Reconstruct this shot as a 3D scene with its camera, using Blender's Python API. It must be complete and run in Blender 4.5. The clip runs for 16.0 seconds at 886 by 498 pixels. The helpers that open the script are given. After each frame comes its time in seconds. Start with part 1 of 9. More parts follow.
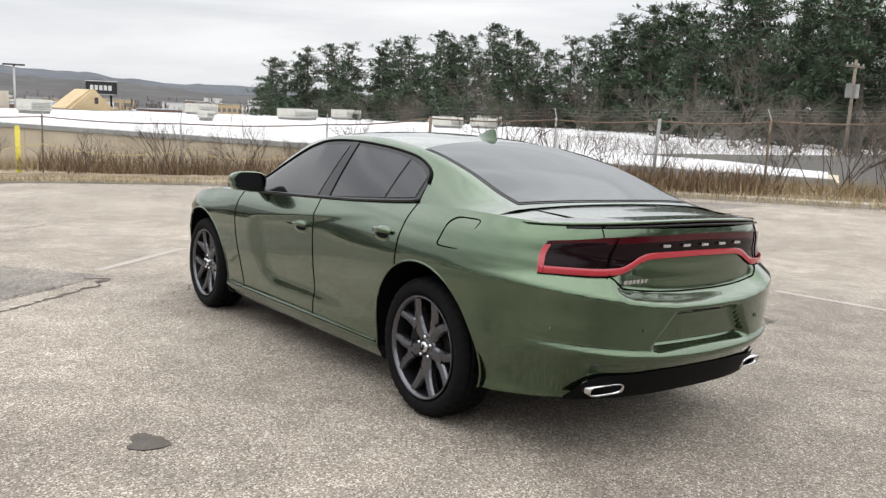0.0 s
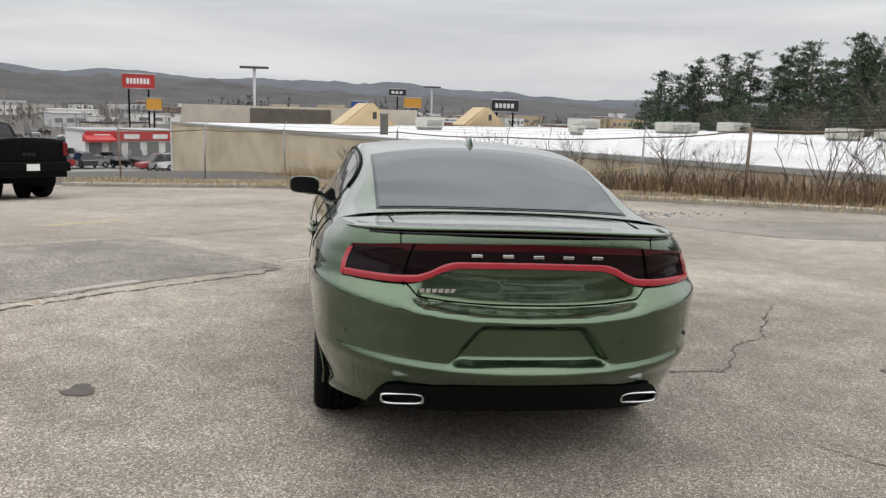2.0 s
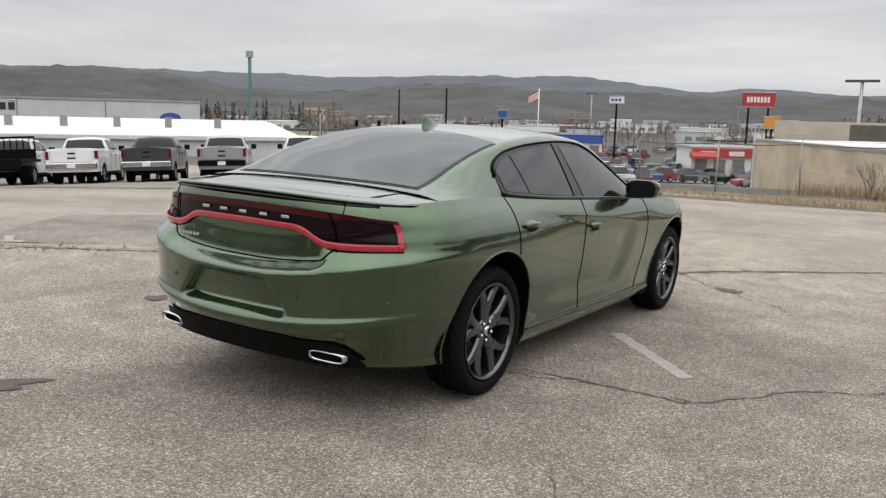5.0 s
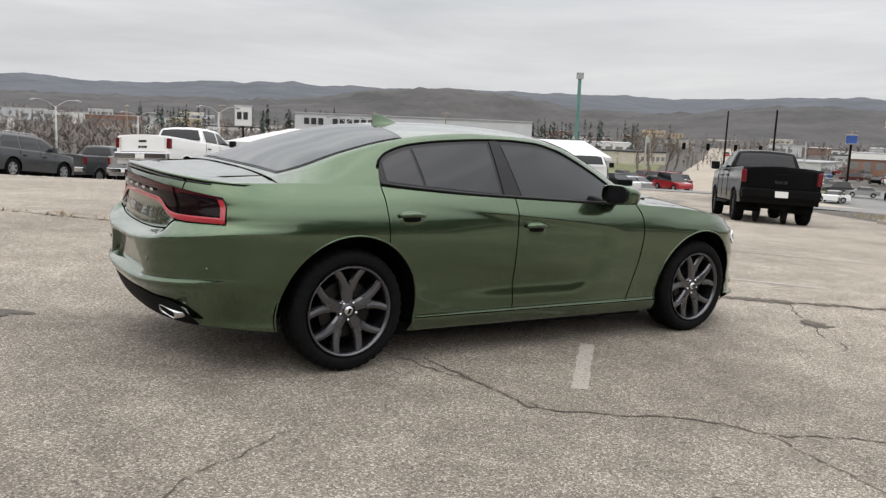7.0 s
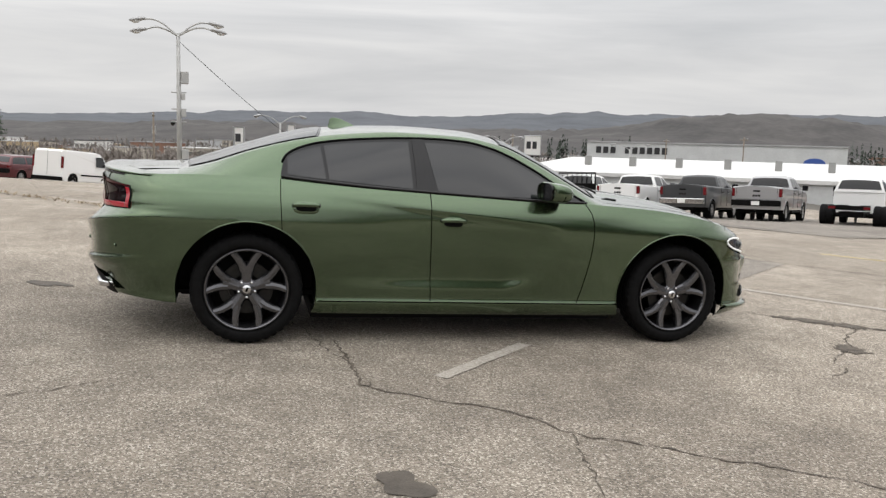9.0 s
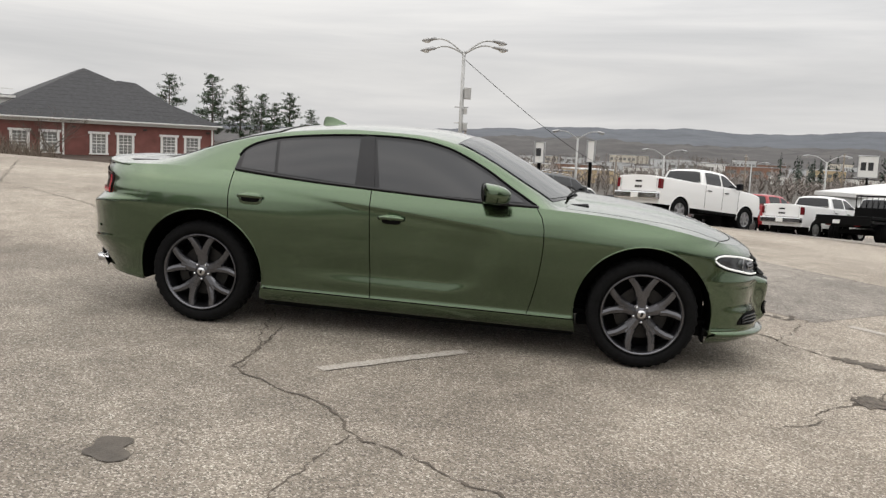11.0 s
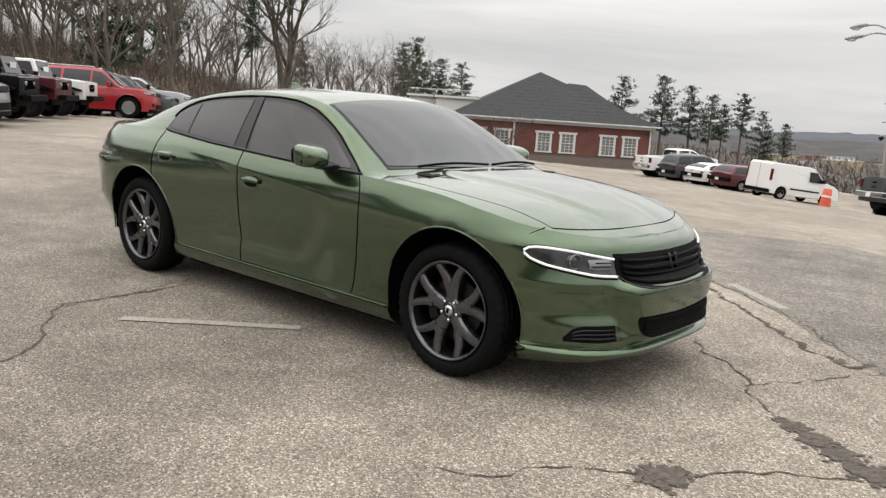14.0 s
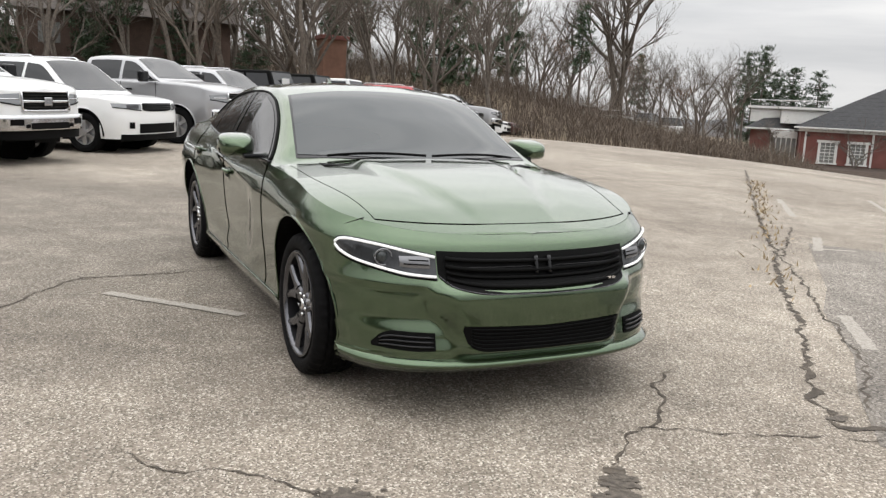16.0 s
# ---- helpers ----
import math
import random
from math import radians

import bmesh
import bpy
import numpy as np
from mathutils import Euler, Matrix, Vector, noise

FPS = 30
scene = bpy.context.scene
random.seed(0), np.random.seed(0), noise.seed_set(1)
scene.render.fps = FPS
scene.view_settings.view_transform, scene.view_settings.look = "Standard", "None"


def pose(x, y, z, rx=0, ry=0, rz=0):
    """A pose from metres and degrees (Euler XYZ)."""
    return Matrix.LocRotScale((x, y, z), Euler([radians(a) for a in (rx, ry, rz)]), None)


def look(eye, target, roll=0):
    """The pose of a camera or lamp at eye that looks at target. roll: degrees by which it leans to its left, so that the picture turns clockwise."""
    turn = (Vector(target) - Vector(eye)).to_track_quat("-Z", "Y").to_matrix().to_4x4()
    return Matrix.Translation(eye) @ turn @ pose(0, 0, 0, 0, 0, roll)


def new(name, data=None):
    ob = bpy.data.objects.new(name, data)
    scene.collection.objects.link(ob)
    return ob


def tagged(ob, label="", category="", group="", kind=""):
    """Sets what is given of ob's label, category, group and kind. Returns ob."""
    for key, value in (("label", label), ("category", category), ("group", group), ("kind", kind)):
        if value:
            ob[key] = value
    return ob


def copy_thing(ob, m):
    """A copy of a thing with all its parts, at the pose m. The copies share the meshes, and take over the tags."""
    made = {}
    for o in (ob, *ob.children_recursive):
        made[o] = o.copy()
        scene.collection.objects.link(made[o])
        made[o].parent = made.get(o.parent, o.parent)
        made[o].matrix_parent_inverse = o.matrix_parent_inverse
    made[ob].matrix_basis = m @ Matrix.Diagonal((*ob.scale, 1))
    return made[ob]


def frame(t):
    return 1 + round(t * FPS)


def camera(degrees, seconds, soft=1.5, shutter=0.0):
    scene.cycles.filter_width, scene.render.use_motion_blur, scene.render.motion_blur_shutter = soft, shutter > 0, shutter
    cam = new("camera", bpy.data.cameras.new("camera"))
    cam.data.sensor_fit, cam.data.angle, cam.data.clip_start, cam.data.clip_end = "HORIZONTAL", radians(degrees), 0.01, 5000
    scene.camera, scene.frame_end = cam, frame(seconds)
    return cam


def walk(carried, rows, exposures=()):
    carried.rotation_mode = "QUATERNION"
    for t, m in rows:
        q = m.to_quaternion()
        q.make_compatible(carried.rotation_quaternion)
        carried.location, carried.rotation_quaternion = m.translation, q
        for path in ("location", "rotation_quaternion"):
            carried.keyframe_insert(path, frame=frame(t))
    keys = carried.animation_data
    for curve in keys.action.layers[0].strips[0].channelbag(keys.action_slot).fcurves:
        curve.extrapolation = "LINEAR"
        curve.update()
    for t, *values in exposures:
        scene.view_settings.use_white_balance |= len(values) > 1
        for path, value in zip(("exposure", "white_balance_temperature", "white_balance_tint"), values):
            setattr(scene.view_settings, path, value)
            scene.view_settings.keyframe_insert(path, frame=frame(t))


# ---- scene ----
# ---- camera and its walk: seconds, place, yaw, pitch, roll ----
PATH = [
    (0.0, -3.290, -4.866, 1.622, -36.71, -9.39, 2.65),
    (0.5, -2.773, -5.233, 1.634, -30.04, -9.43, 2.51),
    (1.0, -2.211, -5.555, 1.652, -23.31, -9.38, 2.27),
    (1.5, -1.600, -5.753, 1.657, -16.60, -9.28, 1.94),
    (2.0, -0.942, -5.921, 1.674, -9.26, -9.43, 1.61),
    (2.5, -0.279, -5.956, 1.666, -1.75, -9.52, 1.48),
    (3.0, 0.423, -5.980, 1.654, 5.62, -9.81, 1.27),
    (3.5, 1.099, -5.919, 1.622, 12.90, -9.91, 1.10),
    (4.0, 1.782, -5.809, 1.608, 20.05, -9.68, 0.95),
    (4.6, 2.567, -5.577, 1.573, 27.80, -9.41, 1.10),
    (5.0, 3.067, -5.368, 1.549, 32.62, -9.21, 1.34),
    (5.4, 3.541, -5.117, 1.526, 37.26, -9.01, 1.64),
    (5.8, 3.984, -4.827, 1.506, 41.80, -8.83, 1.94),
    (6.5, 4.666, -4.228, 1.483, 49.76, -8.62, 2.34),
    (7.0, 5.083, -3.742, 1.472, 55.50, -8.47, 2.34),
    (7.5, 5.529, -3.240, 1.458, 60.68, -7.97, 1.76),
    (8.0, 5.859, -2.709, 1.397, 65.90, -7.39, 1.40),
    (8.6, 6.195, -2.024, 1.361, 72.07, -7.12, 1.31),
    (9.0, 6.351, -1.542, 1.347, 76.27, -7.14, 1.51),
    (9.4, 6.454, -1.044, 1.337, 80.53, -7.23, 1.81),
    (9.8, 6.507, -0.537, 1.330, 84.84, -7.29, 2.15),
    (10.5, 6.483, 0.358, 1.320, 92.47, -7.10, 2.54),
    (11.0, 6.383, 0.989, 1.309, 98.17, -6.78, 2.58),
    (11.5, 6.183, 1.603, 1.295, 103.26, -6.31, 2.52),
    (12.0, 5.904, 2.209, 1.280, 108.42, -6.46, 2.87),
    (12.5, 5.533, 2.741, 1.265, 113.30, -7.07, 2.91),
    (13.0, 5.143, 3.293, 1.260, 118.59, -7.45, 2.98),
    (13.5, 4.699, 3.777, 1.261, 123.99, -7.88, 3.17),
    (14.0, 4.254, 4.259, 1.259, 129.75, -8.32, 3.77),
    (14.5, 3.780, 4.668, 1.243, 135.53, -8.43, 4.07),
    (15.0, 3.258, 5.039, 1.245, 141.55, -8.33, 3.99),
    (15.5, 2.696, 5.323, 1.250, 147.40, -8.34, 3.90),
    (16.0, 2.089, 5.522, 1.248, 153.72, -8.70, 3.33),
]
cam = camera(56.3, 16.0, soft=1.35)
walk(cam, [(t, pose(x, y, z, 90 + p, 0, w) @ pose(0, 0, 0, 0, 0, r)) for t, x, y, z, w, p, r in PATH],
     exposures=((0.0, 0.20, 6420, 10), (0.5, 0.05, 6430, 10), (1.0, -0.10, 6430, 10), (2.5, -0.20, 6420, 10), (4.0, -0.20, 6440, 10), (7.0, -0.08, 6500, 10), (11.0, -0.10, 6700, 10), (13.5, -0.08, 6720, 10), (16.0, 0.02, 6560, 10)))

# ---- overcast sky and a very soft sun ----
SUN_ELEV, SUN_YAW = radians(48), radians(150)
world = bpy.data.worlds.new("overcast_sky")
scene.world = world
world.use_nodes = True
wn, wl = world.node_tree.nodes, world.node_tree.links
wn.clear()
w_out = wn.new("ShaderNodeOutputWorld")
w_bg = wn.new("ShaderNodeBackground")
w_sky = wn.new("ShaderNodeTexSky")
w_sky.sky_type = "NISHITA"
w_sky.sun_disc = False
w_sky.sun_elevation, w_sky.sun_rotation = SUN_ELEV, SUN_YAW
w_sky.air_density, w_sky.dust_density = 1.0, 4.0
w_gain = wn.new("ShaderNodeVectorMath")
w_gain.operation = "SCALE"
w_gain.inputs["Scale"].default_value = 0.03
wl.new(w_sky.outputs[0], w_gain.inputs[0])
w_tc = wn.new("ShaderNodeTexCoord")
w_map = wn.new("ShaderNodeMapping")
w_map.inputs["Scale"].default_value = (1.0, 1.0, 9.0)
wl.new(w_tc.outputs["Generated"], w_map.inputs[0])
w_noise = wn.new("ShaderNodeTexNoise")
w_noise.inputs["Scale"].default_value = 1.7
w_noise.inputs["Detail"].default_value = 7.0
w_noise.inputs["Roughness"].default_value = 0.55
w_noise.inputs["Distortion"].default_value = 0.4
wl.new(w_map.outputs[0], w_noise.inputs["Vector"])
w_ramp = wn.new("ShaderNodeValToRGB")
cr = w_ramp.color_ramp
cr.elements[0].position, cr.elements[0].color = 0.28, (0.56, 0.575, 0.595, 1)
cr.elements[1].position, cr.elements[1].color = 0.70, (0.86, 0.86, 0.857, 1)
mid = cr.elements.new(0.5)
mid.color = (0.71, 0.717, 0.73, 1)
wl.new(w_noise.outputs[0], w_ramp.inputs[0])
w_mix = wn.new("ShaderNodeMix")
w_mix.data_type = "RGBA"
w_mix.inputs["Factor"].default_value = 0.88
wl.new(w_gain.outputs[0], w_mix.inputs["A"])
wl.new(w_ramp.outputs[0], w_mix.inputs["B"])
# An overcast sky grows brighter towards the zenith.
w_sep = wn.new("ShaderNodeSeparateXYZ")
wl.new(w_tc.outputs["Generated"], w_sep.inputs[0])
w_rise = wn.new("ShaderNodeMapRange")
w_rise.inputs["From Min"].default_value, w_rise.inputs["From Max"].default_value = 0.10, 1.0
w_rise.inputs["To Min"].default_value, w_rise.inputs["To Max"].default_value = 1.0, 3.25
wl.new(w_sep.outputs["Z"], w_rise.inputs["Value"])
w_lift = wn.new("ShaderNodeVectorMath")
w_lift.operation = "SCALE"
wl.new(w_mix.outputs["Result"], w_lift.inputs[0])
wl.new(w_rise.outputs[0], w_lift.inputs["Scale"])
wl.new(w_lift.outputs[0], w_bg.inputs["Color"])
w_bg.inputs["Strength"].default_value = 1.12
wl.new(w_bg.outputs[0], w_out.inputs[0])

sun = new("sun", bpy.data.lights.new("sun", "SUN"))
sun.data.energy, sun.data.angle, sun.data.color = 0.6, radians(150), (1.0, 0.97, 0.93)
sun.matrix_world = look(Vector((math.sin(SUN_YAW) * math.cos(SUN_ELEV), math.cos(SUN_YAW) * math.cos(SUN_ELEV), math.sin(SUN_ELEV))) * 60, (0, 0, 0))

# ---- materials ----
MATS = {}


def mat(name, color, rough=0.5, metal=0.0, vary=0.0, scale=8.0, bump=0.0, bump_scale=None, coat=0.0, ior=1.5,
        emit=None, spec=None, island=0.0, per_object=0.0, second=None, alpha=None, detail=4.0):
    """A procedural surface: base colour with noise at two scales, bump, gloss."""
    if name in MATS:
        return MATS[name]
    m = bpy.data.materials.new(name)
    m.use_nodes = True
    n, l = m.node_tree.nodes, m.node_tree.links
    b = n["Principled BSDF"]
    b.inputs["Base Color"].default_value = (*color, 1)
    b.inputs["Roughness"].default_value = rough
    b.inputs["Metallic"].default_value = metal
    b.inputs["IOR"].default_value = ior
    b.inputs["Coat Weight"].default_value = coat
    b.inputs["Coat Roughness"].default_value = 0.03
    if spec is not None:
        b.inputs["Specular IOR Level"].default_value = spec
    if emit:
        b.inputs["Emission Color"].default_value = (*emit[:3], 1)
        b.inputs["Emission Strength"].default_value = emit[3]
    if vary or bump or per_object or island:
        tc = n.new("ShaderNodeTexCoord")
        big = n.new("ShaderNodeTexNoise")
        big.inputs["Scale"].default_value = scale
        big.inputs["Detail"].default_value = detail
        l.new(tc.outputs["Object"], big.inputs["Vector"])
        fine = n.new("ShaderNodeTexNoise")
        fine.inputs["Scale"].default_value = bump_scale or scale * 9
        fine.inputs["Detail"].default_value = 3.0
        l.new(tc.outputs["Object"], fine.inputs["Vector"])
        mixf = n.new("ShaderNodeMath")
        mixf.operation = "MULTIPLY_ADD"
        l.new(big.outputs[0], mixf.inputs[0])
        mixf.inputs[1].default_value = 0.65
        sc = n.new("ShaderNodeMath")
        sc.operation = "MULTIPLY"
        l.new(fine.outputs[0], sc.inputs[0])
        sc.inputs[1].default_value = 0.35
        l.new(sc.outputs[0], mixf.inputs[2])
        ramp = n.new("ShaderNodeValToRGB")
        lo = tuple(max(0.0, c * (1 - vary)) for c in color)
        hi = second or tuple(min(1.0, c * (1 + vary)) for c in color)
        ramp.color_ramp.elements[0].position, ramp.color_ramp.elements[1].position = 0.33, 0.67
        ramp.color_ramp.elements[0].color, ramp.color_ramp.elements[1].color = (*lo, 1), (*hi, 1)
        l.new(mixf.outputs[0], ramp.inputs[0])
        out = ramp.outputs[0]
        if per_object or island:
            rnd = n.new("ShaderNodeObjectInfo" if per_object else "ShaderNodeNewGeometry")
            mr = n.new("ShaderNodeMapRange")
            amount = per_object or island
            mr.inputs["To Min"].default_value, mr.inputs["To Max"].default_value = 1 - amount, 1 + amount
            l.new(rnd.outputs["Random" if per_object else "Random Per Island"], mr.inputs["Value"])
            vm = n.new("ShaderNodeVectorMath")
            vm.operation = "SCALE"
            l.new(out, vm.inputs[0])
            l.new(mr.outputs[0], vm.inputs["Scale"])
            out = vm.outputs[0]
        l.new(out, b.inputs["Base Color"])
        if bump:
            bp = n.new("ShaderNodeBump")
            bp.inputs["Strength"].default_value = bump
            bp.inputs["Distance"].default_value = 0.01
            l.new(fine.outputs[0], bp.inputs["Height"])
            l.new(bp.outputs[0], b.inputs["Normal"])
    MATS[name] = m
    return m

# ---- helpers for meshes ----
def link_mesh(name, bm, material=None, parent=None, label="", smooth=False):
    me = bpy.data.meshes.new(name)
    bm.to_mesh(me)
    bm.free()
    if smooth:
        me.polygons.foreach_set("use_smooth", [True] * len(me.polygons))
    if material:
        me.materials.append(material)
    ob = new(name, me)
    if parent:
        ob.parent = parent
    if label:
        ob["label"] = label
    return ob


def part(name, bm, material, parent, label="", smooth=False):
    return link_mesh(name, bm, material, parent, label, smooth)


def thing(name, m, label, category, group="", kind=""):
    ob = new(name)
    ob.matrix_basis = m
    return tagged(ob, label, category, group, kind)


def smoothstep(a, b, x):
    t = min(1.0, max(0.0, (x - a) / (b - a)))
    return t * t * (3 - 2 * t)


SLOPE_X, SLOPE_Y = -0.022, -0.028


LOT_POLY = (-0.4235, -0.57, -0.31, 0.5937, -0.0199, 0.7101, -0.0605, -0.0163, -0.0663, 0.2573, -0.1088, 0.2156, -0.1762, -0.0952)


def lot_z(x, y):
    """Height of the paved lot: flat but sloping round the sedan, gently rolling farther out."""
    flat = SLOPE_X * x + SLOPE_Y * y
    w = smoothstep(5.0, 10.0, math.hypot(x, y))
    if w == 0:
        return flat
    a, b = max(-2.6, min(1.2, x / 20)), max(-1.8, min(1.45, y / 20))
    terms = (a, b, a * a, a * b, b * b, a ** 3, a * a * b, a * b * b, b ** 3, a ** 4, a ** 3 * b, a * a * b * b, a * b ** 3, b ** 4)
    dip = 0.17 * math.exp(-((x + 9) ** 2 + (y - 17) ** 2) / 72) + 0.9 * math.exp(-((x + 50) ** 2 + (y + 34) ** 2) / 150) + 0.30 * math.exp(-((x + 24) ** 2 + (y + 26) ** 2) / 200)
    dip += 1.25 * math.exp(-((x + 57) ** 2 + (y + 32) ** 2) / 260)
    return flat + (sum(c * t for c, t in zip(LOT_POLY, terms)) - dip - flat) * w


def stand(x, y, heading, dz=0.0):
    """A pose on the lot: heading in degrees, 0 along +y, to the left positive; leaning with the ground."""
    c, s = math.cos(radians(heading)), math.sin(radians(heading))
    e = 1.4
    gx = (lot_z(x + e, y) - lot_z(x - e, y)) / (2 * e)
    gy = (lot_z(x, y + e) - lot_z(x, y - e)) / (2 * e)
    up = Vector((-gx, -gy, 1)).normalized()
    fwd = Vector((-s, c, 0))
    fwd = (fwd - up * fwd.dot(up)).normalized()
    right = fwd.cross(up)
    m = Matrix((right, fwd, up)).transposed().to_4x4()
    m.translation = (x, y, lot_z(x, y) + dz)
    return m


lot_tilt = Matrix(((1, 0, -SLOPE_X, 0), (0, 1, -SLOPE_Y, 0), (SLOPE_X, SLOPE_Y, 1, 0), (0, 0, 0, 1))).to_quaternion().to_matrix().to_4x4()

# ---- mesh helpers for bodywork ----
def curve(*keys):
    """A smooth function through (place, value) keys."""
    ks = sorted(keys)
    xs, ys = [k[0] for k in ks], [k[1] for k in ks]
    n = len(xs)
    sl = [(ys[i + 1] - ys[i]) / (xs[i + 1] - xs[i]) for i in range(n - 1)]
    ms = [sl[0]] + [0.0 if sl[i - 1] * sl[i] <= 0 else 2 * sl[i - 1] * sl[i] / (sl[i - 1] + sl[i]) for i in range(1, n - 1)] + [sl[-1]]

    def f(x):
        if x <= xs[0]:
            return ys[0]
        if x >= xs[-1]:
            return ys[-1]
        i = 0
        while xs[i + 1] < x:
            i += 1
        h = xs[i + 1] - xs[i]
        t = (x - xs[i]) / h
        return ((1 + 2 * t) * (1 - t) ** 2 * ys[i] + t * (1 - t) ** 2 * h * ms[i] + t * t * (3 - 2 * t) * ys[i + 1] + t * t * (t - 1) * h * ms[i + 1])
    return f


def spread(a, b, n):
    return [a + (b - a) * i / (n - 1) for i in range(n)]


def grid(rows, bm=None, centre=None, offset=0.0, mirror=False, thick=0.0):
    """A sheet of quads through rows of points. centre: a point on its inner side. thick: closed into a slab."""
    bm = bm or bmesh.new()
    sheets = [rows]
    if mirror:
        sheets.append([[(-p[0], p[1], p[2]) for p in r] for r in rows])
    for sheet in sheets:
        vs = [[bm.verts.new(p) for p in r] for r in sheet]
        faces = []
        for i in range(len(vs) - 1):
            for j in range(len(vs[0]) - 1):
                q = []
                for v in (vs[i][j], vs[i][j + 1], vs[i + 1][j + 1], vs[i + 1][j]):
                    if not q or all((v.co - u.co).length > 1e-5 for u in q):
                        q.append(v)
                if len(q) > 2:
                    faces.append(bm.faces.new(q))
        if centre is not None:
            c = Vector(centre)
            if len(sheets) == 2 and sheet is sheets[1]:
                c.x = -c.x
            out = 0.0
            for f in faces:
                f.normal_update()
                out += f.normal.dot(f.calc_center_median() - c) * f.calc_area()
            if out < 0:
                for f in faces:
                    f.normal_flip()
        if offset or thick:
            allv = [v for r in vs for v in r]
            for v in allv:
                v.normal_update()
            nrm = [v.normal.copy() for v in allv]
            for v, nn in zip(allv, nrm):
                v.co += nn * offset
            if thick:
                back = {v: bm.verts.new(v.co - nn * thick) for v, nn in zip(allv, nrm)}
                edges = {}
                for f in faces:
                    for e in f.edges:
                        edges.setdefault(e, []).append(f)
                for f in list(faces):
                    bm.faces.new([back[v] for v in reversed(f.verts)])
                for e, fs in edges.items():
                    if len(fs) == 1:
                        a, b = e.verts
                        lp = [lo for lo in fs[0].loops if lo.edge == e][0]
                        a, b = lp.vert, lp.link_loop_next.vert
                        bm.faces.new((b, a, back[a], back[b]))
    return bm


def tube(path, r, bm=None, n=6, close=False, flat=1.0):
    """A round bar along a path."""
    bm = bm or bmesh.new()
    pts = [Vector(p) for p in path]
    rings = []
    m = len(pts)
    for i, p in enumerate(pts):
        a = pts[(i - 1) % m] if close else pts[max(i - 1, 0)]
        b = pts[(i + 1) % m] if close else pts[min(i + 1, m - 1)]
        d = (b - a).normalized()
        ref = Vector((0, 0, 1)) if abs(d.z) < 0.9 else Vector((1, 0, 0))
        u = d.cross(ref).normalized()
        w = d.cross(u).normalized()
        rr = r(i / max(1, m - 1)) if callable(r) else r
        rings.append([bm.verts.new(p + (u * math.cos(k * math.tau / n) * flat + w * math.sin(k * math.tau / n)) * rr) for k in range(n)])
    for i in range(m if close else m - 1):
        A, B = rings[i], rings[(i + 1) % m]
        for k in range(n):
            bm.faces.new((A[k], A[(k + 1) % n], B[(k + 1) % n], B[k]))
    if not close:
        bm.faces.new(list(reversed(rings[0])))
        bm.faces.new(rings[-1])
    return bm


def lathe(profile, bm=None, n=48, m=None):
    """Turns (radius, along x) pairs round the x axis."""
    bm = bm or bmesh.new()
    m = m or Matrix()
    rings = [[bm.verts.new(m @ Vector((x, r * math.cos(k * math.tau / n), r * math.sin(k * math.tau / n)))) for k in range(n)] for r, x in profile]
    for A, B in zip(rings, rings[1:]):
        for k in range(n):
            bm.faces.new((A[k], A[(k + 1) % n], B[(k + 1) % n], B[k]))
    return bm


def prism(outline, a, b, bm=None, m=None, bevel=0.0):
    """An outline of (u, v) pairs drawn from depth a to b; u, v, depth are x, y, z of m."""
    bm = bm or bmesh.new()
    m = m or Matrix()
    lo = [bm.verts.new(m @ Vector((u, v, a))) for u, v in outline]
    hi = [bm.verts.new(m @ Vector((u, v, b))) for u, v in outline]
    k = len(outline)
    fs = [bm.faces.new(list(reversed(lo))), bm.faces.new(hi)]
    for i in range(k):
        fs.append(bm.faces.new((lo[i], lo[(i + 1) % k], hi[(i + 1) % k], hi[i])))
    bmesh.ops.recalc_face_normals(bm, faces=fs)
    if bevel:
        bmesh.ops.bevel(bm, geom=list({e for f in fs for e in f.edges}), offset=bevel, segments=2, affect="EDGES", profile=0.6)
    return bm


def block(x0, x1, y0, y1, z0, z1, bm=None, bevel=0.0, m=None):
    """A box between corners, with softened edges where bevel is given."""
    bm = bm or bmesh.new()
    made = bmesh.ops.create_cube(bm, size=1, matrix=Matrix.LocRotScale(((x0 + x1) / 2, (y0 + y1) / 2, (z0 + z1) / 2), None, (x1 - x0, y1 - y0, z1 - z0)))
    vs = made["verts"]
    if bevel:
        es = list({e for v in vs for e in v.link_edges})
        got = bmesh.ops.bevel(bm, geom=es, offset=bevel, segments=2, affect="EDGES", profile=0.6)
        vs = list({v for f in got["faces"] for v in f.verts} | {v for v in vs if v.is_valid})
    if m:
        for v in {v for v in vs if v.is_valid}:
            v.co = m @ v.co
    return bm

# ---- the green sedan ----
GREEN = mat("green_car_paint", (0.074, 0.113, 0.061), 0.20, 0.95, vary=0.06, scale=900, coat=1.0, ior=1.5)
BLACK_TRIM = mat("gloss_black_trim", (0.005, 0.005, 0.006), 0.15, spec=0.35)
MATTE_BLACK = mat("black_plastic", (0.0035, 0.0035, 0.0035), 0.6, vary=0.2, scale=60, spec=0.08)
TINT = mat("tinted_glass", (0.008, 0.009, 0.011), 0.02, ior=1.5, spec=0.6)
SCREEN = mat("windscreen_glass", (0.030, 0.036, 0.037), 0.05, ior=1.55)
RUBBER = mat("tyre_rubber", (0.0065, 0.0065, 0.0068), 0.7, vary=0.35, scale=40, bump=0.25, bump_scale=220, spec=0.07)
RIM = mat("dark_alloy", (0.125, 0.125, 0.134), 0.24, 0.9, vary=0.06, scale=30)
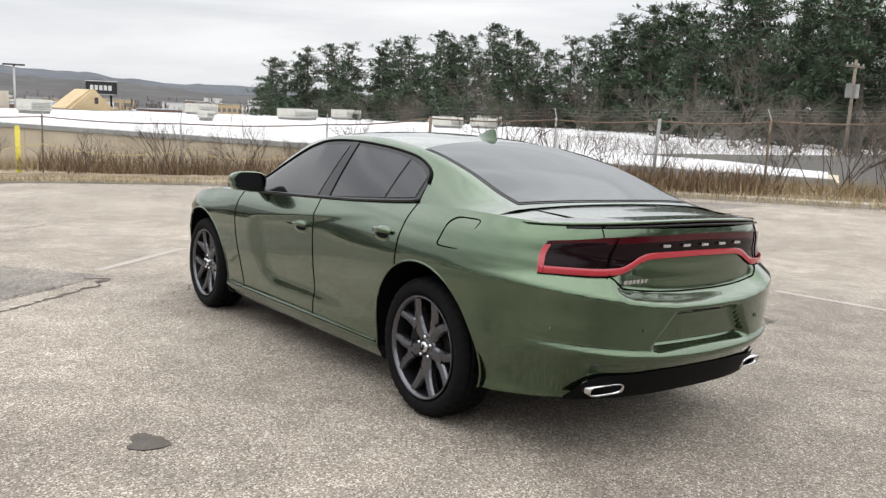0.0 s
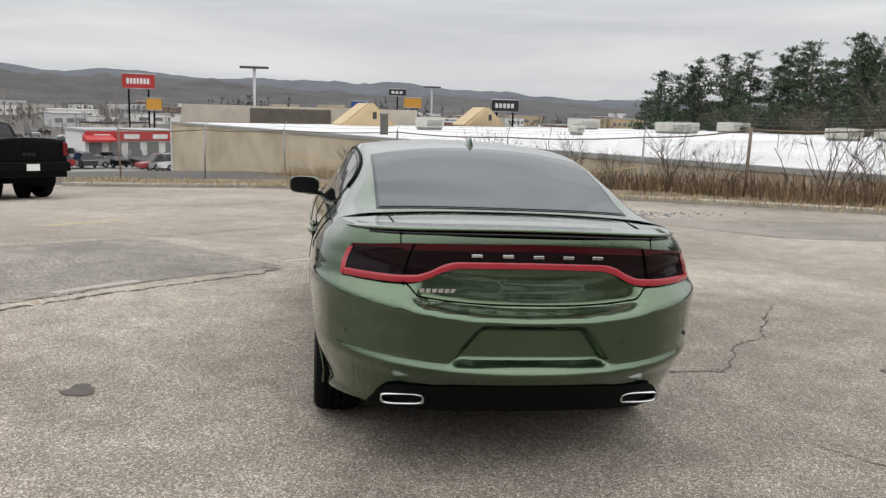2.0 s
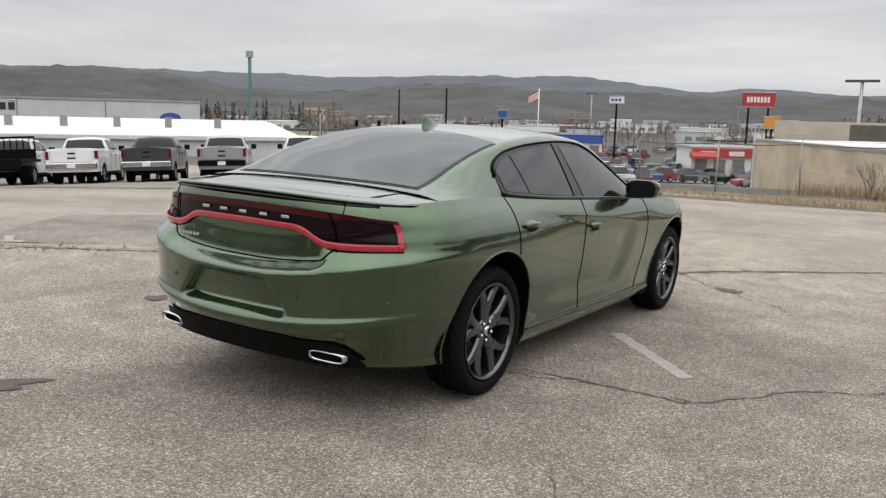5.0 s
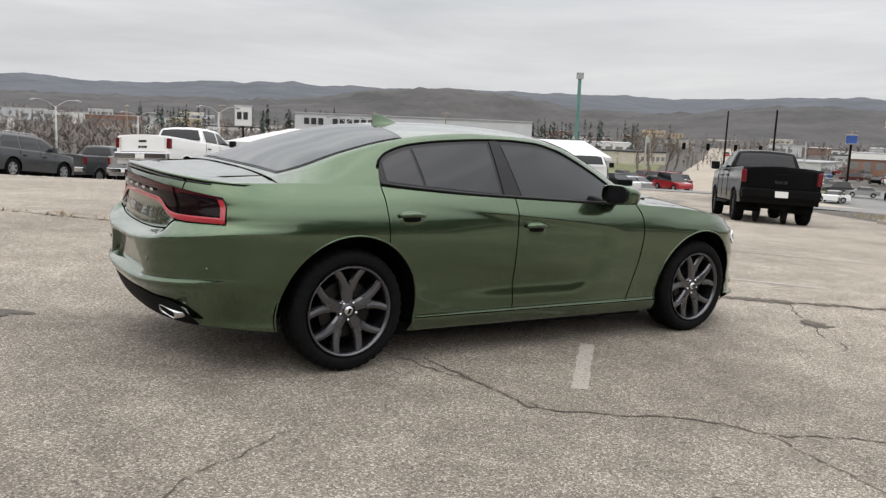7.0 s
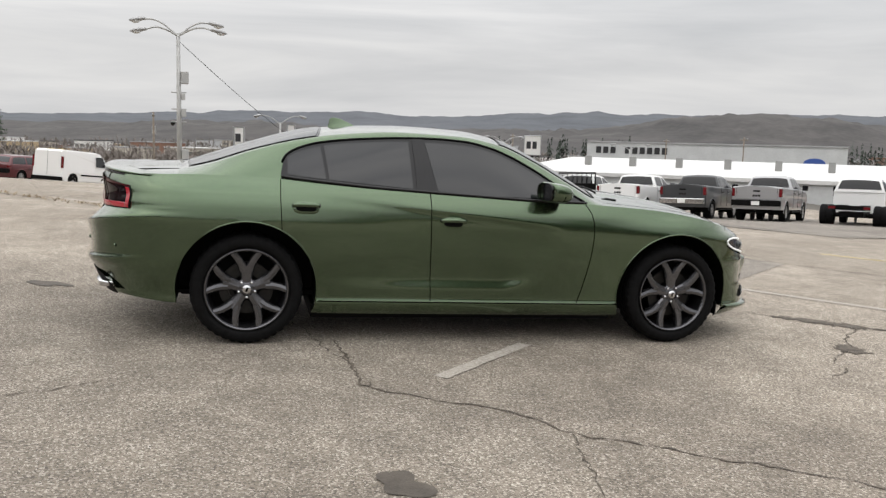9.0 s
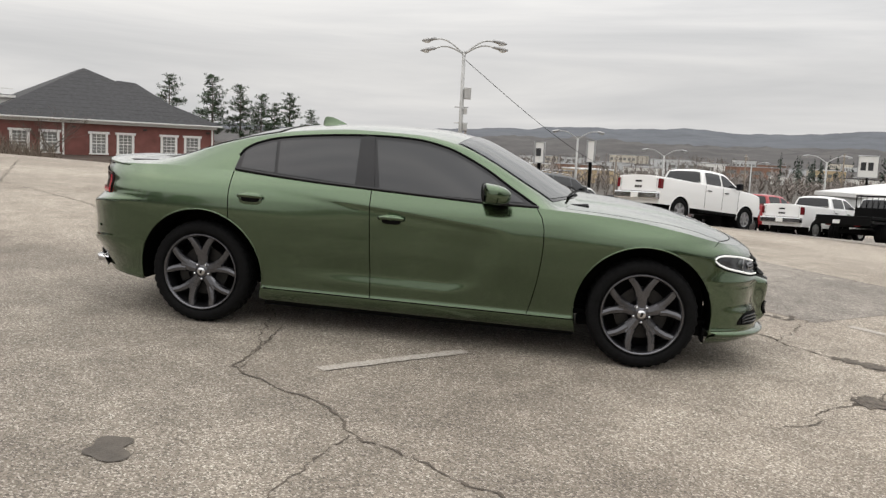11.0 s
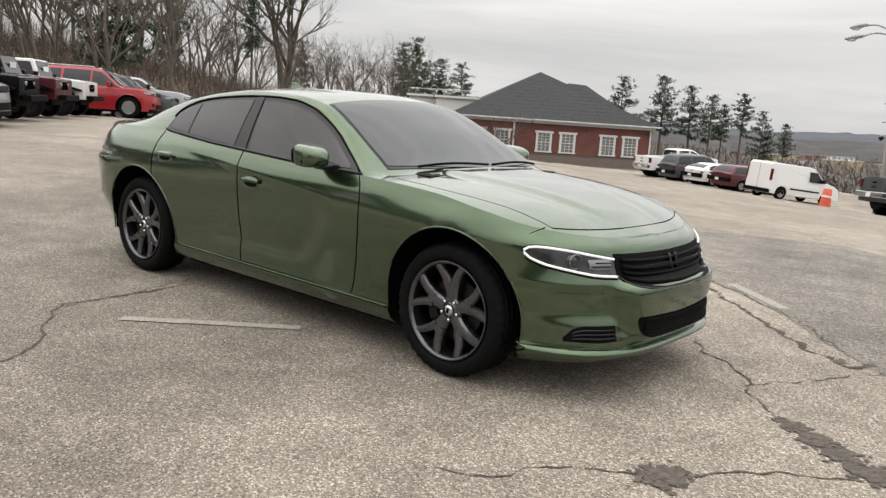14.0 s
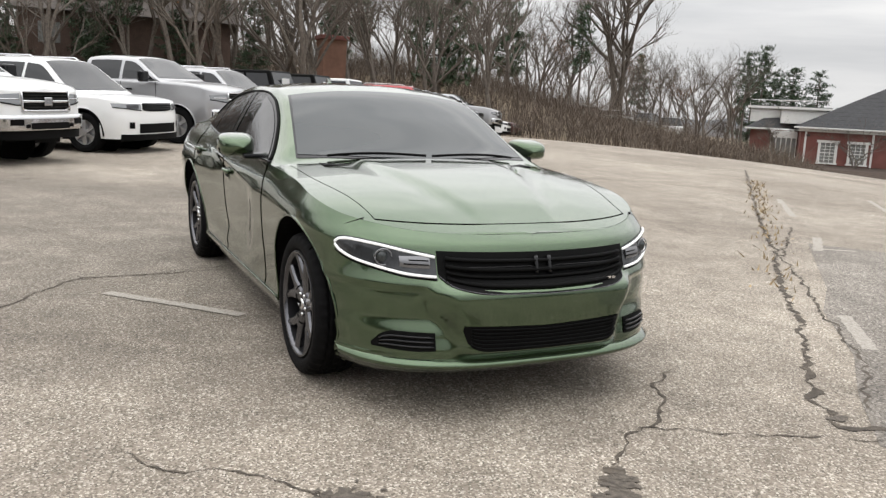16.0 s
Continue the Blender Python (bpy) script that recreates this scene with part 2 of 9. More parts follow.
# Near-black alloy: the shade behind the spokes is painted into its colour.
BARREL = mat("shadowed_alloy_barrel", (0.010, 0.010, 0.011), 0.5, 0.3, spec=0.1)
CHROME = mat("chrome", (0.62, 0.62, 0.63), 0.12, 1.0)
STEEL = mat("brake_steel", (0.035, 0.034, 0.033), 0.5, 1.0, vary=0.2, scale=30)
RED_LIT = mat("lit_red_lamp", (0.27, 0.007, 0.016), 0.25, emit=(0.80, 0.035, 0.060, 0.12), coat=1.0)
RED_DIM = mat("dark_red_lens", (0.045, 0.002, 0.005), 0.15, spec=0.3)
LENS_DARK = mat("smoked_lens", (0.008, 0.003, 0.004), 0.06, spec=0.18)
HEADLENS = mat("clear_lens_over_dark_bowl", (0.045, 0.047, 0.050), 0.06, 0.3, vary=0.5, scale=14, spec=0.45)
LAMP_WHITE = mat("lit_white_lamp", (0.5, 0.5, 0.5), 0.3, emit=(1.0, 1.0, 0.98, 0.55))
ALLOY_GREY = mat("satin_lamp_reflector", (0.22, 0.22, 0.23), 0.3, 0.8)
SEAM = mat("panel_gap", (0.003, 0.003, 0.002), 0.9, spec=0.0)

# The body's width, ends and edges as smooth functions of height and length.
half_w = curve((0.16, 0.80), (0.215, 0.875), (0.282, 0.902), (0.31, 0.893), (0.45, 0.906), (0.62, 0.930), (0.80, 0.942),
               (0.90, 0.930), (1.0, 0.888), (1.06, 0.852), (1.14, 0.79))
nose_y = curve((0.16, 2.235), (0.24, 2.375), (0.30, 2.38), (0.40, 2.36), (0.56, 2.375), (0.66, 2.34), (0.78, 2.295), (0.86, 2.175), (0.98, 2.08))
tail_y = curve((0.22, -2.38), (0.34, -2.472), (0.42, -2.510), (0.458, -2.540), (0.482, -2.550), (0.512, -2.530), (0.60, -2.532), (0.69, -2.545), (0.712, -2.547), (0.722, -2.534), (0.742, -2.497), (0.762, -2.459), (0.774, -2.449), (0.82, -2.443), (0.90, -2.435), (1.02, -2.45), (1.08, -2.44))
low_z = curve((-2.6, 0.30), (-2.1, 0.27), (-1.9, 0.255), (-1.1, 0.20), (1.0, 0.19), (1.8, 0.18), (2.1, 0.20), (2.45, 0.215))
top_z = curve((-2.6, 1.060), (-2.40, 1.070), (-2.1, 1.082), (-1.8, 1.092), (-1.3, 1.088), (-0.96, 1.068), (-0.36, 1.042), (0.45, 1.012),
              (0.9, 0.998), (1.34, 0.975), (1.71, 0.925), (1.95, 0.872), (2.2, 0.825), (2.45, 0.80))
FRONT_AXLE, REAR_AXLE, HUB_Z, ARCH_R = 1.526, -1.526, 0.362, 0.448
NOSE_FROM, TAIL_FROM = 1.50, -1.60


def nose_n(z):
    return 3.15 - 0.5 * smoothstep(0.35, 0.75, z)


def tail_n(z):
    return 3.5


def tail_line(x, z):
    """The tail's profile, whose ledge and crease rise towards the corners."""
    k = abs(x) / 0.8
    up = 0.088 * k * k * smoothstep(0.60, 0.70, z) * smoothstep(1.0, 0.90, z)
    up += 0.055 * k * k * smoothstep(0.28, 0.45, z) * smoothstep(0.62, 0.56, z)
    y = tail_y(z - up) - 0.046 * max(0.0, 1 - k * k)
    # Under the lamps one sloping shoulder falls from the lens to the bumper's edge.
    edge = 0.724 + 0.080 * k * k
    if edge < z < 0.866:
        y += (-2.546 - 0.046 * max(0.0, 1 - k * k) + 0.106 * (z - edge) / (0.866 - edge) - y) * smoothstep(0.46, 0.57, abs(x))
    return y


def nose_push(x, z):
    """The middle of the front bumper stands proud of the corners, edged by a slanting fold."""
    edge = 0.40 + 0.10 * smoothstep(0.34, 0.60, z)
    hollow = 0.026 * smoothstep(0.612, 0.578, z) * smoothstep(0.385, 0.47, z) * smoothstep(edge + 0.02, edge + 0.09, abs(x)) * smoothstep(0.935, 0.87, abs(x))
    return -hollow + 0.062 * smoothstep(edge + 0.060, edge - 0.040, abs(x)) * smoothstep(0.27, 0.34, z) * smoothstep(0.645, 0.59, z)


def side_w(y, z):
    """Half width along the flank, with haunches and the long scoop in the doors."""
    w = half_w(z)
    w += 0.014 * math.exp(-((y - FRONT_AXLE) / 0.42) ** 2) * smoothstep(0.25, 0.5, z) * (1 - smoothstep(0.78, 0.92, z))
    w += 0.020 * math.exp(-((y - REAR_AXLE) / 0.55) ** 2) * smoothstep(0.25, 0.5, z) * (1 - smoothstep(0.98, 1.1, z))
    line = 0.893 - 0.10 * max(-1.2, min(0.7, y))
    front = 0.66 - 1.55 * max(0.0, 0.78 - z) ** 2 - 3.0 * max(0.0, z - 0.78) ** 2
    scoop = (0.55 * smoothstep(line + 0.006, line - 0.035, z) + 0.45 * smoothstep(line, line - 0.16, z)) * smoothstep(0.36, 0.47, z)
    scoop *= smoothstep(front, front - 0.26, y) * smoothstep(-1.35, -0.3, y)
    w -= 0.022 * scoop
    w -= 0.016 * smoothstep(0.9, 1.5, y) * smoothstep(0.86, 0.95, z)
    return w


def flank_x(y, z):
    w = side_w(y, z)
    if y > NOSE_FROM:
        t = min(1.0, (y - NOSE_FROM) / (nose_y(z) - NOSE_FROM))
        w *= max(0.0, 1 - t ** nose_n(z)) ** (1 / nose_n(z))
    if y < TAIL_FROM:
        t = min(1.0, (y - TAIL_FROM) / (tail_line(0.86, z) - TAIL_FROM))
        w *= max(0.0, 1 - t ** tail_n(z)) ** (1 / tail_n(z))
    return w


def nose_pt(x, z, push=0.0):
    w = side_w(NOSE_FROM, z)
    t = min(0.9999, abs(x) / w)
    return (x, NOSE_FROM + (nose_y(z) - NOSE_FROM) * (1 - t ** nose_n(z)) ** (1 / nose_n(z)) + nose_push(x, z) + push, z)


def recess(x, z):
    """The hollow for the number plate in the rear bumper."""
    half = 0.222 + 0.125 * min(1.0, max(0.0, (0.69 - z) / 0.155))
    return smoothstep(half + 0.026, half - 0.022, abs(x)) * smoothstep(0.505, 0.545, z) * smoothstep(0.704, 0.674, z)


def tail_pt(x, z, push=0.0):
    w = side_w(TAIL_FROM, z)
    t = min(0.99999, abs(x) / w)
    y = TAIL_FROM + (tail_line(x, z) - TAIL_FROM) * (1 - t ** tail_n(z)) ** (1 / tail_n(z))
    return (x, y + 0.048 * recess(x, z) - push, z)


def tail_ring(a, z, push=0.0):
    """A point round the rear corner: a = 0 on the flank, 1 at the middle."""
    n = tail_n(z)
    w = side_w(TAIL_FROM, z)
    th = a * math.pi / 2
    x = w * math.cos(th) ** (2 / n)
    y = TAIL_FROM + (tail_line(x, z) - TAIL_FROM) * math.sin(th) ** (2 / n)
    return Vector((x * (1 - 0.06 * smoothstep(0.54, 0.28, z) * smoothstep(TAIL_FROM, -2.4, y)), y + 0.048 * recess(x, z), z))


def nose_ring(a, z):
    n = nose_n(z)
    w = side_w(NOSE_FROM, z)
    th = a * math.pi / 2
    x = w * math.cos(th) ** (2 / n)
    return Vector((x, NOSE_FROM + (nose_y(z) - NOSE_FROM) * math.sin(th) ** (2 / n) + nose_push(x, z), z))


def perimeter():
    """Stations from the middle of the tail along one flank to the middle of the nose."""
    def across(x, n):
        return math.acos(min(1.0, (x / 0.93) ** (n / 2))) / (math.pi / 2)
    def along(t, n):
        return math.asin(t ** (n / 2)) / (math.pi / 2)
    st = [("tail", across(0.0195 * i, 4.0)) for i in range(35)]
    st += [("tail", along(t, 4.0)) for t in spread(0.915, 0.028, 34)]
    st += [("side", TAIL_FROM + (NOSE_FROM - TAIL_FROM) * i / 128) for i in range(129)]
    st += [("nose", along(t, 2.5)) for t in spread(0.028, 0.905, 34)]
    st += [("nose", across(0.019 * i, 2.5)) for i in range(26, -1, -1)]
    return st


def station(kind, a, f):
    """The shell's point at a station and a fraction f of the height there."""
    z = 0.6
    for _ in range(6):
        y = a if kind == "side" else (tail_ring(a, z).y if kind == "tail" else nose_ring(a, z).y)
        z = low_z(y) + f * (top_z(y) - low_z(y))
    if kind == "side":
        return Vector((side_w(a, z), a, z))
    return tail_ring(a, z) if kind == "tail" else nose_ring(a, z)


roof_mid = curve((-2.02, 1.118), (-1.92, 1.150), (-1.5, 1.300), (-1.1, 1.415), (-0.74, 1.458), (-0.38, 1.474), (0.0, 1.466), (0.27, 1.425),
                 (0.6, 1.285), (0.98, 1.085), (1.16, 1.01))
rail_z = curve((-2.02, 1.10), (-1.8, 1.150), (-1.5, 1.258), (-1.2, 1.340), (-0.9, 1.392), (-0.5, 1.424), (-0.1, 1.418), (0.2, 1.370),
               (0.45, 1.268), (0.75, 1.105), (0.95, 1.008), (1.16, 0.985))
rail_x = curve((-2.02, 0.70), (-1.8, 0.695), (-1.3, 0.655), (-0.8, 0.640), (-0.3, 0.645), (0.2, 0.655), (0.5, 0.695), (0.9, 0.79), (1.16, 0.83))


def roof_pt(x, y):
    """The roof, windscreen and rear window as one sheet."""
    w = rail_x(y)
    t = min(1.0, abs(x) / w)
    return (x, y, rail_z(y) + (roof_mid(y) - rail_z(y)) * (1 - t ** 2.3))


def cheek_pt(y, t):
    """The cabin's side between the waist (t = 0) and the roof rail (t = 1)."""
    z0, z1 = top_z(y), rail_z(y)
    x0, x1 = flank_x(y, z0), rail_x(y)
    z = z0 + (z1 - z0) * t
    return (x0 + (x1 - x0) * t + 0.035 * t * (1 - t), y, z)


def cheek_at(y, z):
    z0, z1 = top_z(y), rail_z(y)
    return cheek_pt(y, min(1.0, max(0.0, (z - z0) / max(0.02, z1 - z0))))


def build_shell(car):
    """Bumpers, wings, doors and sills: one skin split into panels with shared shading."""
    levels = spread(0.0, 1.0, 66)
    st = perimeter()
    pts = [[station(k, a, f) for f in levels] for k, a in st]
    # Shading normals from the smooth skin, before it is cut.
    normal = {}
    for i, col in enumerate(pts):
        for j, p in enumerate(col):
            u = pts[min(i + 1, len(pts) - 1)][j] - pts[max(i - 1, 0)][j]
            v = col[min(j + 1, len(col) - 1)] - col[max(j - 1, 0)]
            nv = u.cross(v).normalized()
            if i in (0, len(pts) - 1):
                nv = Vector((0, nv.y, nv.z)).normalized()
            normal[i, j] = nv if nv.dot(Vector((p.x, p.y * 0.4, 0))) > 0 else -nv
    # The skin closes in round the wheel openings.
    for col in pts:
        for p in col:
            for ay in (FRONT_AXLE, REAR_AXLE):
                d = Vector((p.y - ay, p.z - HUB_Z))
                if abs(d.length - ARCH_R) < 0.0185 and p.x > 0.75:
                    d = d.normalized() * ARCH_R
                    p.y, p.z = ay + d.x, HUB_Z + d.y
    bm = bmesh.new()
    vs = [[bm.verts.new(p) for p in col] for col in pts]
    shade = {v: normal[i, j] for i, col in enumerate(vs) for j, v in enumerate(col)}
    panels = {}
    for i in range(len(vs) - 1):
        for j in range(len(levels) - 1):
            q = (vs[i][j], vs[i + 1][j], vs[i + 1][j + 1], vs[i][j + 1])
            c = sum((v.co for v in q), Vector()) / 4
            if c.x > 0.7 and min(Vector((c.y - a, c.z - HUB_Z)).length for a in (FRONT_AXLE, REAR_AXLE)) < ARCH_R - 0.002:
                continue
            f = bm.faces.new(q)
            panels.setdefault(panel_of(c), []).append(f)
    bm.normal_update()
    done = []
    for name, faces in panels.items():
        for sx in (1, -1):
            both = name in ("front_bumper", "rear_bumper", "boot_lid_face", "rear_diffuser")
            if both and sx < 0:
                continue
            idx, co, nn, fs = {}, [], [], []
            for s in ((1, -1) if both else (sx,)):
                for f in faces:
                    ids = []
                    for v in (f.verts if s > 0 else reversed(f.verts)):
                        key = (s if v.co.x > 1e-4 else 0, v.index if v.index >= 0 else id(v), v)
                        if key not in idx:
                            idx[key] = len(co)
                            co.append((v.co.x * s, v.co.y, v.co.z))
                            nn.append((shade[v].x * s, shade[v].y, shade[v].z))
                        ids.append(idx[key])
                    fs.append(ids)
            me = bpy.data.meshes.new(name)
            me.from_pydata(co, [], fs)
            me.polygons.foreach_set("use_smooth", [True] * len(fs))
            me.normals_split_custom_set_from_vertices(nn)
            me.materials.append(MATTE_BLACK if name == "rear_diffuser" else GREEN)
            ob = new(name, me)
            ob.parent = car
            done.append(ob)
    bm.free()
    return done


def panel_of(c):
    if c.y > 1.75 and (c.z < 0.66 or c.y > 1.77 + (c.z - 0.68)) and c.y > 1.5:
        return "front_bumper"
    if c.y > FRONT_AXLE and c.z < 0.40:
        return "front_bumper"
    if c.y < -1.7 and c.z < 0.70 + (-1.80 - c.y) * 0.33:
        if abs(c.x) < 0.56 and c.z > 0.745:
            return "boot_lid_face"
        return "rear_bumper"
    if c.y < -2.3 and abs(c.x) < 0.56:
        return "boot_lid_face"
    rear = Vector((c.y - REAR_AXLE, c.z - HUB_Z)).length
    if c.y < -1.31 or rear < 0.452:
        return "rear_wing"
    if c.z < 0.288:
        return "sill"
    if c.y > 0.83:
        return "front_wing"
    return "front_door" if c.y > -0.32 else "rear_door"


def both_sides(name, make, material, parent, label="", smooth=True):
    """The same part on either flank."""
    out = []
    for sx in (1, -1):
        bm = make()
        if sx < 0:
            for v in bm.verts:
                v.co.x = -v.co.x
            bmesh.ops.reverse_faces(bm, faces=bm.faces)
        out.append(part(name, bm, material, parent, label, smooth))
    return out


def build_tops(car):
    """Bonnet, boot lid, roof and pillars."""
    def cap(ys, crown, bulge):
        rows = []
        for y in ys:
            z0 = top_z(y)
            xe = flank_x(y, z0)
            rows.append([(xe * w, y, z0 + crown(y) * (1 - abs(w) ** 2.6) + bulge(xe * w, y)) for w in spread(-1, 1, 61)])
        return rows
    hood_crown = curve((0.9, 0.060), (1.4, 0.052), (1.9, 0.050), (2.12, 0.026), (2.25, 0.0))
    def hood_bulge(x, y):
        k = 0.20 + 0.22 * smoothstep(2.2, 1.0, y)
        return 0.011 * smoothstep(k + 0.05, k - 0.02, abs(x)) * smoothstep(2.22, 1.9, y) - 0.004 * math.exp(-((abs(x) - k - 0.10) / 0.05) ** 2) * smoothstep(2.15, 1.8, y)
    part("bonnet", grid(cap(spread(0.80, 2.265, 64), hood_crown, hood_bulge), centre=(0, 1.5, 0)), GREEN, car, "", True)
    deck_crown = curve((-2.47, 0.0), (-2.40, 0.012), (-2.2, 0.035), (-1.8, 0.045))
    part("boot_lid", grid(cap(spread(-2.448, -1.70, 40), deck_crown, lambda x, y: 0.0), centre=(0, -2, 0)), GREEN, car, "", True)
    rows = []
    for y in spread(-1.97, 1.10, 110):
        w = rail_x(y)
        right = [cheek_pt(y, t) for t in spread(0, 1, 12)][:-1]
        mid = [roof_pt(w * k, y) for k in spread(1, -1, 41)]
        rows.append(right + mid + [(-p[0], p[1], p[2]) for p in reversed(right)])
    part("roof", grid(rows, centre=(0, -0.3, 0.8)), GREEN, car, "", True)


def build_glass(car):
    def sheet(y0, y1, w0, w1, bow0, bow1, n=24):
        """A pane over the roof sheet from y0 (bowed) to y1."""
        rows = []
        for t in spread(0, 1, n):
            w = w0 + (w1 - w0) * t
            rows.append([roof_pt(x, (y0 + bow0 * (x / w) ** 2) * (1 - t) + (y1 + bow1 * (x / w) ** 2) * t) for x in spread(-w, w, 33)])
        return rows
    c = (0, -0.3, 0.7)
    part("windscreen_surround", grid(sheet(0.255, 1.085, 0.618, 0.752, -0.055, -0.20), centre=c, offset=0.003), BLACK_TRIM, car, "", True)
    part("windscreen", grid(sheet(0.270, 1.060, 0.605, 0.736, -0.055, -0.20), centre=c, offset=0.006), SCREEN, car, "tinted windscreen that mirrors the grey sky", True)
    part("rear_window_surround", grid(sheet(-1.02, -1.945, 0.625, 0.645, -0.06, 0.035), centre=c, offset=0.003), BLACK_TRIM, car, "", True)
    part("rear_window", grid(sheet(-1.035, -1.93, 0.612, 0.628, -0.06, 0.035), centre=c, offset=0.006), SCREEN, car, "tinted rear window that mirrors the grey sky", True)

    lo_z = curve((-1.34, 1.098), (-1.2, 1.084), (-0.83, 1.058), (-0.35, 1.029), (0.18, 1.008), (0.80, 1.004))
    hi_z = curve((-1.328, 1.105), (-1.322, 1.19), (-1.285, 1.248), (-1.19, 1.298), (-1.06, 1.334), (-0.77, 1.372), (-0.47, 1.393), (-0.27, 1.398), (-0.07, 1.390), (0.13, 1.352),
                 (0.27, 1.300), (0.44, 1.216), (0.60, 1.120), (0.80, 1.008))
    def dlo(y0, y1, lo, hi, lean0=0.0, lean1=0.0, n=26, off=0.004):
        """A pane on the cabin's side; lo and hi: its distance from the opening's edges."""
        rows = []
        for k in spread(0, 1, n):
            row = []
            for t in spread(0, 1, 11):
                yy = y0 + (y1 - y0) * k + (lean0 + (lean1 - lean0) * k) * (t - 0.5)
                zb = lo_z(yy) + lo
                zt = max(zb + 0.001, hi_z(yy) - hi)
                row.append(cheek_at(yy, zb + (zt - zb) * t))
            rows.append(row)
        return grid(rows, centre=(0, -0.3, 0.9), offset=off)
    both_sides("window_surround", lambda: dlo(-1.327, 0.80, 0.0, 0.0, n=110, off=0.004), BLACK_TRIM, car)
    both_sides("quarter_glass", lambda: dlo(-1.285, -1.052, 0.020, 0.032, 0.0, -0.035, off=0.007), TINT, car)
    both_sides("rear_side_glass", lambda: dlo(-1.030, -0.462, 0.020, 0.030, -0.035, -0.02, off=0.007), TINT, car)
    both_sides("front_side_glass", lambda: dlo(-0.318, 0.69, 0.020, 0.034, -0.075, 0.0, n=40, off=0.007), TINT, car)
    both_sides("pillar_cover", lambda: dlo(-0.435, -0.345, 0.012, 0.012, -0.02, -0.06, n=8, off=0.009), BLACK_TRIM, car)
    both_sides("window_channel", lambda: tube([Vector(cheek_at(y, hi_z(y) - 0.004)) + Vector((0.005, 0, 0.003)) for y in spread(-1.320, 0.78, 90)], 0.008), MATTE_BLACK, car)
    both_sides("waist_strip", lambda: tube([Vector(cheek_at(y, lo_z(y) + 0.006)) + Vector((0.006, 0, 0)) for y in spread(-1.325, 0.80, 60)], 0.010), BLACK_TRIM, car)


def build_seams(car):
    def on_side(pts, n=24):
        out = []
        for (y0, z0), (y1, z1) in zip(pts, pts[1:]):
            for t in spread(0, 1, n):
                y, z = y0 + (y1 - y0) * t, z0 + (z1 - z0) * t
                out.append((flank_x(y, z) + 0.0008, y, z))
        return out
    for line in ([(-1.33, 1.085), (-1.328, 0.95), (-1.315, 0.77)], [(-0.335, 1.04), (-0.318, 0.65), (-0.30, 0.29)],
                 [(0.79, 0.998), (0.828, 0.94), (0.847, 0.87), (0.852, 0.78), (0.846, 0.66), (0.828, 0.52), (0.80, 0.38), (0.775, 0.29)], [(-1.07, 0.289), (1.09, 0.283)],
                 [(1.77, 0.69), (1.99, 0.872)], [(-1.82, 0.705), (-2.30, 0.862)]):
        both_sides("panel_gap", lambda: tube(on_side(line), 0.0030, n=5), SEAM, car)
    sill = [(-1.06, 0.292), (1.08, 0.286)]
    both_sides("sill_highlight", lambda: tube([(p[0] + 0.004, p[1], p[2] + 0.004) for p in on_side(sill, 40)], 0.0035, n=5), GREEN, car)
    def cap_pt(x, y, lift, crown, power=2.6):
        z0 = top_z(y)
        xe = flank_x(y, z0)
        return (x, y, z0 + crown * (1 - min(1, abs(x) / xe) ** power) + lift)
    hc = curve((0.9, 0.060), (1.4, 0.052), (1.9, 0.050), (2.12, 0.026), (2.25, 0.0))
    front = [cap_pt(x, y, 0.0, hc(y)) for x, y in ((x, 2.150 - 0.145 * (abs(x) / 0.70) ** 2.6) for x in spread(-0.70, 0.70, 60))]
    part("panel_gap", tube(front, 0.0034, n=5), SEAM, car)
    both_sides("panel_gap", lambda: tube([cap_pt(0.70 + 0.11 * smoothstep(2.05, 1.3, y), y, -0.0015, hc(y)) for y in spread(2.005, 0.98, 40)], 0.0028, n=5), SEAM, car)
    both_sides("panel_gap", lambda: tube([tail_pt(0.555 + 0.02 * smoothstep(0.80, 1.0, z), z, 0.001) for z in spread(0.855, 1.062, 14)]
                                         + [cap_pt(0.575 + 0.03 * t, -2.44 + 0.52 * t, 0.003, 0.035) for t in spread(0.05, 1, 12)], 0.0026, n=5), SEAM, car)
    lid = [tail_pt(x, 0.772 + 0.038 * (abs(x) / 0.555) ** 2.5 + 0.045 * smoothstep(0.49, 0.555, abs(x)), 0.002) for x in spread(-0.555, 0.555, 64)]
    part("boot_gap", tube(lid, 0.0036, n=6), SEAM, car)


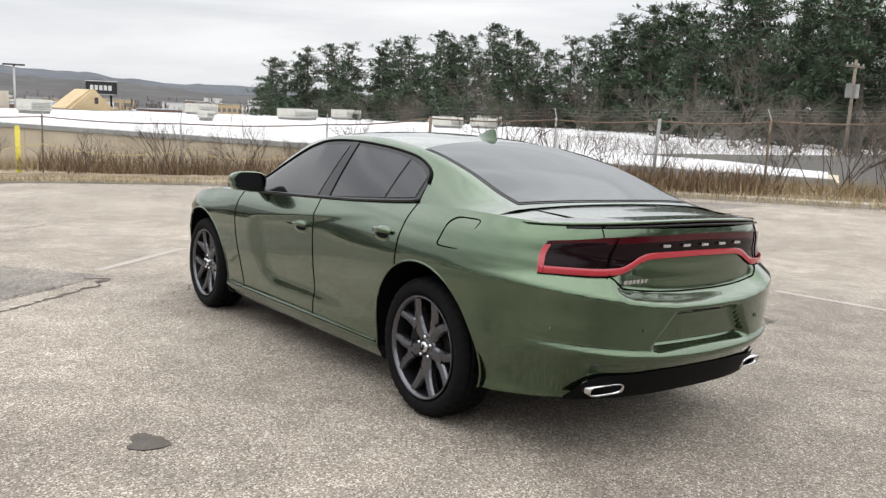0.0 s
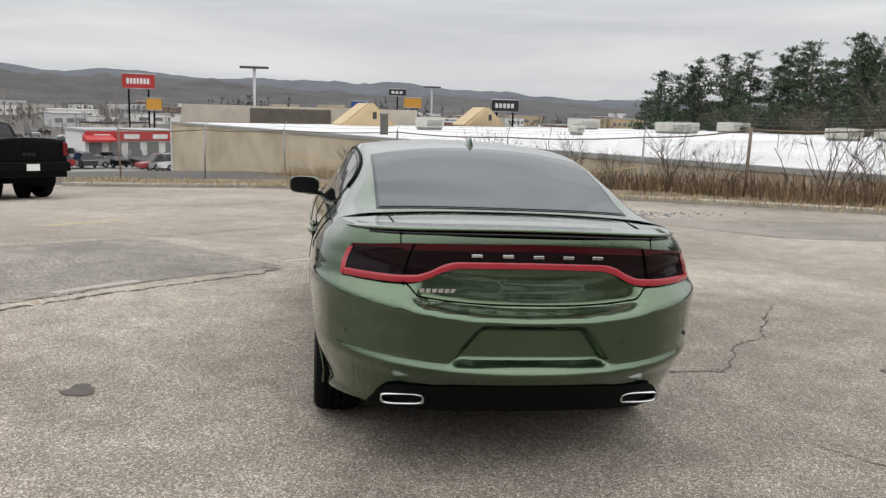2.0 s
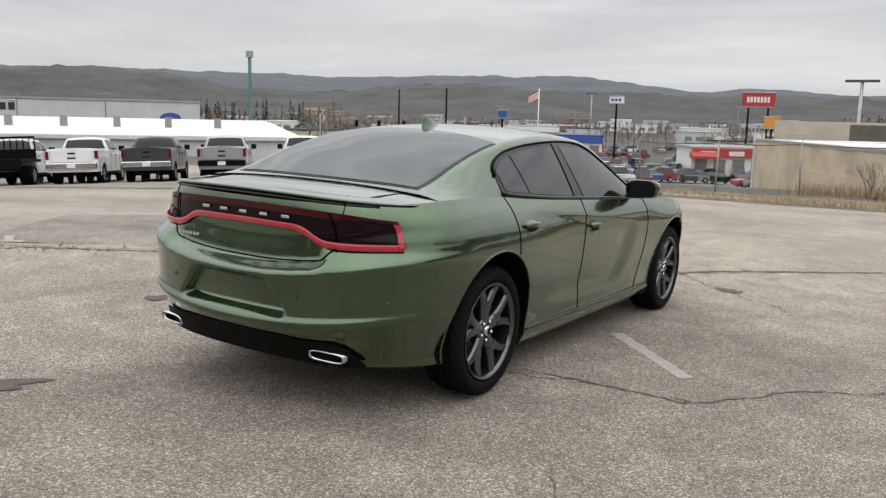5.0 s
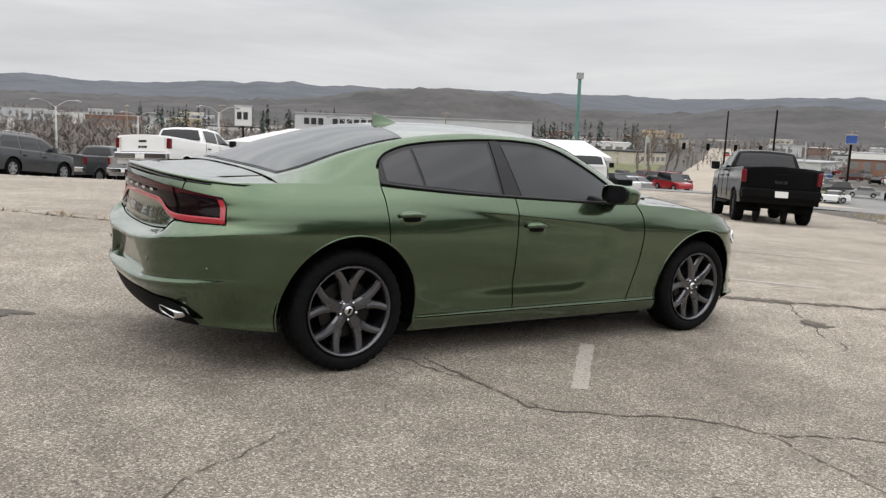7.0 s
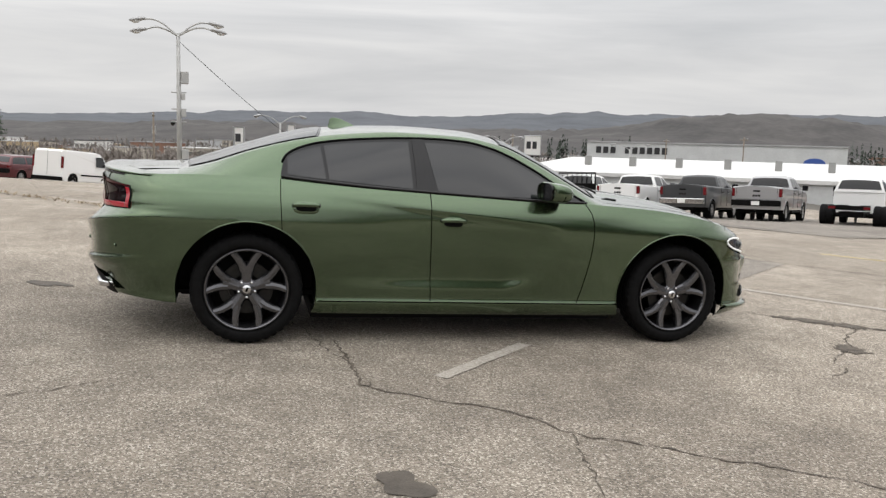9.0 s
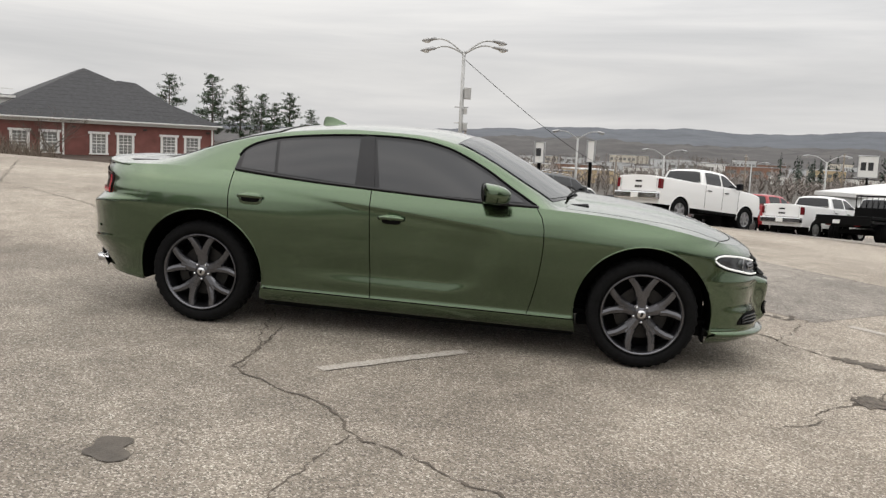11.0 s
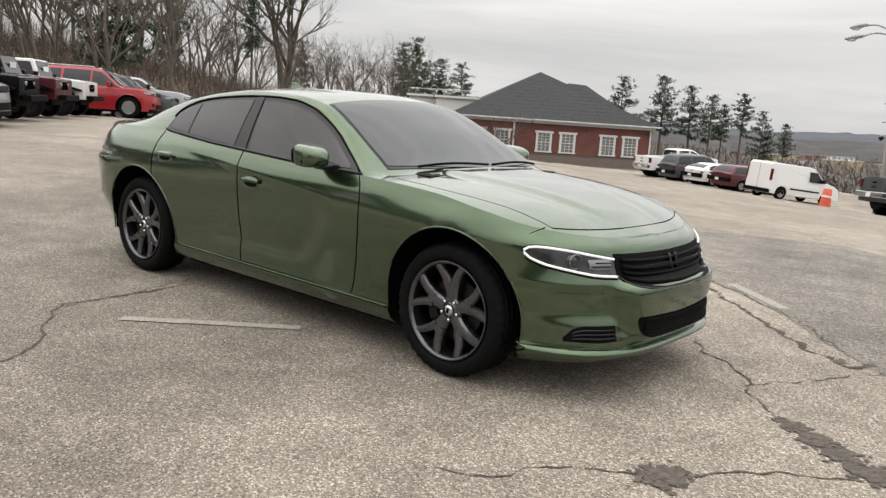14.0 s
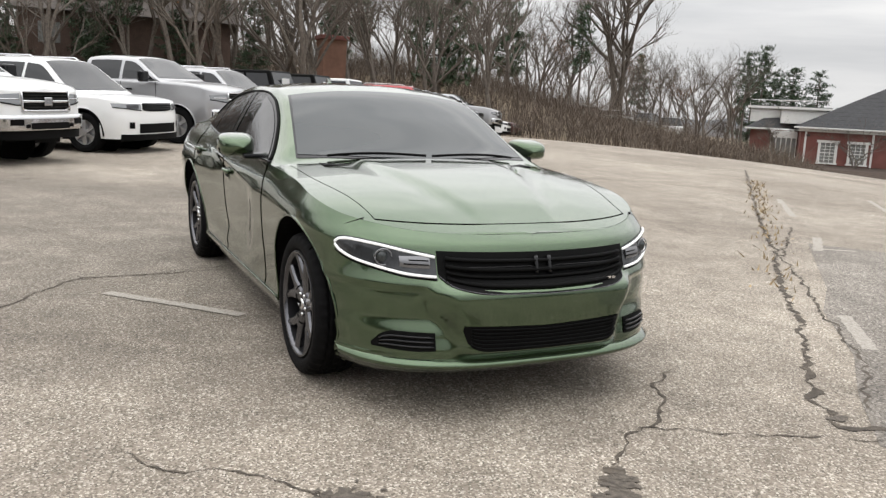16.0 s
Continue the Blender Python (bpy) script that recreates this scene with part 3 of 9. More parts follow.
def build_tail(car):
    low = curve((0.0, 0.930), (0.31, 0.925), (0.385, 0.908), (0.45, 0.876), (0.51, 0.858), (0.60, 0.855), (0.72, 0.858), (0.95, 0.866))
    high = curve((0.0, 1.043), (0.5, 1.030), (0.75, 1.006), (0.88, 0.985), (0.95, 0.965))
    ang = [math.acos((0.0093 * i / 0.93) ** 2) / (math.pi / 2) for i in range(91)] + spread(0.47, 0.438, 5)
    def ring(a, t, push):
        x = 0.0
        z = 0.95
        for _ in range(3):
            x = tail_ring(a, z).x
            z = low(x) + t * (high(x) - low(x))
        p = tail_ring(a, z)
        d = Vector((p.x * 0.35, -1 if a > 0.5 else -a * 2, 0)).normalized()
        if a < 0.5:
            d = Vector((1.2 - a, -a * 2, 0)).normalized()
        return p + d * push
    cols = [a for a in ang if a > 0.437]
    def mirrored(rows):
        return [[(-p.x, p.y, p.z) for p in r] for r in reversed(rows)][:-1] + [[tuple(p) for p in r] for r in rows]
    lens = [[ring(a, t, 0.006) for t in spread(0, 1, 9)] for a in cols]
    lamp = part("tail_lamp", grid(mirrored(list(reversed(lens)))[::1], centre=(0, -2.2, 0.9)), LENS_DARK, car, "full-width smoked tail lamp with a lit red bar", True)
    bar = [[ring(a, 0, 0.010 + 0.004 * math.sin(math.pi * k)) + Vector((0, 0, 0.032 * k + 0.003)) for k in spread(0, 1, 5)] for a in cols]
    part("light_bar", grid(mirrored(list(reversed(bar))), centre=(0, -2.2, 0.9)), RED_LIT, lamp, "glowing red light bar", True)
    top = [[ring(a, 1, 0.009) - Vector((0, 0, 0.030 * k)) for k in spread(0, 1, 3)] for a in cols]
    part("upper_lens", grid(mirrored(list(reversed(top))), centre=(0, -2.2, 0.9)), RED_DIM, lamp, "", True)
    for sx in (1, -1):
        end = [[ring(0.440 + 0.010 * k, t, 0.012) for t in spread(0.05, 0.9, 8)] for k in spread(0, 3, 4)]
        end = [[(p.x * sx, p.y, p.z) for p in r] for r in end]
        part("end_lens", grid(end, centre=(0, -2.0, 0.9)), RED_LIT, lamp, "", True)
        part("lamp_joint", tube([Vector((p.x * sx, p.y, p.z)) for p in (ring(0.745, t, 0.012) for t in spread(0, 1, 6))], 0.004, n=5), SEAM, lamp)
    # Five separate bright marks on the lamp, and the script badge below, as plain bars.
    for i in range(5):
        x = -0.252 + 0.136 * i
        p = tail_pt(x, 0.988, 0.014)
        part("badge", block(p[0] - 0.025, p[0] + 0.025, p[1] - 0.006, p[1], 0.981, 0.996, bevel=0.003), CHROME, car, "small chrome badge mark")
    p = tail_pt(-0.40, 0.828, 0.004)
    for i in range(7):
        x = p[0] - 0.085 + 0.0275 * i
        part("script_badge", prism([(x - 0.010, 0.820), (x + 0.011, 0.820), (x + 0.015, 0.837), (x - 0.006, 0.837)], 0, 0.004, m=Matrix.Translation((0, p[1], 0)) @ Matrix.Rotation(radians(90), 4, "X")), CHROME, car, "thin chrome script mark")
    # The lip on the boot.
    rows = []
    for x in spread(-0.80, 0.80, 65):
        e = abs(x) / 0.80
        y1 = tail_pt(x, 1.06)[1] - 0.004
        z1 = 1.108 - 0.030 * e ** 2.2
        fade = smoothstep(1.0, 0.86, e)
        zb = top_z(-2.3) + 0.022 * (1 - e ** 2)
        rows.append([(x, y1 + 0.24, zb + 0.004), (x, y1 + 0.13, zb + 0.006 + 0.010 * fade), (x, y1 + 0.06, zb + (z1 - zb) * 0.62 * fade), (x, y1 + 0.012, zb + (z1 - zb) * fade), (x, y1, zb + (z1 - zb - 0.006) * fade),
                     (x, y1 + 0.006, zb + (z1 - zb - 0.014) * fade), (x, y1 + 0.05, zb - 0.012), (x, y1 + 0.08, zb - 0.02)])
    part("boot_spoiler", grid(rows, centre=(0, -2.35, 1.0)), GREEN, car, "raised green lip spoiler on the boot", True)
    part("spoiler_underside", tube([(x, tail_pt(x, 1.06)[1] + 0.006, 1.092 - 0.024 * (abs(x) / 0.8) ** 2.2 - 0.012) for x in spread(-0.70, 0.70, 40)], 0.008, flat=1.0), BLACK_TRIM, car, "", True)
    # Exhaust tips, sensors and the tow cover marks.
    for sx in (1, -1):
        def loop(w, h, y, cx=0.550 * sx, cz=0.341):
            return [(cx + w * math.copysign(abs(math.cos(t)) ** 0.55, math.cos(t)) + 0.12 * h * math.sin(t) * sx, y - 0.004 - 0.45 * h * math.sin(t) + 0.16 * w * (math.cos(t) * sx - 1) * (y < -2.4), cz + h * math.copysign(abs(math.sin(t)) ** 0.55, math.sin(t))) for t in spread(0, math.tau, 41)]
        tip = part("exhaust_tip", grid([loop(0.078, 0.020, -2.30), loop(0.090, 0.026, -2.41), loop(0.096, 0.029, -2.452), loop(0.090, 0.0235, -2.455), loop(0.082, 0.018, -2.435), loop(0.078, 0.016, -2.33)], centre=(0.545 * sx, -2.4, 0.343)), CHROME, car, "chrome oval exhaust tip", True)
        part("exhaust_bore", prism([(q[0], q[2]) for q in loop(0.08, 0.018, 0)][:-1], 0, 0.01, m=Matrix.Translation((0, -2.40, 0)) @ Matrix.Rotation(radians(90), 4, "X")), MATTE_BLACK, tip)
        for x in (0.42, 0.80):
            p = tail_pt(x * sx, 0.62, 0.001)
            bm = bmesh.new()
            bmesh.ops.create_cone(bm, cap_ends=True, segments=14, radius1=0.011, radius2=0.010, depth=0.008, matrix=Matrix.Translation(p) @ Matrix.Rotation(radians(90), 4, "X"))
            part("parking_sensor", bm, GREEN, car)
    d_hi = curve((0.0, 0.424), (0.32, 0.420), (0.42, 0.412), (0.56, 0.410), (0.62, 0.394), (0.655, 0.362), (0.68, 0.326), (0.697, 0.298))
    rows = []
    for x in spread(-0.695, 0.695, 84):
        z0 = low_z(-2.45) - 0.004
        rows.append([tail_pt(x, z0 + (d_hi(abs(x)) - z0) * t, 0.005) for t in spread(0, 1, 7)])
    part("rear_diffuser", grid(rows, centre=(0, -2.0, 0.4)), MATTE_BLACK, car, "black lower rear valance", True)
    part("rear_undertray", block(-0.46, 0.46, -2.36, -2.1, 0.32, 0.38, bevel=0.02), MATTE_BLACK, car)
    part("plate_light_bar", block(-0.10, 0.10, tail_pt(0, 0.69)[1] + 0.004, tail_pt(0, 0.69)[1] + 0.03, 0.684, 0.694), MATTE_BLACK, car)


def build_nose(car):
    def sheet(x0, x1, lo, hi, push, n=30, m=7):
        return [[nose_pt(x, lo(x) + (hi(x) - lo(x)) * t, push) for t in spread(0, 1, m)] for x in spread(x0, x1, n)]
    c = (0, 1.5, 0.6)
    g_lo = curve((0.0, 0.583), (0.30, 0.592), (0.45, 0.615), (0.505, 0.66))
    g_hi = curve((0.0, 0.752), (0.30, 0.756), (0.505, 0.760))
    def sym(f):
        return lambda x: f(abs(x))
    grille = part("grille", grid(sheet(-0.503, 0.503, sym(g_lo), sym(g_hi), 0.005, 60), centre=c), MATTE_BLACK, car, "black slatted grille with a crosshair", True)
    for k in (0.17, 0.36, 0.55, 0.78):
        path = [nose_pt(x, g_lo(abs(x)) + (g_hi(abs(x)) - g_lo(abs(x))) * k, 0.012) for x in spread(-0.47, 0.47, 40)]
        part("slat", tube(path, 0.010 if k != 0.55 else 0.013, flat=1.4), MATTE_BLACK, grille, "", True)
    for sx in (1, -1):
        part("crosshair_post", tube([nose_pt(sx * 0.035, z, 0.016) for z in spread(0.655, 0.735, 5)], 0.012), BLACK_TRIM, grille, "", True)
        part("crosshair_edge", tube([nose_pt(sx * x, 0.688 + 0.006 * (x > 0.07), 0.024) for x in spread(0.05, 0.44, 20)], 0.0022), BLACK_TRIM, grille, "", True)
    outline = [nose_pt(x, g_lo(abs(x)), 0.006) for x in spread(-0.50, 0.50, 50)]
    part("grille_edge", tube(outline, 0.0020), RIM, grille, "thin satin lower edge", True)
    p = nose_pt(-0.33, 0.625, 0.020)
    for i in range(5):
        part("grille_badge", block(p[0] - 0.06 + 0.024 * i, p[0] - 0.042 + 0.024 * i, p[1], p[1] + 0.004, p[2] - 0.006, p[2] + 0.006), CHROME, grille, "small bright badge mark")
    l_lo = curve((0.0, 0.328), (0.31, 0.331), (0.37, 0.345), (0.405, 0.385), (0.418, 0.43))
    l_hi = curve((0.0, 0.430), (0.418, 0.446))
    lower = part("lower_grille", grid(sheet(-0.416, 0.416, sym(l_lo), sym(l_hi), 0.004, 40), centre=c), MATTE_BLACK, car, "black mesh lower grille", True)
    for k in spread(0.12, 0.88, 6):
        part("mesh_bar", tube([nose_pt(x, l_lo(abs(x)) + (l_hi(abs(x)) - l_lo(abs(x))) * k, 0.008 + 0.003 * (i % 2)) for i, x in enumerate(spread(-0.385, 0.385, 66))], 0.0042, n=5), MATTE_BLACK, lower, "", True)
    h_lo = curve((0.50, 0.640), (0.62, 0.648), (0.75, 0.674), (0.82, 0.694), (0.855, 0.716), (0.885, 0.745))
    h_hi = curve((0.50, 0.742), (0.62, 0.764), (0.75, 0.788), (0.83, 0.796), (0.86, 0.790), (0.885, 0.766))
    for sx in (1, -1):
        rows = [[(sx * p[0], p[1], p[2]) for p in r] for r in sheet(0.508, 0.868, h_lo, h_hi, 0.004, 30)]
        lamp = part("headlamp", grid(rows, centre=c), HEADLENS, car, "dark headlamp with a lit white outline", True)
        loop = [nose_pt(sx * x, h_hi(x) - 0.010, 0.010) for x in spread(0.512, 0.86, 26)]
        loop += [nose_pt(sx * 0.872, z, 0.008) for z in (0.765, 0.752)]
        loop += [nose_pt(sx * x, h_lo(x) + 0.010, 0.010) for x in spread(0.86, 0.512, 26)]
        part("light_strip", tube(loop, 0.0062, n=8), LAMP_WHITE, lamp, "glowing white outline strip", True)
        bm = bmesh.new()
        bmesh.ops.create_uvsphere(bm, u_segments=20, v_segments=10, radius=0.036, matrix=Matrix.Translation(Vector(nose_pt(sx * 0.715, 0.724, -0.014))))
        part("projector", bm, SCREEN, lamp, "", True)
        rim = Vector(nose_pt(sx * 0.715, 0.724, 0.016))
        part("projector_ring", tube([rim + Vector((0.036 * math.cos(a), -0.010 * math.cos(a) * sx, 0.036 * math.sin(a))) for a in spread(0, math.tau, 25)], 0.0035, n=6), ALLOY_GREY, lamp, "thin satin ring round the projector", True)
        box = [[nose_pt(sx * x, z0 + (0.738 - 0.05 * (x - 0.535) - z0) * t, 0.007 + 0.006 * math.sin(math.pi * t)) for t in spread(0, 1, 6)] for x in spread(0.535, 0.655, 10) for z0 in (0.684 + 0.12 * max(0.0, x - 0.615),)]
        part("reflector", grid(box, centre=c), ALLOY_GREY, lamp, "satin grey reflector bowl", True)
        for k in (0, 1):
            part("reflector_rib", tube([nose_pt(sx * x, 0.700 + 0.018 * k, 0.013) for x in spread(0.54, 0.64 - 0.02 * k, 6)], 0.003), MATTE_BLACK, lamp, "", True)
        f_lo = curve((0.49, 0.322), (0.60, 0.318), (0.76, 0.326))
        f_hi = curve((0.49, 0.400), (0.68, 0.404), (0.72, 0.392), (0.76, 0.345))
        fog = [[(sx * p[0], p[1], p[2]) for p in r] for r in sheet(0.515, 0.76, f_lo, f_hi, 0.004, 20)]
        vent = part("bumper_vent", grid(fog, centre=c), MATTE_BLACK, car, "black slotted bumper vent", True)
        for k in (0.25, 0.5, 0.75):
            part("vent_slat", tube([nose_pt(sx * x, f_lo(x) + (f_hi(x) - f_lo(x)) * k, 0.010) for x in spread(0.525, 0.735, 14)], 0.006), BLACK_TRIM, vent, "", True)
        part("headlamp_gap", tube([nose_pt(sx * x, h_lo(x) - 0.004, 0.002) for x in spread(0.508, 0.87, 24)], 0.004, n=5), SEAM, car)
        part("splash_guard", block(sx * 0.77 - 0.06, sx * 0.77 + 0.06, 1.93, 1.945, 0.20, 0.30, bevel=0.004), MATTE_BLACK, car)
    lip = [[Vector(nose_pt(x, 0.290, -0.02)), Vector(nose_pt(x, 0.272, 0.046)), Vector(nose_pt(x, 0.258, 0.050)), Vector(nose_pt(x, 0.240, 0.03)), Vector(nose_pt(x, 0.23, -0.05))] for x in spread(-0.86, 0.86, 60)]
    part("chin_lip", grid([[tuple(p) for p in r] for r in lip], centre=(0, 1.9, 0.26)), GREEN, car, "", True)
    part("undertray", block(-0.76, 0.76, -1.10, 1.10, 0.145, 0.24, bevel=0.01), MATTE_BLACK, car)
    part("engine_tray", block(-0.60, 0.60, 1.12, 2.02, 0.19, 0.27, bevel=0.01), MATTE_BLACK, car)
    part("rear_axle_cradle", block(-0.48, 0.48, -1.80, -1.12, 0.235, 0.285, bevel=0.02), MATTE_BLACK, car)
    part("floor_pan", block(-0.64, 0.64, -2.18, 2.05, 0.285, 0.31), MATTE_BLACK, car)
    part("cowl", block(-0.66, 0.66, 0.98, 1.13, 0.98, 1.028, bevel=0.008), MATTE_BLACK, car)
    for x0, x1 in ((0.60, 0.02), (-0.02, -0.60)):
        w = [Vector(roof_pt(x0 + (x1 - x0) * t, 1.045 - 0.10 * (abs(x0 + (x1 - x0) * t) / 0.7) ** 2 - 0.02 * math.sin(t * 3))) + Vector((0, 0.01, 0.020)) for t in spread(0, 1, 14)]
        part("wiper", tube(w, 0.008), MATTE_BLACK, car, "", True)


def build_fittings(car):
    for sx in (1, -1):
        for y, z in ((-1.165, 0.925), (-0.175, 0.853)):
            x = flank_x(y, z)
            def pad(a, b, off):
                """A rounded plate that follows the door's skin round the handle."""
                loop = [(math.copysign(abs(math.cos(t)) ** 0.6, math.cos(t)), math.copysign(abs(math.sin(t)) ** 0.75, math.sin(t))) for t in spread(0, math.tau, 33)]
                return grid([[(sx * (flank_x(y + a * k * u, z - 0.014 + b * k * v) + o), y + a * k * u, z - 0.014 + b * k * v) for u, v in loop] for k, o in ((1, -0.002), (0.92, off), (0.5, off), (0.01, off))], centre=(0, y, z))
            part("handle_edge", pad(0.086, 0.041, 0.0035), GREEN, car, "", True)
            # Black pad that paints in the shade of the green hollow below the handle.
            part("handle_cup", pad(0.070, 0.024, 0.0055), MATTE_BLACK, car, "", True)
            part("door_handle", tube([(sx * (x + 0.012 + 0.020 * math.sin(math.pi * t)), y - 0.088 + 0.176 * t, z + 0.008 - 0.006 * (2 * t - 1) ** 2) for t in spread(0, 1, 12)], lambda t: 0.016 - 0.002 * abs(2 * t - 1), n=8, flat=0.7), GREEN, car, "green door handle", True)
        # Wing mirror: painted cap over a dark base.
        def rim_loop(k, y, lift=0.0):
            return [(sx * (1.008 - 0.018 * (1 - k) + 0.112 * k * math.copysign(abs(math.cos(a)) ** 0.55, math.cos(a))), y + 0.030 * math.cos(a) * k,
                     1.086 + lift + 0.066 * k * math.copysign(abs(math.sin(a)) ** 0.62, math.sin(a))) for a in spread(0, math.tau, 37)]
        rows = [rim_loop(0.90, 0.440), rim_loop(0.985, 0.446)] + [rim_loop((1 - u ** 3.0) ** 0.5 if u < 1 else 0.0, 0.455 + 0.165 * u, -0.012 * u) for u in spread(0, 1, 15)]
        m = part("wing_mirror", grid(rows, centre=(sx * 1.0, 0.5, 1.086)), GREEN, car, "green wing mirror with a dark base", True)
        part("mirror_glass", prism([(p[0], p[2]) for p in rim_loop(0.92, 0.0)][:-1], 0, 0.01, m=Matrix.Translation((0, 0.452, 0)) @ Matrix.Rotation(radians(90), 4, "X")), BLACK_TRIM, m)
        part("mirror_seam", tube([(p[0] + 0.001 * sx, p[1] + 0.06, p[2]) for p in rim_loop(0.99, 0.455)[20:36]], 0.003, n=5), SEAM, m)
        part("mirror_arm", block(min(sx * 0.83, sx * 0.99), max(sx * 0.83, sx * 0.99), 0.50, 0.60, 1.008, 1.040, bevel=0.012), BLACK_TRIM, m)
        # Wheel housings and painted lips.
        for ay in (FRONT_AXLE, REAR_AXLE):
            arc = [(ay + (ARCH_R + 0.002) * math.cos(radians(a)), HUB_Z + (ARCH_R + 0.002) * math.sin(radians(a))) for a in range(-12, 193, 4)]
            part("arch_lip", tube([(sx * (flank_x(y, max(0.24, z)) - 0.001), y, z) for y, z in arc], 0.006, n=7), GREEN, car, "", True)
            rows = [[(sx * x, ay + (ARCH_R + 0.004) * math.cos(radians(a)), HUB_Z + (ARCH_R + 0.004) * math.sin(radians(a))) for x in (0.50, 0.70, flank_x(ay + ARCH_R * math.cos(radians(a)), max(0.26, HUB_Z + ARCH_R * math.sin(radians(a)))) - 0.012)] for a in range(-12, 193, 6)]
            part("wheel_housing", grid(rows), MATTE_BLACK, car)
            part("inner_wall", prism([(ay + ARCH_R * math.cos(radians(a)), max(0.235, HUB_Z + ARCH_R * math.sin(radians(a)))) for a in range(-15, 200, 5)], 0.49, 0.50, m=Matrix(((0, 0, sx, 0), (1, 0, 0, 0), (0, 1, 0, 0), (0, 0, 0, 1)))), MATTE_BLACK, car)
    # Fuel flap on the left haunch.
    oy, oz = -1.78, 0.985
    loop = [(oy + 0.105 * math.copysign(abs(math.cos(t)) ** 0.4, math.cos(t)) - 0.03 * math.sin(t), oz + 0.072 * math.copysign(abs(math.sin(t)) ** 0.4, math.sin(t))) for t in spread(0, math.tau, 49)]
    part("fuel_flap_gap", tube([(-flank_x(y, z) - 0.0015, y, z) for y, z in loop][:-1], 0.0038, n=5, close=True), SEAM, car, "outline of the fuel flap")
    # Shark-fin aerial.
    z0 = roof_pt(0, -0.85)[2]
    fin_h = curve((-0.955, 0.0), (-0.948, 0.050), (-0.925, 0.067), (-0.885, 0.060), (-0.82, 0.032), (-0.755, 0.0))
    rows = []
    for y in spread(-0.955, -0.755, 24):
        base = 0.034 * max(0.0, math.sin(math.pi * (y + 0.955) / 0.20)) ** 0.5 + 0.002
        zr = roof_pt(0, y)[2] - 0.008
        rows.append([(base * k * (1 - 0.75 * (1 - abs(k)) ** 0.5), y, zr + (fin_h(y) + 0.008) * (1 - abs(k) ** 1.6)) for k in spread(-1, 1, 15)])
    part("aerial_fin", grid(rows, centre=(0, -0.9, z0 - 0.05)), GREEN, car, "green shark-fin aerial", True)
    part("interior", block(-0.62, 0.62, -1.5, 0.75, 0.7, 1.0), MATTE_BLACK, car)


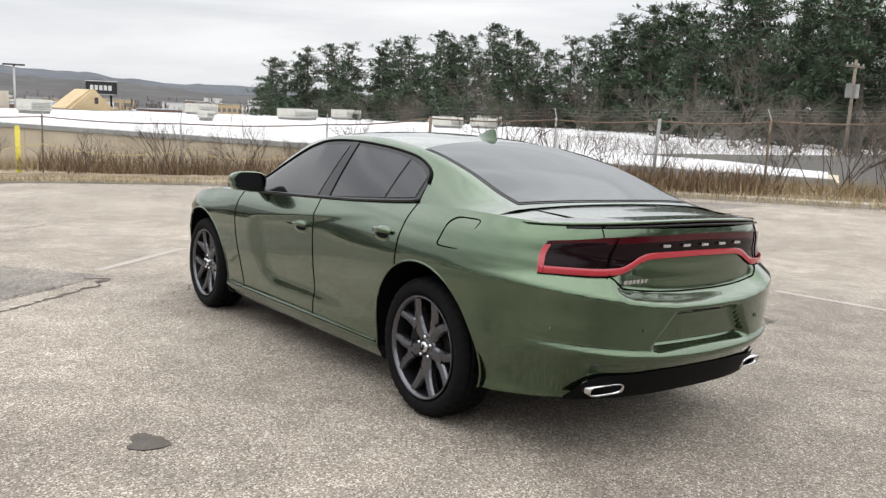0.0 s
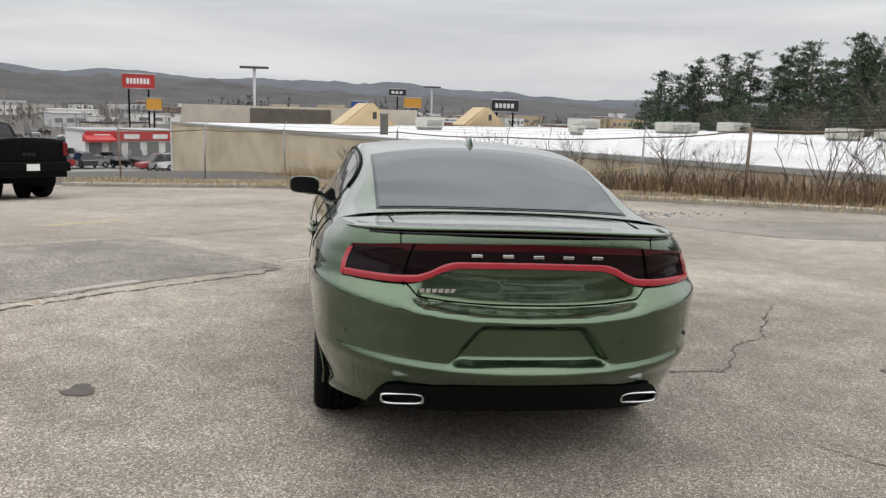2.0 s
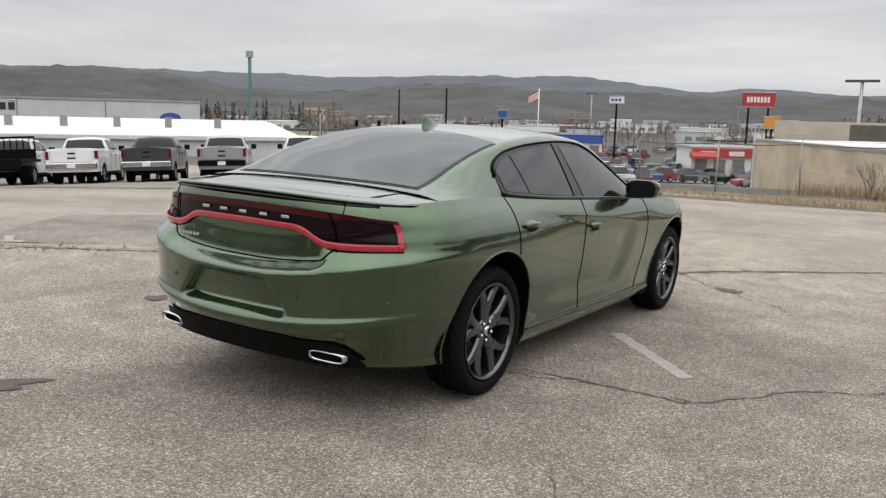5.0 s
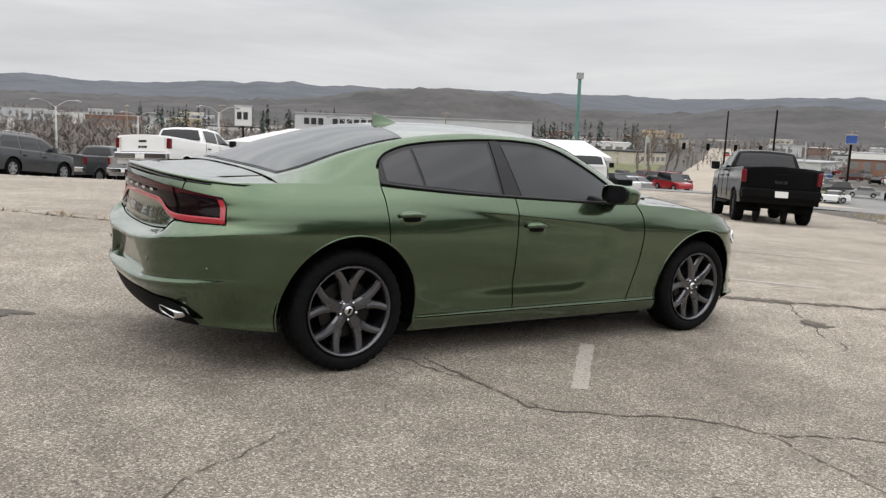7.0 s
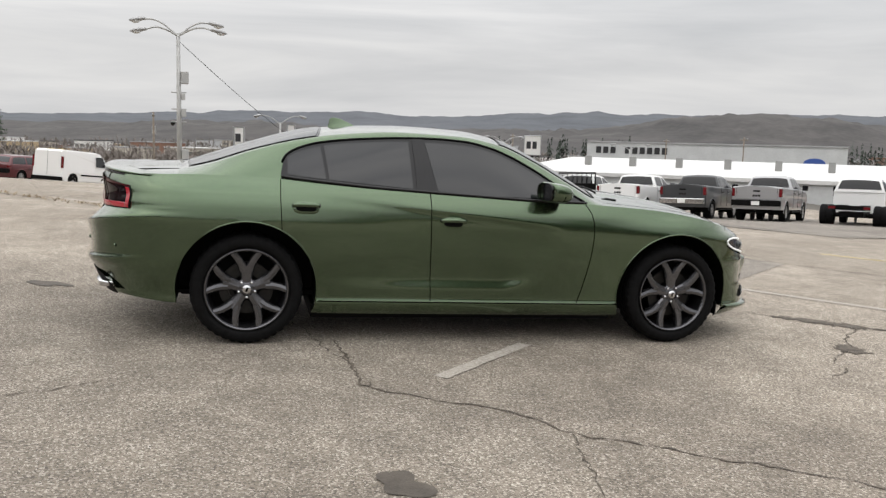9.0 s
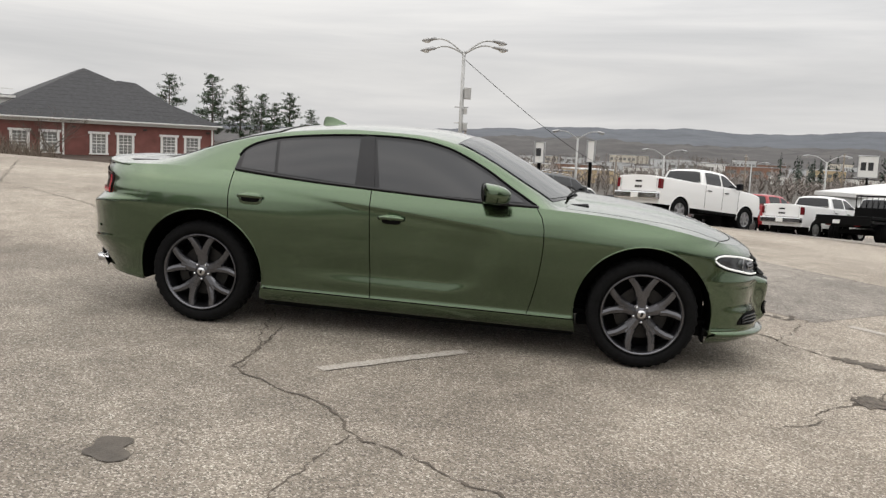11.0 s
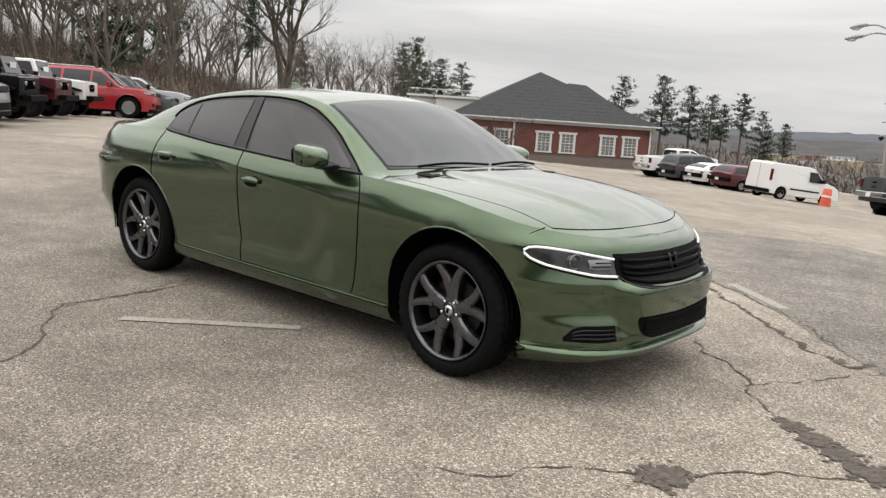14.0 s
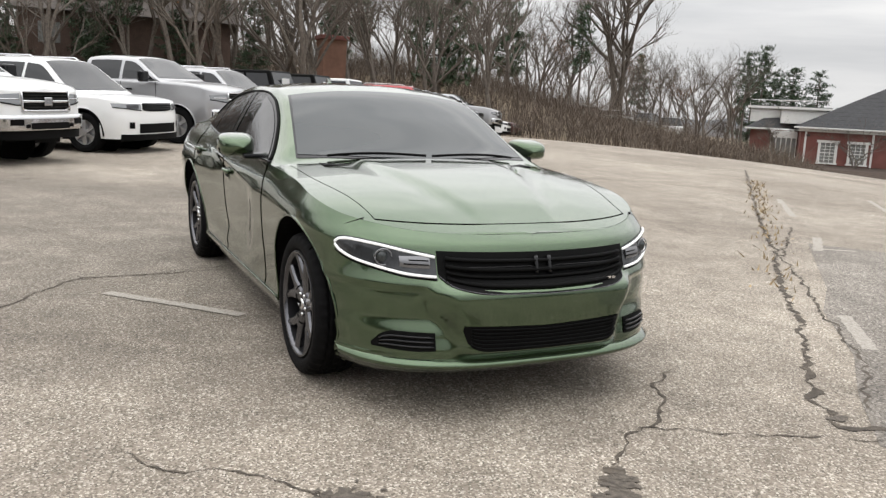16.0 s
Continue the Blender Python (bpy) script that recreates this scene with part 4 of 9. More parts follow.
def build_wheel(car, sx, ay, turned=0):
    """A tyre with shoulder blocks on a five-spoke alloy wheel."""
    m = Matrix.Translation((sx * 0.80, ay, HUB_Z)) @ Matrix.Diagonal((sx, 1, 1, 1))
    wheel = new("wheel")
    wheel.parent = car
    wheel.matrix_basis = Matrix.Translation((sx * 0.80, ay, HUB_Z)) if sx > 0 else Matrix.Translation((sx * 0.80, ay, HUB_Z)) @ Matrix.Rotation(math.pi, 4, "Z")
    wheel["label"] = "dark five-spoke alloy wheel with a black tyre"
    prof = [(0.262, -0.10), (0.285, -0.118), (0.325, -0.122), (0.350, -0.108), (0.360, -0.085)]
    for k in (-0.06, -0.02, 0.02, 0.06):
        prof += [(0.362, k - 0.015), (0.362, k - 0.005), (0.353, k - 0.004), (0.353, k + 0.004), (0.362, k + 0.005)]
    prof += [(0.362, 0.075), (0.359, 0.088), (0.349, 0.109), (0.325, 0.122), (0.300, 0.121), (0.283, 0.116), (0.276, 0.108), (0.268, 0.100)]
    bm = lathe(prof, n=120)
    for v in bm.verts:
        r = math.hypot(v.co.y, v.co.z)
        k = int(round((math.atan2(v.co.z, v.co.y) / math.tau) * 120)) % 120
        if r > 0.356 and abs(v.co.x) < 0.07 and (k + int(abs(v.co.x) * 60)) % 3 == 0:
            v.co.y *= 0.981
            v.co.z *= 0.981
        if r > 0.342 and abs(v.co.x) > 0.07 and k % 3 == 0:
            v.co.y *= 0.976
            v.co.z *= 0.976
    bmesh.ops.recalc_face_normals(bm, faces=bm.faces)
    part("tyre", bm, RUBBER, wheel, "black rubber tyre", True)
    rim = part("rim", lathe([(0.268, 0.100), (0.272, 0.112), (0.268, 0.118), (0.258, 0.112), (0.250, 0.098), (0.244, 0.06), (0.236, -0.05), (0.262, -0.10)], n=72), BARREL, wheel, "grey alloy rim with dark shade painted into its barrel", True)
    part("rim_lip", lathe([(0.266, 0.108), (0.2695, 0.1165), (0.2625, 0.1185), (0.255, 0.110), (0.250, 0.099)], n=72), RIM, rim, "satin grey rim lip", True)
    for i in range(5):
        a0 = radians(90 + 72 * i + turned)
        rot = Matrix.Rotation(a0, 4, "X")
        bm = bmesh.new()
        def arm(path, w0, w1):
            """A tapered bar with a raised ridge, along (radius, sideways, out) points."""
            secs = []
            for j, (r, s, o) in enumerate(path):
                t = j / (len(path) - 1)
                w = w0 + (w1 - w0) * t
                d = Vector((path[min(j + 1, len(path) - 1)][0] - path[max(j - 1, 0)][0], path[min(j + 1, len(path) - 1)][1] - path[max(j - 1, 0)][1])).normalized()
                nx = Vector((-d.y, d.x))
                secs.append([bm.verts.new(rot @ Vector((o + h, r + nx.x * k * w, s + nx.y * k * w))) for k, h in ((-1, -0.045), (-1, -0.014), (-0.72, -0.002), (0, 0.003), (0.72, -0.002), (1, -0.014), (1, -0.045))])
            for A, B in zip(secs, secs[1:]):
                for k in range(6):
                    bm.faces.new((A[k], A[k + 1], B[k + 1], B[k]))
        arm([(0.045, 0, 0.082), (0.085, 0, 0.084), (0.125, 0, 0.087), (0.155, 0, 0.090)], 0.034, 0.048)
        for s in (1, -1):
            arm([(0.120, 0.018 * s, 0.088), (0.160, 0.030 * s, 0.092), (0.200, 0.052 * s, 0.097), (0.250, 0.092 * s, 0.104)], 0.029, 0.024)
        bmesh.ops.recalc_face_normals(bm, faces=bm.faces)
        part("spoke", bm, RIM, rim, "forked grey alloy spoke")
        b = rot @ Vector((0.075, 0.052, 0.0))
        a1 = a0 + radians(36)
        b = Matrix.Rotation(a1, 4, "X") @ Vector((0.086, 0.054, 0.0))
        bmn = bmesh.new()
        bmesh.ops.create_cone(bmn, cap_ends=True, segments=10, radius1=0.0105, radius2=0.008, depth=0.02, matrix=Matrix.Translation(b) @ Matrix.Rotation(radians(90), 4, "Y"))
        part("wheel_nut", bmn, CHROME, rim, "chrome wheel nut", True)
    part("hub", lathe([(0.0, 0.080), (0.068, 0.080), (0.072, 0.060), (0.072, 0.0)], n=32), RIM, rim, "", True)
    part("centre_cap", lathe([(0.0, 0.101), (0.026, 0.100), (0.030, 0.094), (0.030, 0.078)], n=28), CHROME, rim, "silver centre cap", True)
    part("cap_mark", prism([(-0.010, -0.014), (0.004, -0.014), (0.012, 0.014), (-0.002, 0.014)], 0.100, 0.103, m=Matrix(((0, 0, 1, 0), (1, 0, 0, 0), (0, 1, 0, 0), (0, 0, 0, 1)))), SEAM, rim)
    part("brake_disc", lathe([(0.09, 0.028), (0.172, 0.028), (0.172, 0.004), (0.09, 0.004)], n=48), STEEL, wheel, "", False)
    part("wheel_back", lathe([(0.0, -0.05), (0.245, -0.05), (0.245, -0.06)], n=32), MATTE_BLACK, wheel)
    part("brake_caliper", prism([(0.175 * math.cos(radians(a)), 0.175 * math.sin(radians(a))) for a in range(150, 215, 10)] + [(0.115 * math.cos(radians(a)), 0.115 * math.sin(radians(a))) for a in range(210, 145, -10)], 0.0, 0.055, m=Matrix(((0, 0, 1, 0), (1, 0, 0, 0), (0, 1, 0, 0), (0, 0, 0, 1)))), STEEL, wheel)


sedan = thing("sedan_car", lot_tilt, "metallic olive green four-door sedan with tinted windows and dark alloy wheels", "car")
build_shell(sedan)
build_tops(sedan)
build_glass(sedan)
build_seams(sedan)
build_tail(sedan)
build_nose(sedan)
build_fittings(sedan)
for side in (1, -1):
    for axle in (FRONT_AXLE, REAR_AXLE):
        build_wheel(sedan, side, axle, 2 if side > 0 else 37)

# ---- pavement, terrain, fence and the store ----
def speckled(name, base, light, dark, scale, rough=0.9, stain=(0.6, 0.55, 0.5), stain_scale=0.25, bump=0.5, darker_zone=None):
    """Worn pavement: visible stone chips, broad stains and paler worn areas, darker round a given centre."""
    m = bpy.data.materials.new(name)
    m.use_nodes = True
    n, l = m.node_tree.nodes, m.node_tree.links
    b = n["Principled BSDF"]
    b.inputs["Roughness"].default_value = rough
    tc = n.new("ShaderNodeTexCoord")
    vor = n.new("ShaderNodeTexVoronoi")
    vor.inputs["Scale"].default_value = scale
    l.new(tc.outputs["Object"], vor.inputs["Vector"])
    chip = n.new("ShaderNodeValToRGB")
    cr = chip.color_ramp
    cr.elements[0].position, cr.elements[0].color = 0.17, (*dark, 1)
    cr.elements[1].position, cr.elements[1].color = 0.86, (*light, 1)
    e = cr.elements.new(0.44)
    e.color = (*base, 1)
    e = cr.elements.new(0.66)
    e.color = (*(c * 1.08 for c in base), 1)
    l.new(vor.outputs["Color"], chip.inputs[0])
    big = n.new("ShaderNodeTexNoise")
    big.inputs["Scale"].default_value, big.inputs["Detail"].default_value, big.inputs["Roughness"].default_value = stain_scale, 9, 0.62
    l.new(tc.outputs["Object"], big.inputs["Vector"])
    ramp = n.new("ShaderNodeValToRGB")
    ramp.color_ramp.elements[0].position, ramp.color_ramp.elements[0].color = 0.36, (*stain, 1)
    ramp.color_ramp.elements[1].position, ramp.color_ramp.elements[1].color = 0.62, (1.08, 1.06, 1.03, 1)
    l.new(big.outputs[0], ramp.inputs[0])
    mid = n.new("ShaderNodeTexNoise")
    mid.inputs["Scale"].default_value, mid.inputs["Detail"].default_value = 3.2, 6
    l.new(tc.outputs["Object"], mid.inputs["Vector"])
    r2 = n.new("ShaderNodeValToRGB")
    r2.color_ramp.elements[0].position, r2.color_ramp.elements[0].color = 0.30, (0.80, 0.79, 0.78, 1)
    r2.color_ramp.elements[1].position, r2.color_ramp.elements[1].color = 0.70, (1.12, 1.11, 1.10, 1)
    l.new(mid.outputs[0], r2.inputs[0])
    def times(a, c):
        x = n.new("ShaderNodeMix")
        x.data_type, x.blend_type = "RGBA", "MULTIPLY"
        x.inputs["Factor"].default_value = 1.0
        l.new(a, x.inputs["A"])
        l.new(c, x.inputs["B"])
        return x.outputs["Result"]
    col = times(times(chip.outputs[0], ramp.outputs[0]), r2.outputs[0])
    # Darkens a broad area round (gx, gy); noise breaks up its edge.
    if darker_zone:
        gx, gy, reach, depth = darker_zone
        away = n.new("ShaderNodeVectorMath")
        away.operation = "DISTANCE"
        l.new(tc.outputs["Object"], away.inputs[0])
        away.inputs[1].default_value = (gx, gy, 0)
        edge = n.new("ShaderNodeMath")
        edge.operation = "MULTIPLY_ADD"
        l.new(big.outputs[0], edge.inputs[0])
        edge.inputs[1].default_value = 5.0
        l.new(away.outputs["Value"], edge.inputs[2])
        patchy = n.new("ShaderNodeMapRange")
        patchy.inputs["From Min"].default_value, patchy.inputs["From Max"].default_value = reach, reach + 3.2
        patchy.inputs["To Min"].default_value, patchy.inputs["To Max"].default_value = 1 - depth, 1.0
        l.new(edge.outputs[0], patchy.inputs["Value"])
        toned = n.new("ShaderNodeVectorMath")
        toned.operation = "SCALE"
        l.new(col, toned.inputs[0])
        l.new(patchy.outputs[0], toned.inputs["Scale"])
        col = toned.outputs[0]
    l.new(col, b.inputs["Base Color"])
    bp = n.new("ShaderNodeBump")
    bp.inputs["Strength"].default_value, bp.inputs["Distance"].default_value = bump, 0.006
    l.new(vor.outputs["Distance"], bp.inputs["Height"])
    l.new(bp.outputs[0], b.inputs["Normal"])
    MATS[name] = m
    return m


PAVING = speckled("worn_aggregate_paving", (0.302, 0.268, 0.225), (0.65, 0.61, 0.55), (0.143, 0.125, 0.103), 124, stain=(0.72, 0.69, 0.66), darker_zone=(3.0, -3.4, 5.4, 0.33))
PATCH = speckled("grey_asphalt_patch", (0.225, 0.207, 0.183), (0.43, 0.40, 0.37), (0.10, 0.09, 0.08), 90, stain=(0.7, 0.68, 0.66), stain_scale=0.5)
CRACK = mat("dirt_filled_crack", (0.082, 0.067, 0.052), 0.95, vary=0.5, scale=14, bump=0.6)
OIL = mat("oil_stain", (0.072, 0.060, 0.048), 0.75, vary=0.4, scale=9, bump=0.3)
DIRT = mat("brown_dirt_film", (0.118, 0.100, 0.082), 0.95, vary=0.45, scale=45, bump=0.5)
FADED = mat("faded_line_paint", (0.33, 0.295, 0.25), 0.85, vary=0.35, scale=55, second=(0.47, 0.43, 0.38), bump=0.4, bump_scale=130)
YELLOW = mat("faded_yellow_paint", (0.46, 0.37, 0.17), 0.8, vary=0.3, scale=14)
DRY_GRASS = mat("dry_grass", (0.30, 0.22, 0.12), 0.9, vary=0.35, scale=4, island=0.35)
LITTER = mat("leaf_litter_ground", (0.17, 0.125, 0.080), 0.95, vary=0.5, scale=1.2, bump=0.7, bump_scale=25, second=(0.26, 0.20, 0.13))
VALLEY = mat("winter_valley_ground", (0.088, 0.080, 0.070), 0.95, vary=0.35, scale=0.02, bump=0.2, second=(0.115, 0.104, 0.088), detail=9)

LOT_EDGE = [(-56, -34), (-54, 6), (-46, 18), (-34, 29), (-22, 36), (-13, 27), (-8, 22.5), (-2, 20.6), (1.0, 19.8), (4.0, 17.0), (8.2, 14.2), (13.6, 9.0), (16.2, 3.5), (26, -12), (26, -30), (6, -34), (-14, -36)]


def sheet_from(outline, step, height):
    """A flat outline cut into a grid and laid over a height."""
    bm = bmesh.new()
    bm.faces.new([bm.verts.new((x, y, 0)) for x, y in outline])
    for axis in (0, 1):
        lo, hi = min(p[axis] for p in outline), max(p[axis] for p in outline)
        k = math.ceil(lo / step)
        while k * step < hi:
            co, no = [0, 0, 0], [0, 0, 0]
            co[axis], no[axis] = k * step, 1
            bmesh.ops.bisect_plane(bm, geom=bm.verts[:] + bm.edges[:] + bm.faces[:], plane_co=co, plane_no=no)
            k += 1
    for v in bm.verts:
        v.co.z = height(v.co.x, v.co.y)
    bmesh.ops.recalc_face_normals(bm, faces=bm.faces)
    if sum(f.normal.z for f in bm.faces) < 0:
        bmesh.ops.reverse_faces(bm, faces=bm.faces)
    return bm


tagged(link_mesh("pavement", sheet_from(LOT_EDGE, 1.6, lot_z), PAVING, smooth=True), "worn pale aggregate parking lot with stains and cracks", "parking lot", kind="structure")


def bearing(x, y):
    return math.degrees(math.atan2(-x, y))


hill_elev = curve((-40, 0.9), (-22, 1.0), (-10, 1.35), (-2, 1.75), (6, 2.05), (16, 2.2), (25, 2.55), (33, 2.85), (40, 2.45), (45, 2.75), (57, 2.6), (66, 2.3), (80, 2.2), (92, 1.75), (104, 1.35), (125, 1.1))
valley_w = curve((-62, 0.0), (-38, 0.35), (-12, 1.0), (95, 1.0), (112, 0.8), (126, 0.2), (140, 0.0))
bank_w = curve((126, 0.0), (142, 0.6), (155, 1.0), (200, 1.0))


def terrain_z(x, y):
    """The land round the lot: a valley ahead and to the left, a wooded bank behind."""
    r, w = math.hypot(x, y), bearing(x, y)
    w2 = w if w > -100 else w + 360
    z = lot_z(max(-52, min(24, x)), max(-36, min(30, y))) - 0.35
    k = smoothstep(30, 110, r) * valley_w(w if w2 < 180 else -62)
    z = z * (1 - k) + (-6.5) * k
    z += bank_w(w2) * 5.5 * smoothstep(34, 75, r)
    far = smoothstep(500, 2300, r)
    z += far * (r * math.tan(radians(hill_elev(w))) * 0.86 + 6.5 * valley_w(w if w2 < 180 else -62)) * (1 if w2 < 180 else 0.2)
    z += 14 * smoothstep(250, 700, r) * (noise.noise((x * 0.004, y * 0.004, 0.3)) + 0.2) * (1 if r < 1500 else 0.6)
    # A nearer brown ridge, and an uneven crest on the far one.
    near = math.exp(-((r - 1000) / 230) ** 2) * valley_w(w if w2 < 180 else -62)
    z += near * 1000 * math.tan(radians(hill_elev(w) * (0.56 + 0.34 * noise.noise((math.radians(w) * 4.3, 7.7, 0.1)))))
    z += far * (26 * noise.noise((x * 0.0021, y * 0.0021, 4.3)) + 11 * noise.noise((x * 0.0065, y * 0.0065, 8.1)) + 5 * noise.noise((x * 0.02, y * 0.02, 1.1)) + 3 * noise.noise((x * 0.05, y * 0.05, 2.1)))
    z += near * (5 * noise.noise((x * 0.03, y * 0.03, 6.1)) + 3.5 * noise.noise((x * 0.09, y * 0.09, 3.1)))
    return z


def terrain():
    rs = [0, 8, 14, 18, 22, 26, 30, 34, 38, 44, 50, 58, 66, 76, 88, 100, 115, 135, 160, 190, 230, 280, 340, 420, 520, 650, 760, 820, 880, 930, 980, 1030, 1080, 1140, 1200, 1280, 1380, 1500, 1800, 2000, 2200, 2400, 2700, 3400, 4400]
    bm = bmesh.new()
    n = 900
    rings = [[bm.verts.new((-r * math.sin(k * math.tau / n), r * math.cos(k * math.tau / n), terrain_z(-r * math.sin(k * math.tau / n), r * math.cos(k * math.tau / n) + 1e-6))) for k in range(n)] for r in rs[1:]]
    mid = bm.verts.new((0, 0, terrain_z(0, 0.001)))
    for k in range(n):
        bm.faces.new((mid, rings[0][k], rings[0][(k + 1) % n]))
    for A, B in zip(rings, rings[1:]):
        for k in range(n):
            bm.faces.new((A[k], B[k], B[(k + 1) % n], A[(k + 1) % n]))
    bmesh.ops.recalc_face_normals(bm, faces=bm.faces)
    return bm


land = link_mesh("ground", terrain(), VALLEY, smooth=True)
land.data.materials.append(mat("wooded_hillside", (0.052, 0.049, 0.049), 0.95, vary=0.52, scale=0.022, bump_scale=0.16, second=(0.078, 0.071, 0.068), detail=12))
# Distance haze is painted into the blue-grey of the far woods.
land.data.materials.append(mat("haze_blue_far_woods", (0.068, 0.076, 0.092), 0.95, vary=0.30, scale=0.011, bump_scale=0.07, second=(0.088, 0.096, 0.110), detail=12))
land.data.materials.append(LITTER)
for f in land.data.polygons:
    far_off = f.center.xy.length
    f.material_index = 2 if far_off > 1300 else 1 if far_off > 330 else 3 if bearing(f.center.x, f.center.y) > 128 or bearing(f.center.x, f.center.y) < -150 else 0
tagged(land, "brown winter land falling to a wide valley", "ground", kind="structure")


def ribbon(path, width, lift, wander=0.0, step=0.06, ragged=0.5, seed=0):
    """A flat uneven strip on the lot through a few points."""
    rng = random.Random(seed)
    pts = []
    for (x0, y0), (x1, y1) in zip(path, path[1:]):
        k = max(2, int(math.hypot(x1 - x0, y1 - y0) / step))
        for i in range(k):
            pts.append((x0 + (x1 - x0) * i / k, y0 + (y1 - y0) * i / k))
    pts.append(path[-1])
    bm = bmesh.new()
    prev = None
    off = 0.0
    for i, (x, y) in enumerate(pts):
        a, b = pts[max(0, i - 1)], pts[min(len(pts) - 1, i + 1)]
        d = Vector((b[0] - a[0], b[1] - a[1])).normalized()
        off = off * 0.75 + rng.uniform(-1, 1) * wander
        w = width * (1 + rng.uniform(-ragged, ragged)) * 0.5
        cx, cy = x - d.y * off, y + d.x * off
        pair = [bm.verts.new((cx - d.y * s * w, cy + d.x * s * w, lot_z(cx, cy) + lift)) for s in (1, -1)]
        if prev:
            bm.faces.new((prev[0], prev[1], pair[1], pair[0]))
        prev = pair
    for f in bm.faces:
        f.normal_update()
        if f.normal.z < 0:
            f.normal_flip()
    return bm


def blot(x, y, rx, ry, turn, lift, seed, ragged=0.25, n=40):
    rng = random.Random(seed)
    bm = bmesh.new()
    ph = [rng.uniform(0, 6.28) for _ in range(4)]
    ring = []
    for k in range(n):
        a = k * math.tau / n
        f = 1 + ragged * sum(math.sin((j + 2) * a + ph[j]) / (j + 2) for j in range(4))
        u, v = rx * math.cos(a) * f, ry * math.sin(a) * f
        c, s = math.cos(radians(turn)), math.sin(radians(turn))
        px_, py_ = x + u * c - v * s, y + u * s + v * c
        ring.append(bm.verts.new((px_, py_, lot_z(px_, py_) + lift)))
    bm.faces.new(ring)
    return bm


pave = bpy.data.objects["pavement"]


def on_pave(name, bm, material, label=""):
    return part(name, bm, material, pave, label)


for k, (w, path) in enumerate((
        (0.035, [(0.83, -0.95), (1.23, -0.93), (1.81, -0.88), (2.07, -0.60), (2.27, -0.27), (2.67, 0.06), (2.92, 0.53), (3.6, 1.5)]),
        (0.022, [(2.67, 0.06), (2.90, -0.02), (3.33, -0.06), (4.2, -0.2)]),
        (0.018, [(1.63, -2.24), (1.90, -2.70), (2.3, -3.3)]),
        (0.22, [(0.02, 3.02), (0.08, 3.13), (0.25, 3.35), (0.39, 3.51), (0.99, 4.36), (2.33, 5.81)]),
        (0.04, [(-1.05, 2.12), (-0.76, 2.30), (-0.71, 2.43), (-0.42, 2.68), (-0.24, 2.77), (0.02, 3.00)]),
        (0.02, [(-0.33, 2.72), (-0.66, 2.89), (-1.06, 3.07), (-1.32, 3.19)]),
        (0.10, [(-15.35, -11.38), (-10.5, -6.5), (-6.52, -2.47), (-4.63, -0.45), (-3.07, 1.11), (-2.24, 1.98), (-1.46, 2.72), (-1.28, 3.02), (-1.46, 3.14)]),
        (0.03, [(1.83, 2.20), (1.60, 2.48), (1.42, 2.54), (1.30, 2.65), (1.20, 2.83), (0.95, 3.06), (0.71, 3.25), (0.44, 3.50)]),
        (0.02, [(1.83, -0.85), (1.10, -1.0), (0.3, -1.2)]),
        (0.05, [(-6.5, -1.9), (-4.52, -0.27), (-3.35, 1.14), (-3.03, 1.46), (-2.24, 2.44), (-1.62, 2.90)]),
        (0.05, [(-5.3, 3.6), (-3.09, 5.45), (-2.15, 6.44), (0.5, 9.5)]),
        (0.06, [(0.71, 4.09), (2.33, 5.81), (5.0, 8.2)]),
        (0.05, [(-14.0, -13.5), (-7.05, -8.94), (-5.04, -5.98), (-3.4, -4.6)]),
        (0.04, [(-9, -15), (-4.5, -9.5), (-1.5, -7.0)]))):
    on_pave("crack", ribbon(path, w * 0.36, 0.004, 0.022, 0.04, 0.9, k), CRACK)
for k, (w, path) in enumerate((
        (0.10, [(1.69, -0.40), (0.94, 0.39)]), (0.10, [(-1.25, 3.54), (0.07, 4.85)]), (0.10, [(4.77, -0.02), (4.86, -1.4)]),
        (0.10, [(-9.43, -4.80), (-7.50, -2.78)]), (0.10, [(-3.15, 1.54), (-2.57, 2.20)]), (0.10, [(-5.35, -0.64), (-5.75, -0.40)]),
        (0.10, [(-6.1, -1.2), (-5.3, -0.5)]), (0.09, [(-12.0, -5.0), (-9.6, -2.6)]), (0.10, [(-14.0, -16.5), (-12.2, -18.1)]), (0.10, [(-5.5, -13.0), (-3.9, -14.4)]))):
    on_pave("paint_line", ribbon(path, w, 0.0042, 0.002, 0.05, 0.10, 40 + k), FADED, "faded white parking line")
on_pave("paint_line", ribbon([(-4.92, 7.39), (-4.0, 8.4)], 0.09, 0.006, 0.004, 0.05, 0.25, 60), YELLOW, "faded yellow line")
for k, (x, y, rx, ry, t) in enumerate(((-2.21, -1.25, 0.105, 0.085, 30), (3.155, -0.90, 0.125, 0.105, 10), (-1.07, -3.13, 0.20, 0.085, 55),
                                       (-1.35, 2.95, 0.05, 0.04, 0))):
    on_pave("stain", blot(x, y, rx, ry, t, 0.005, k, 0.42, 64), OIL if k < 3 else DIRT, "dark oily stain" if k < 3 else "brown dirt stain")
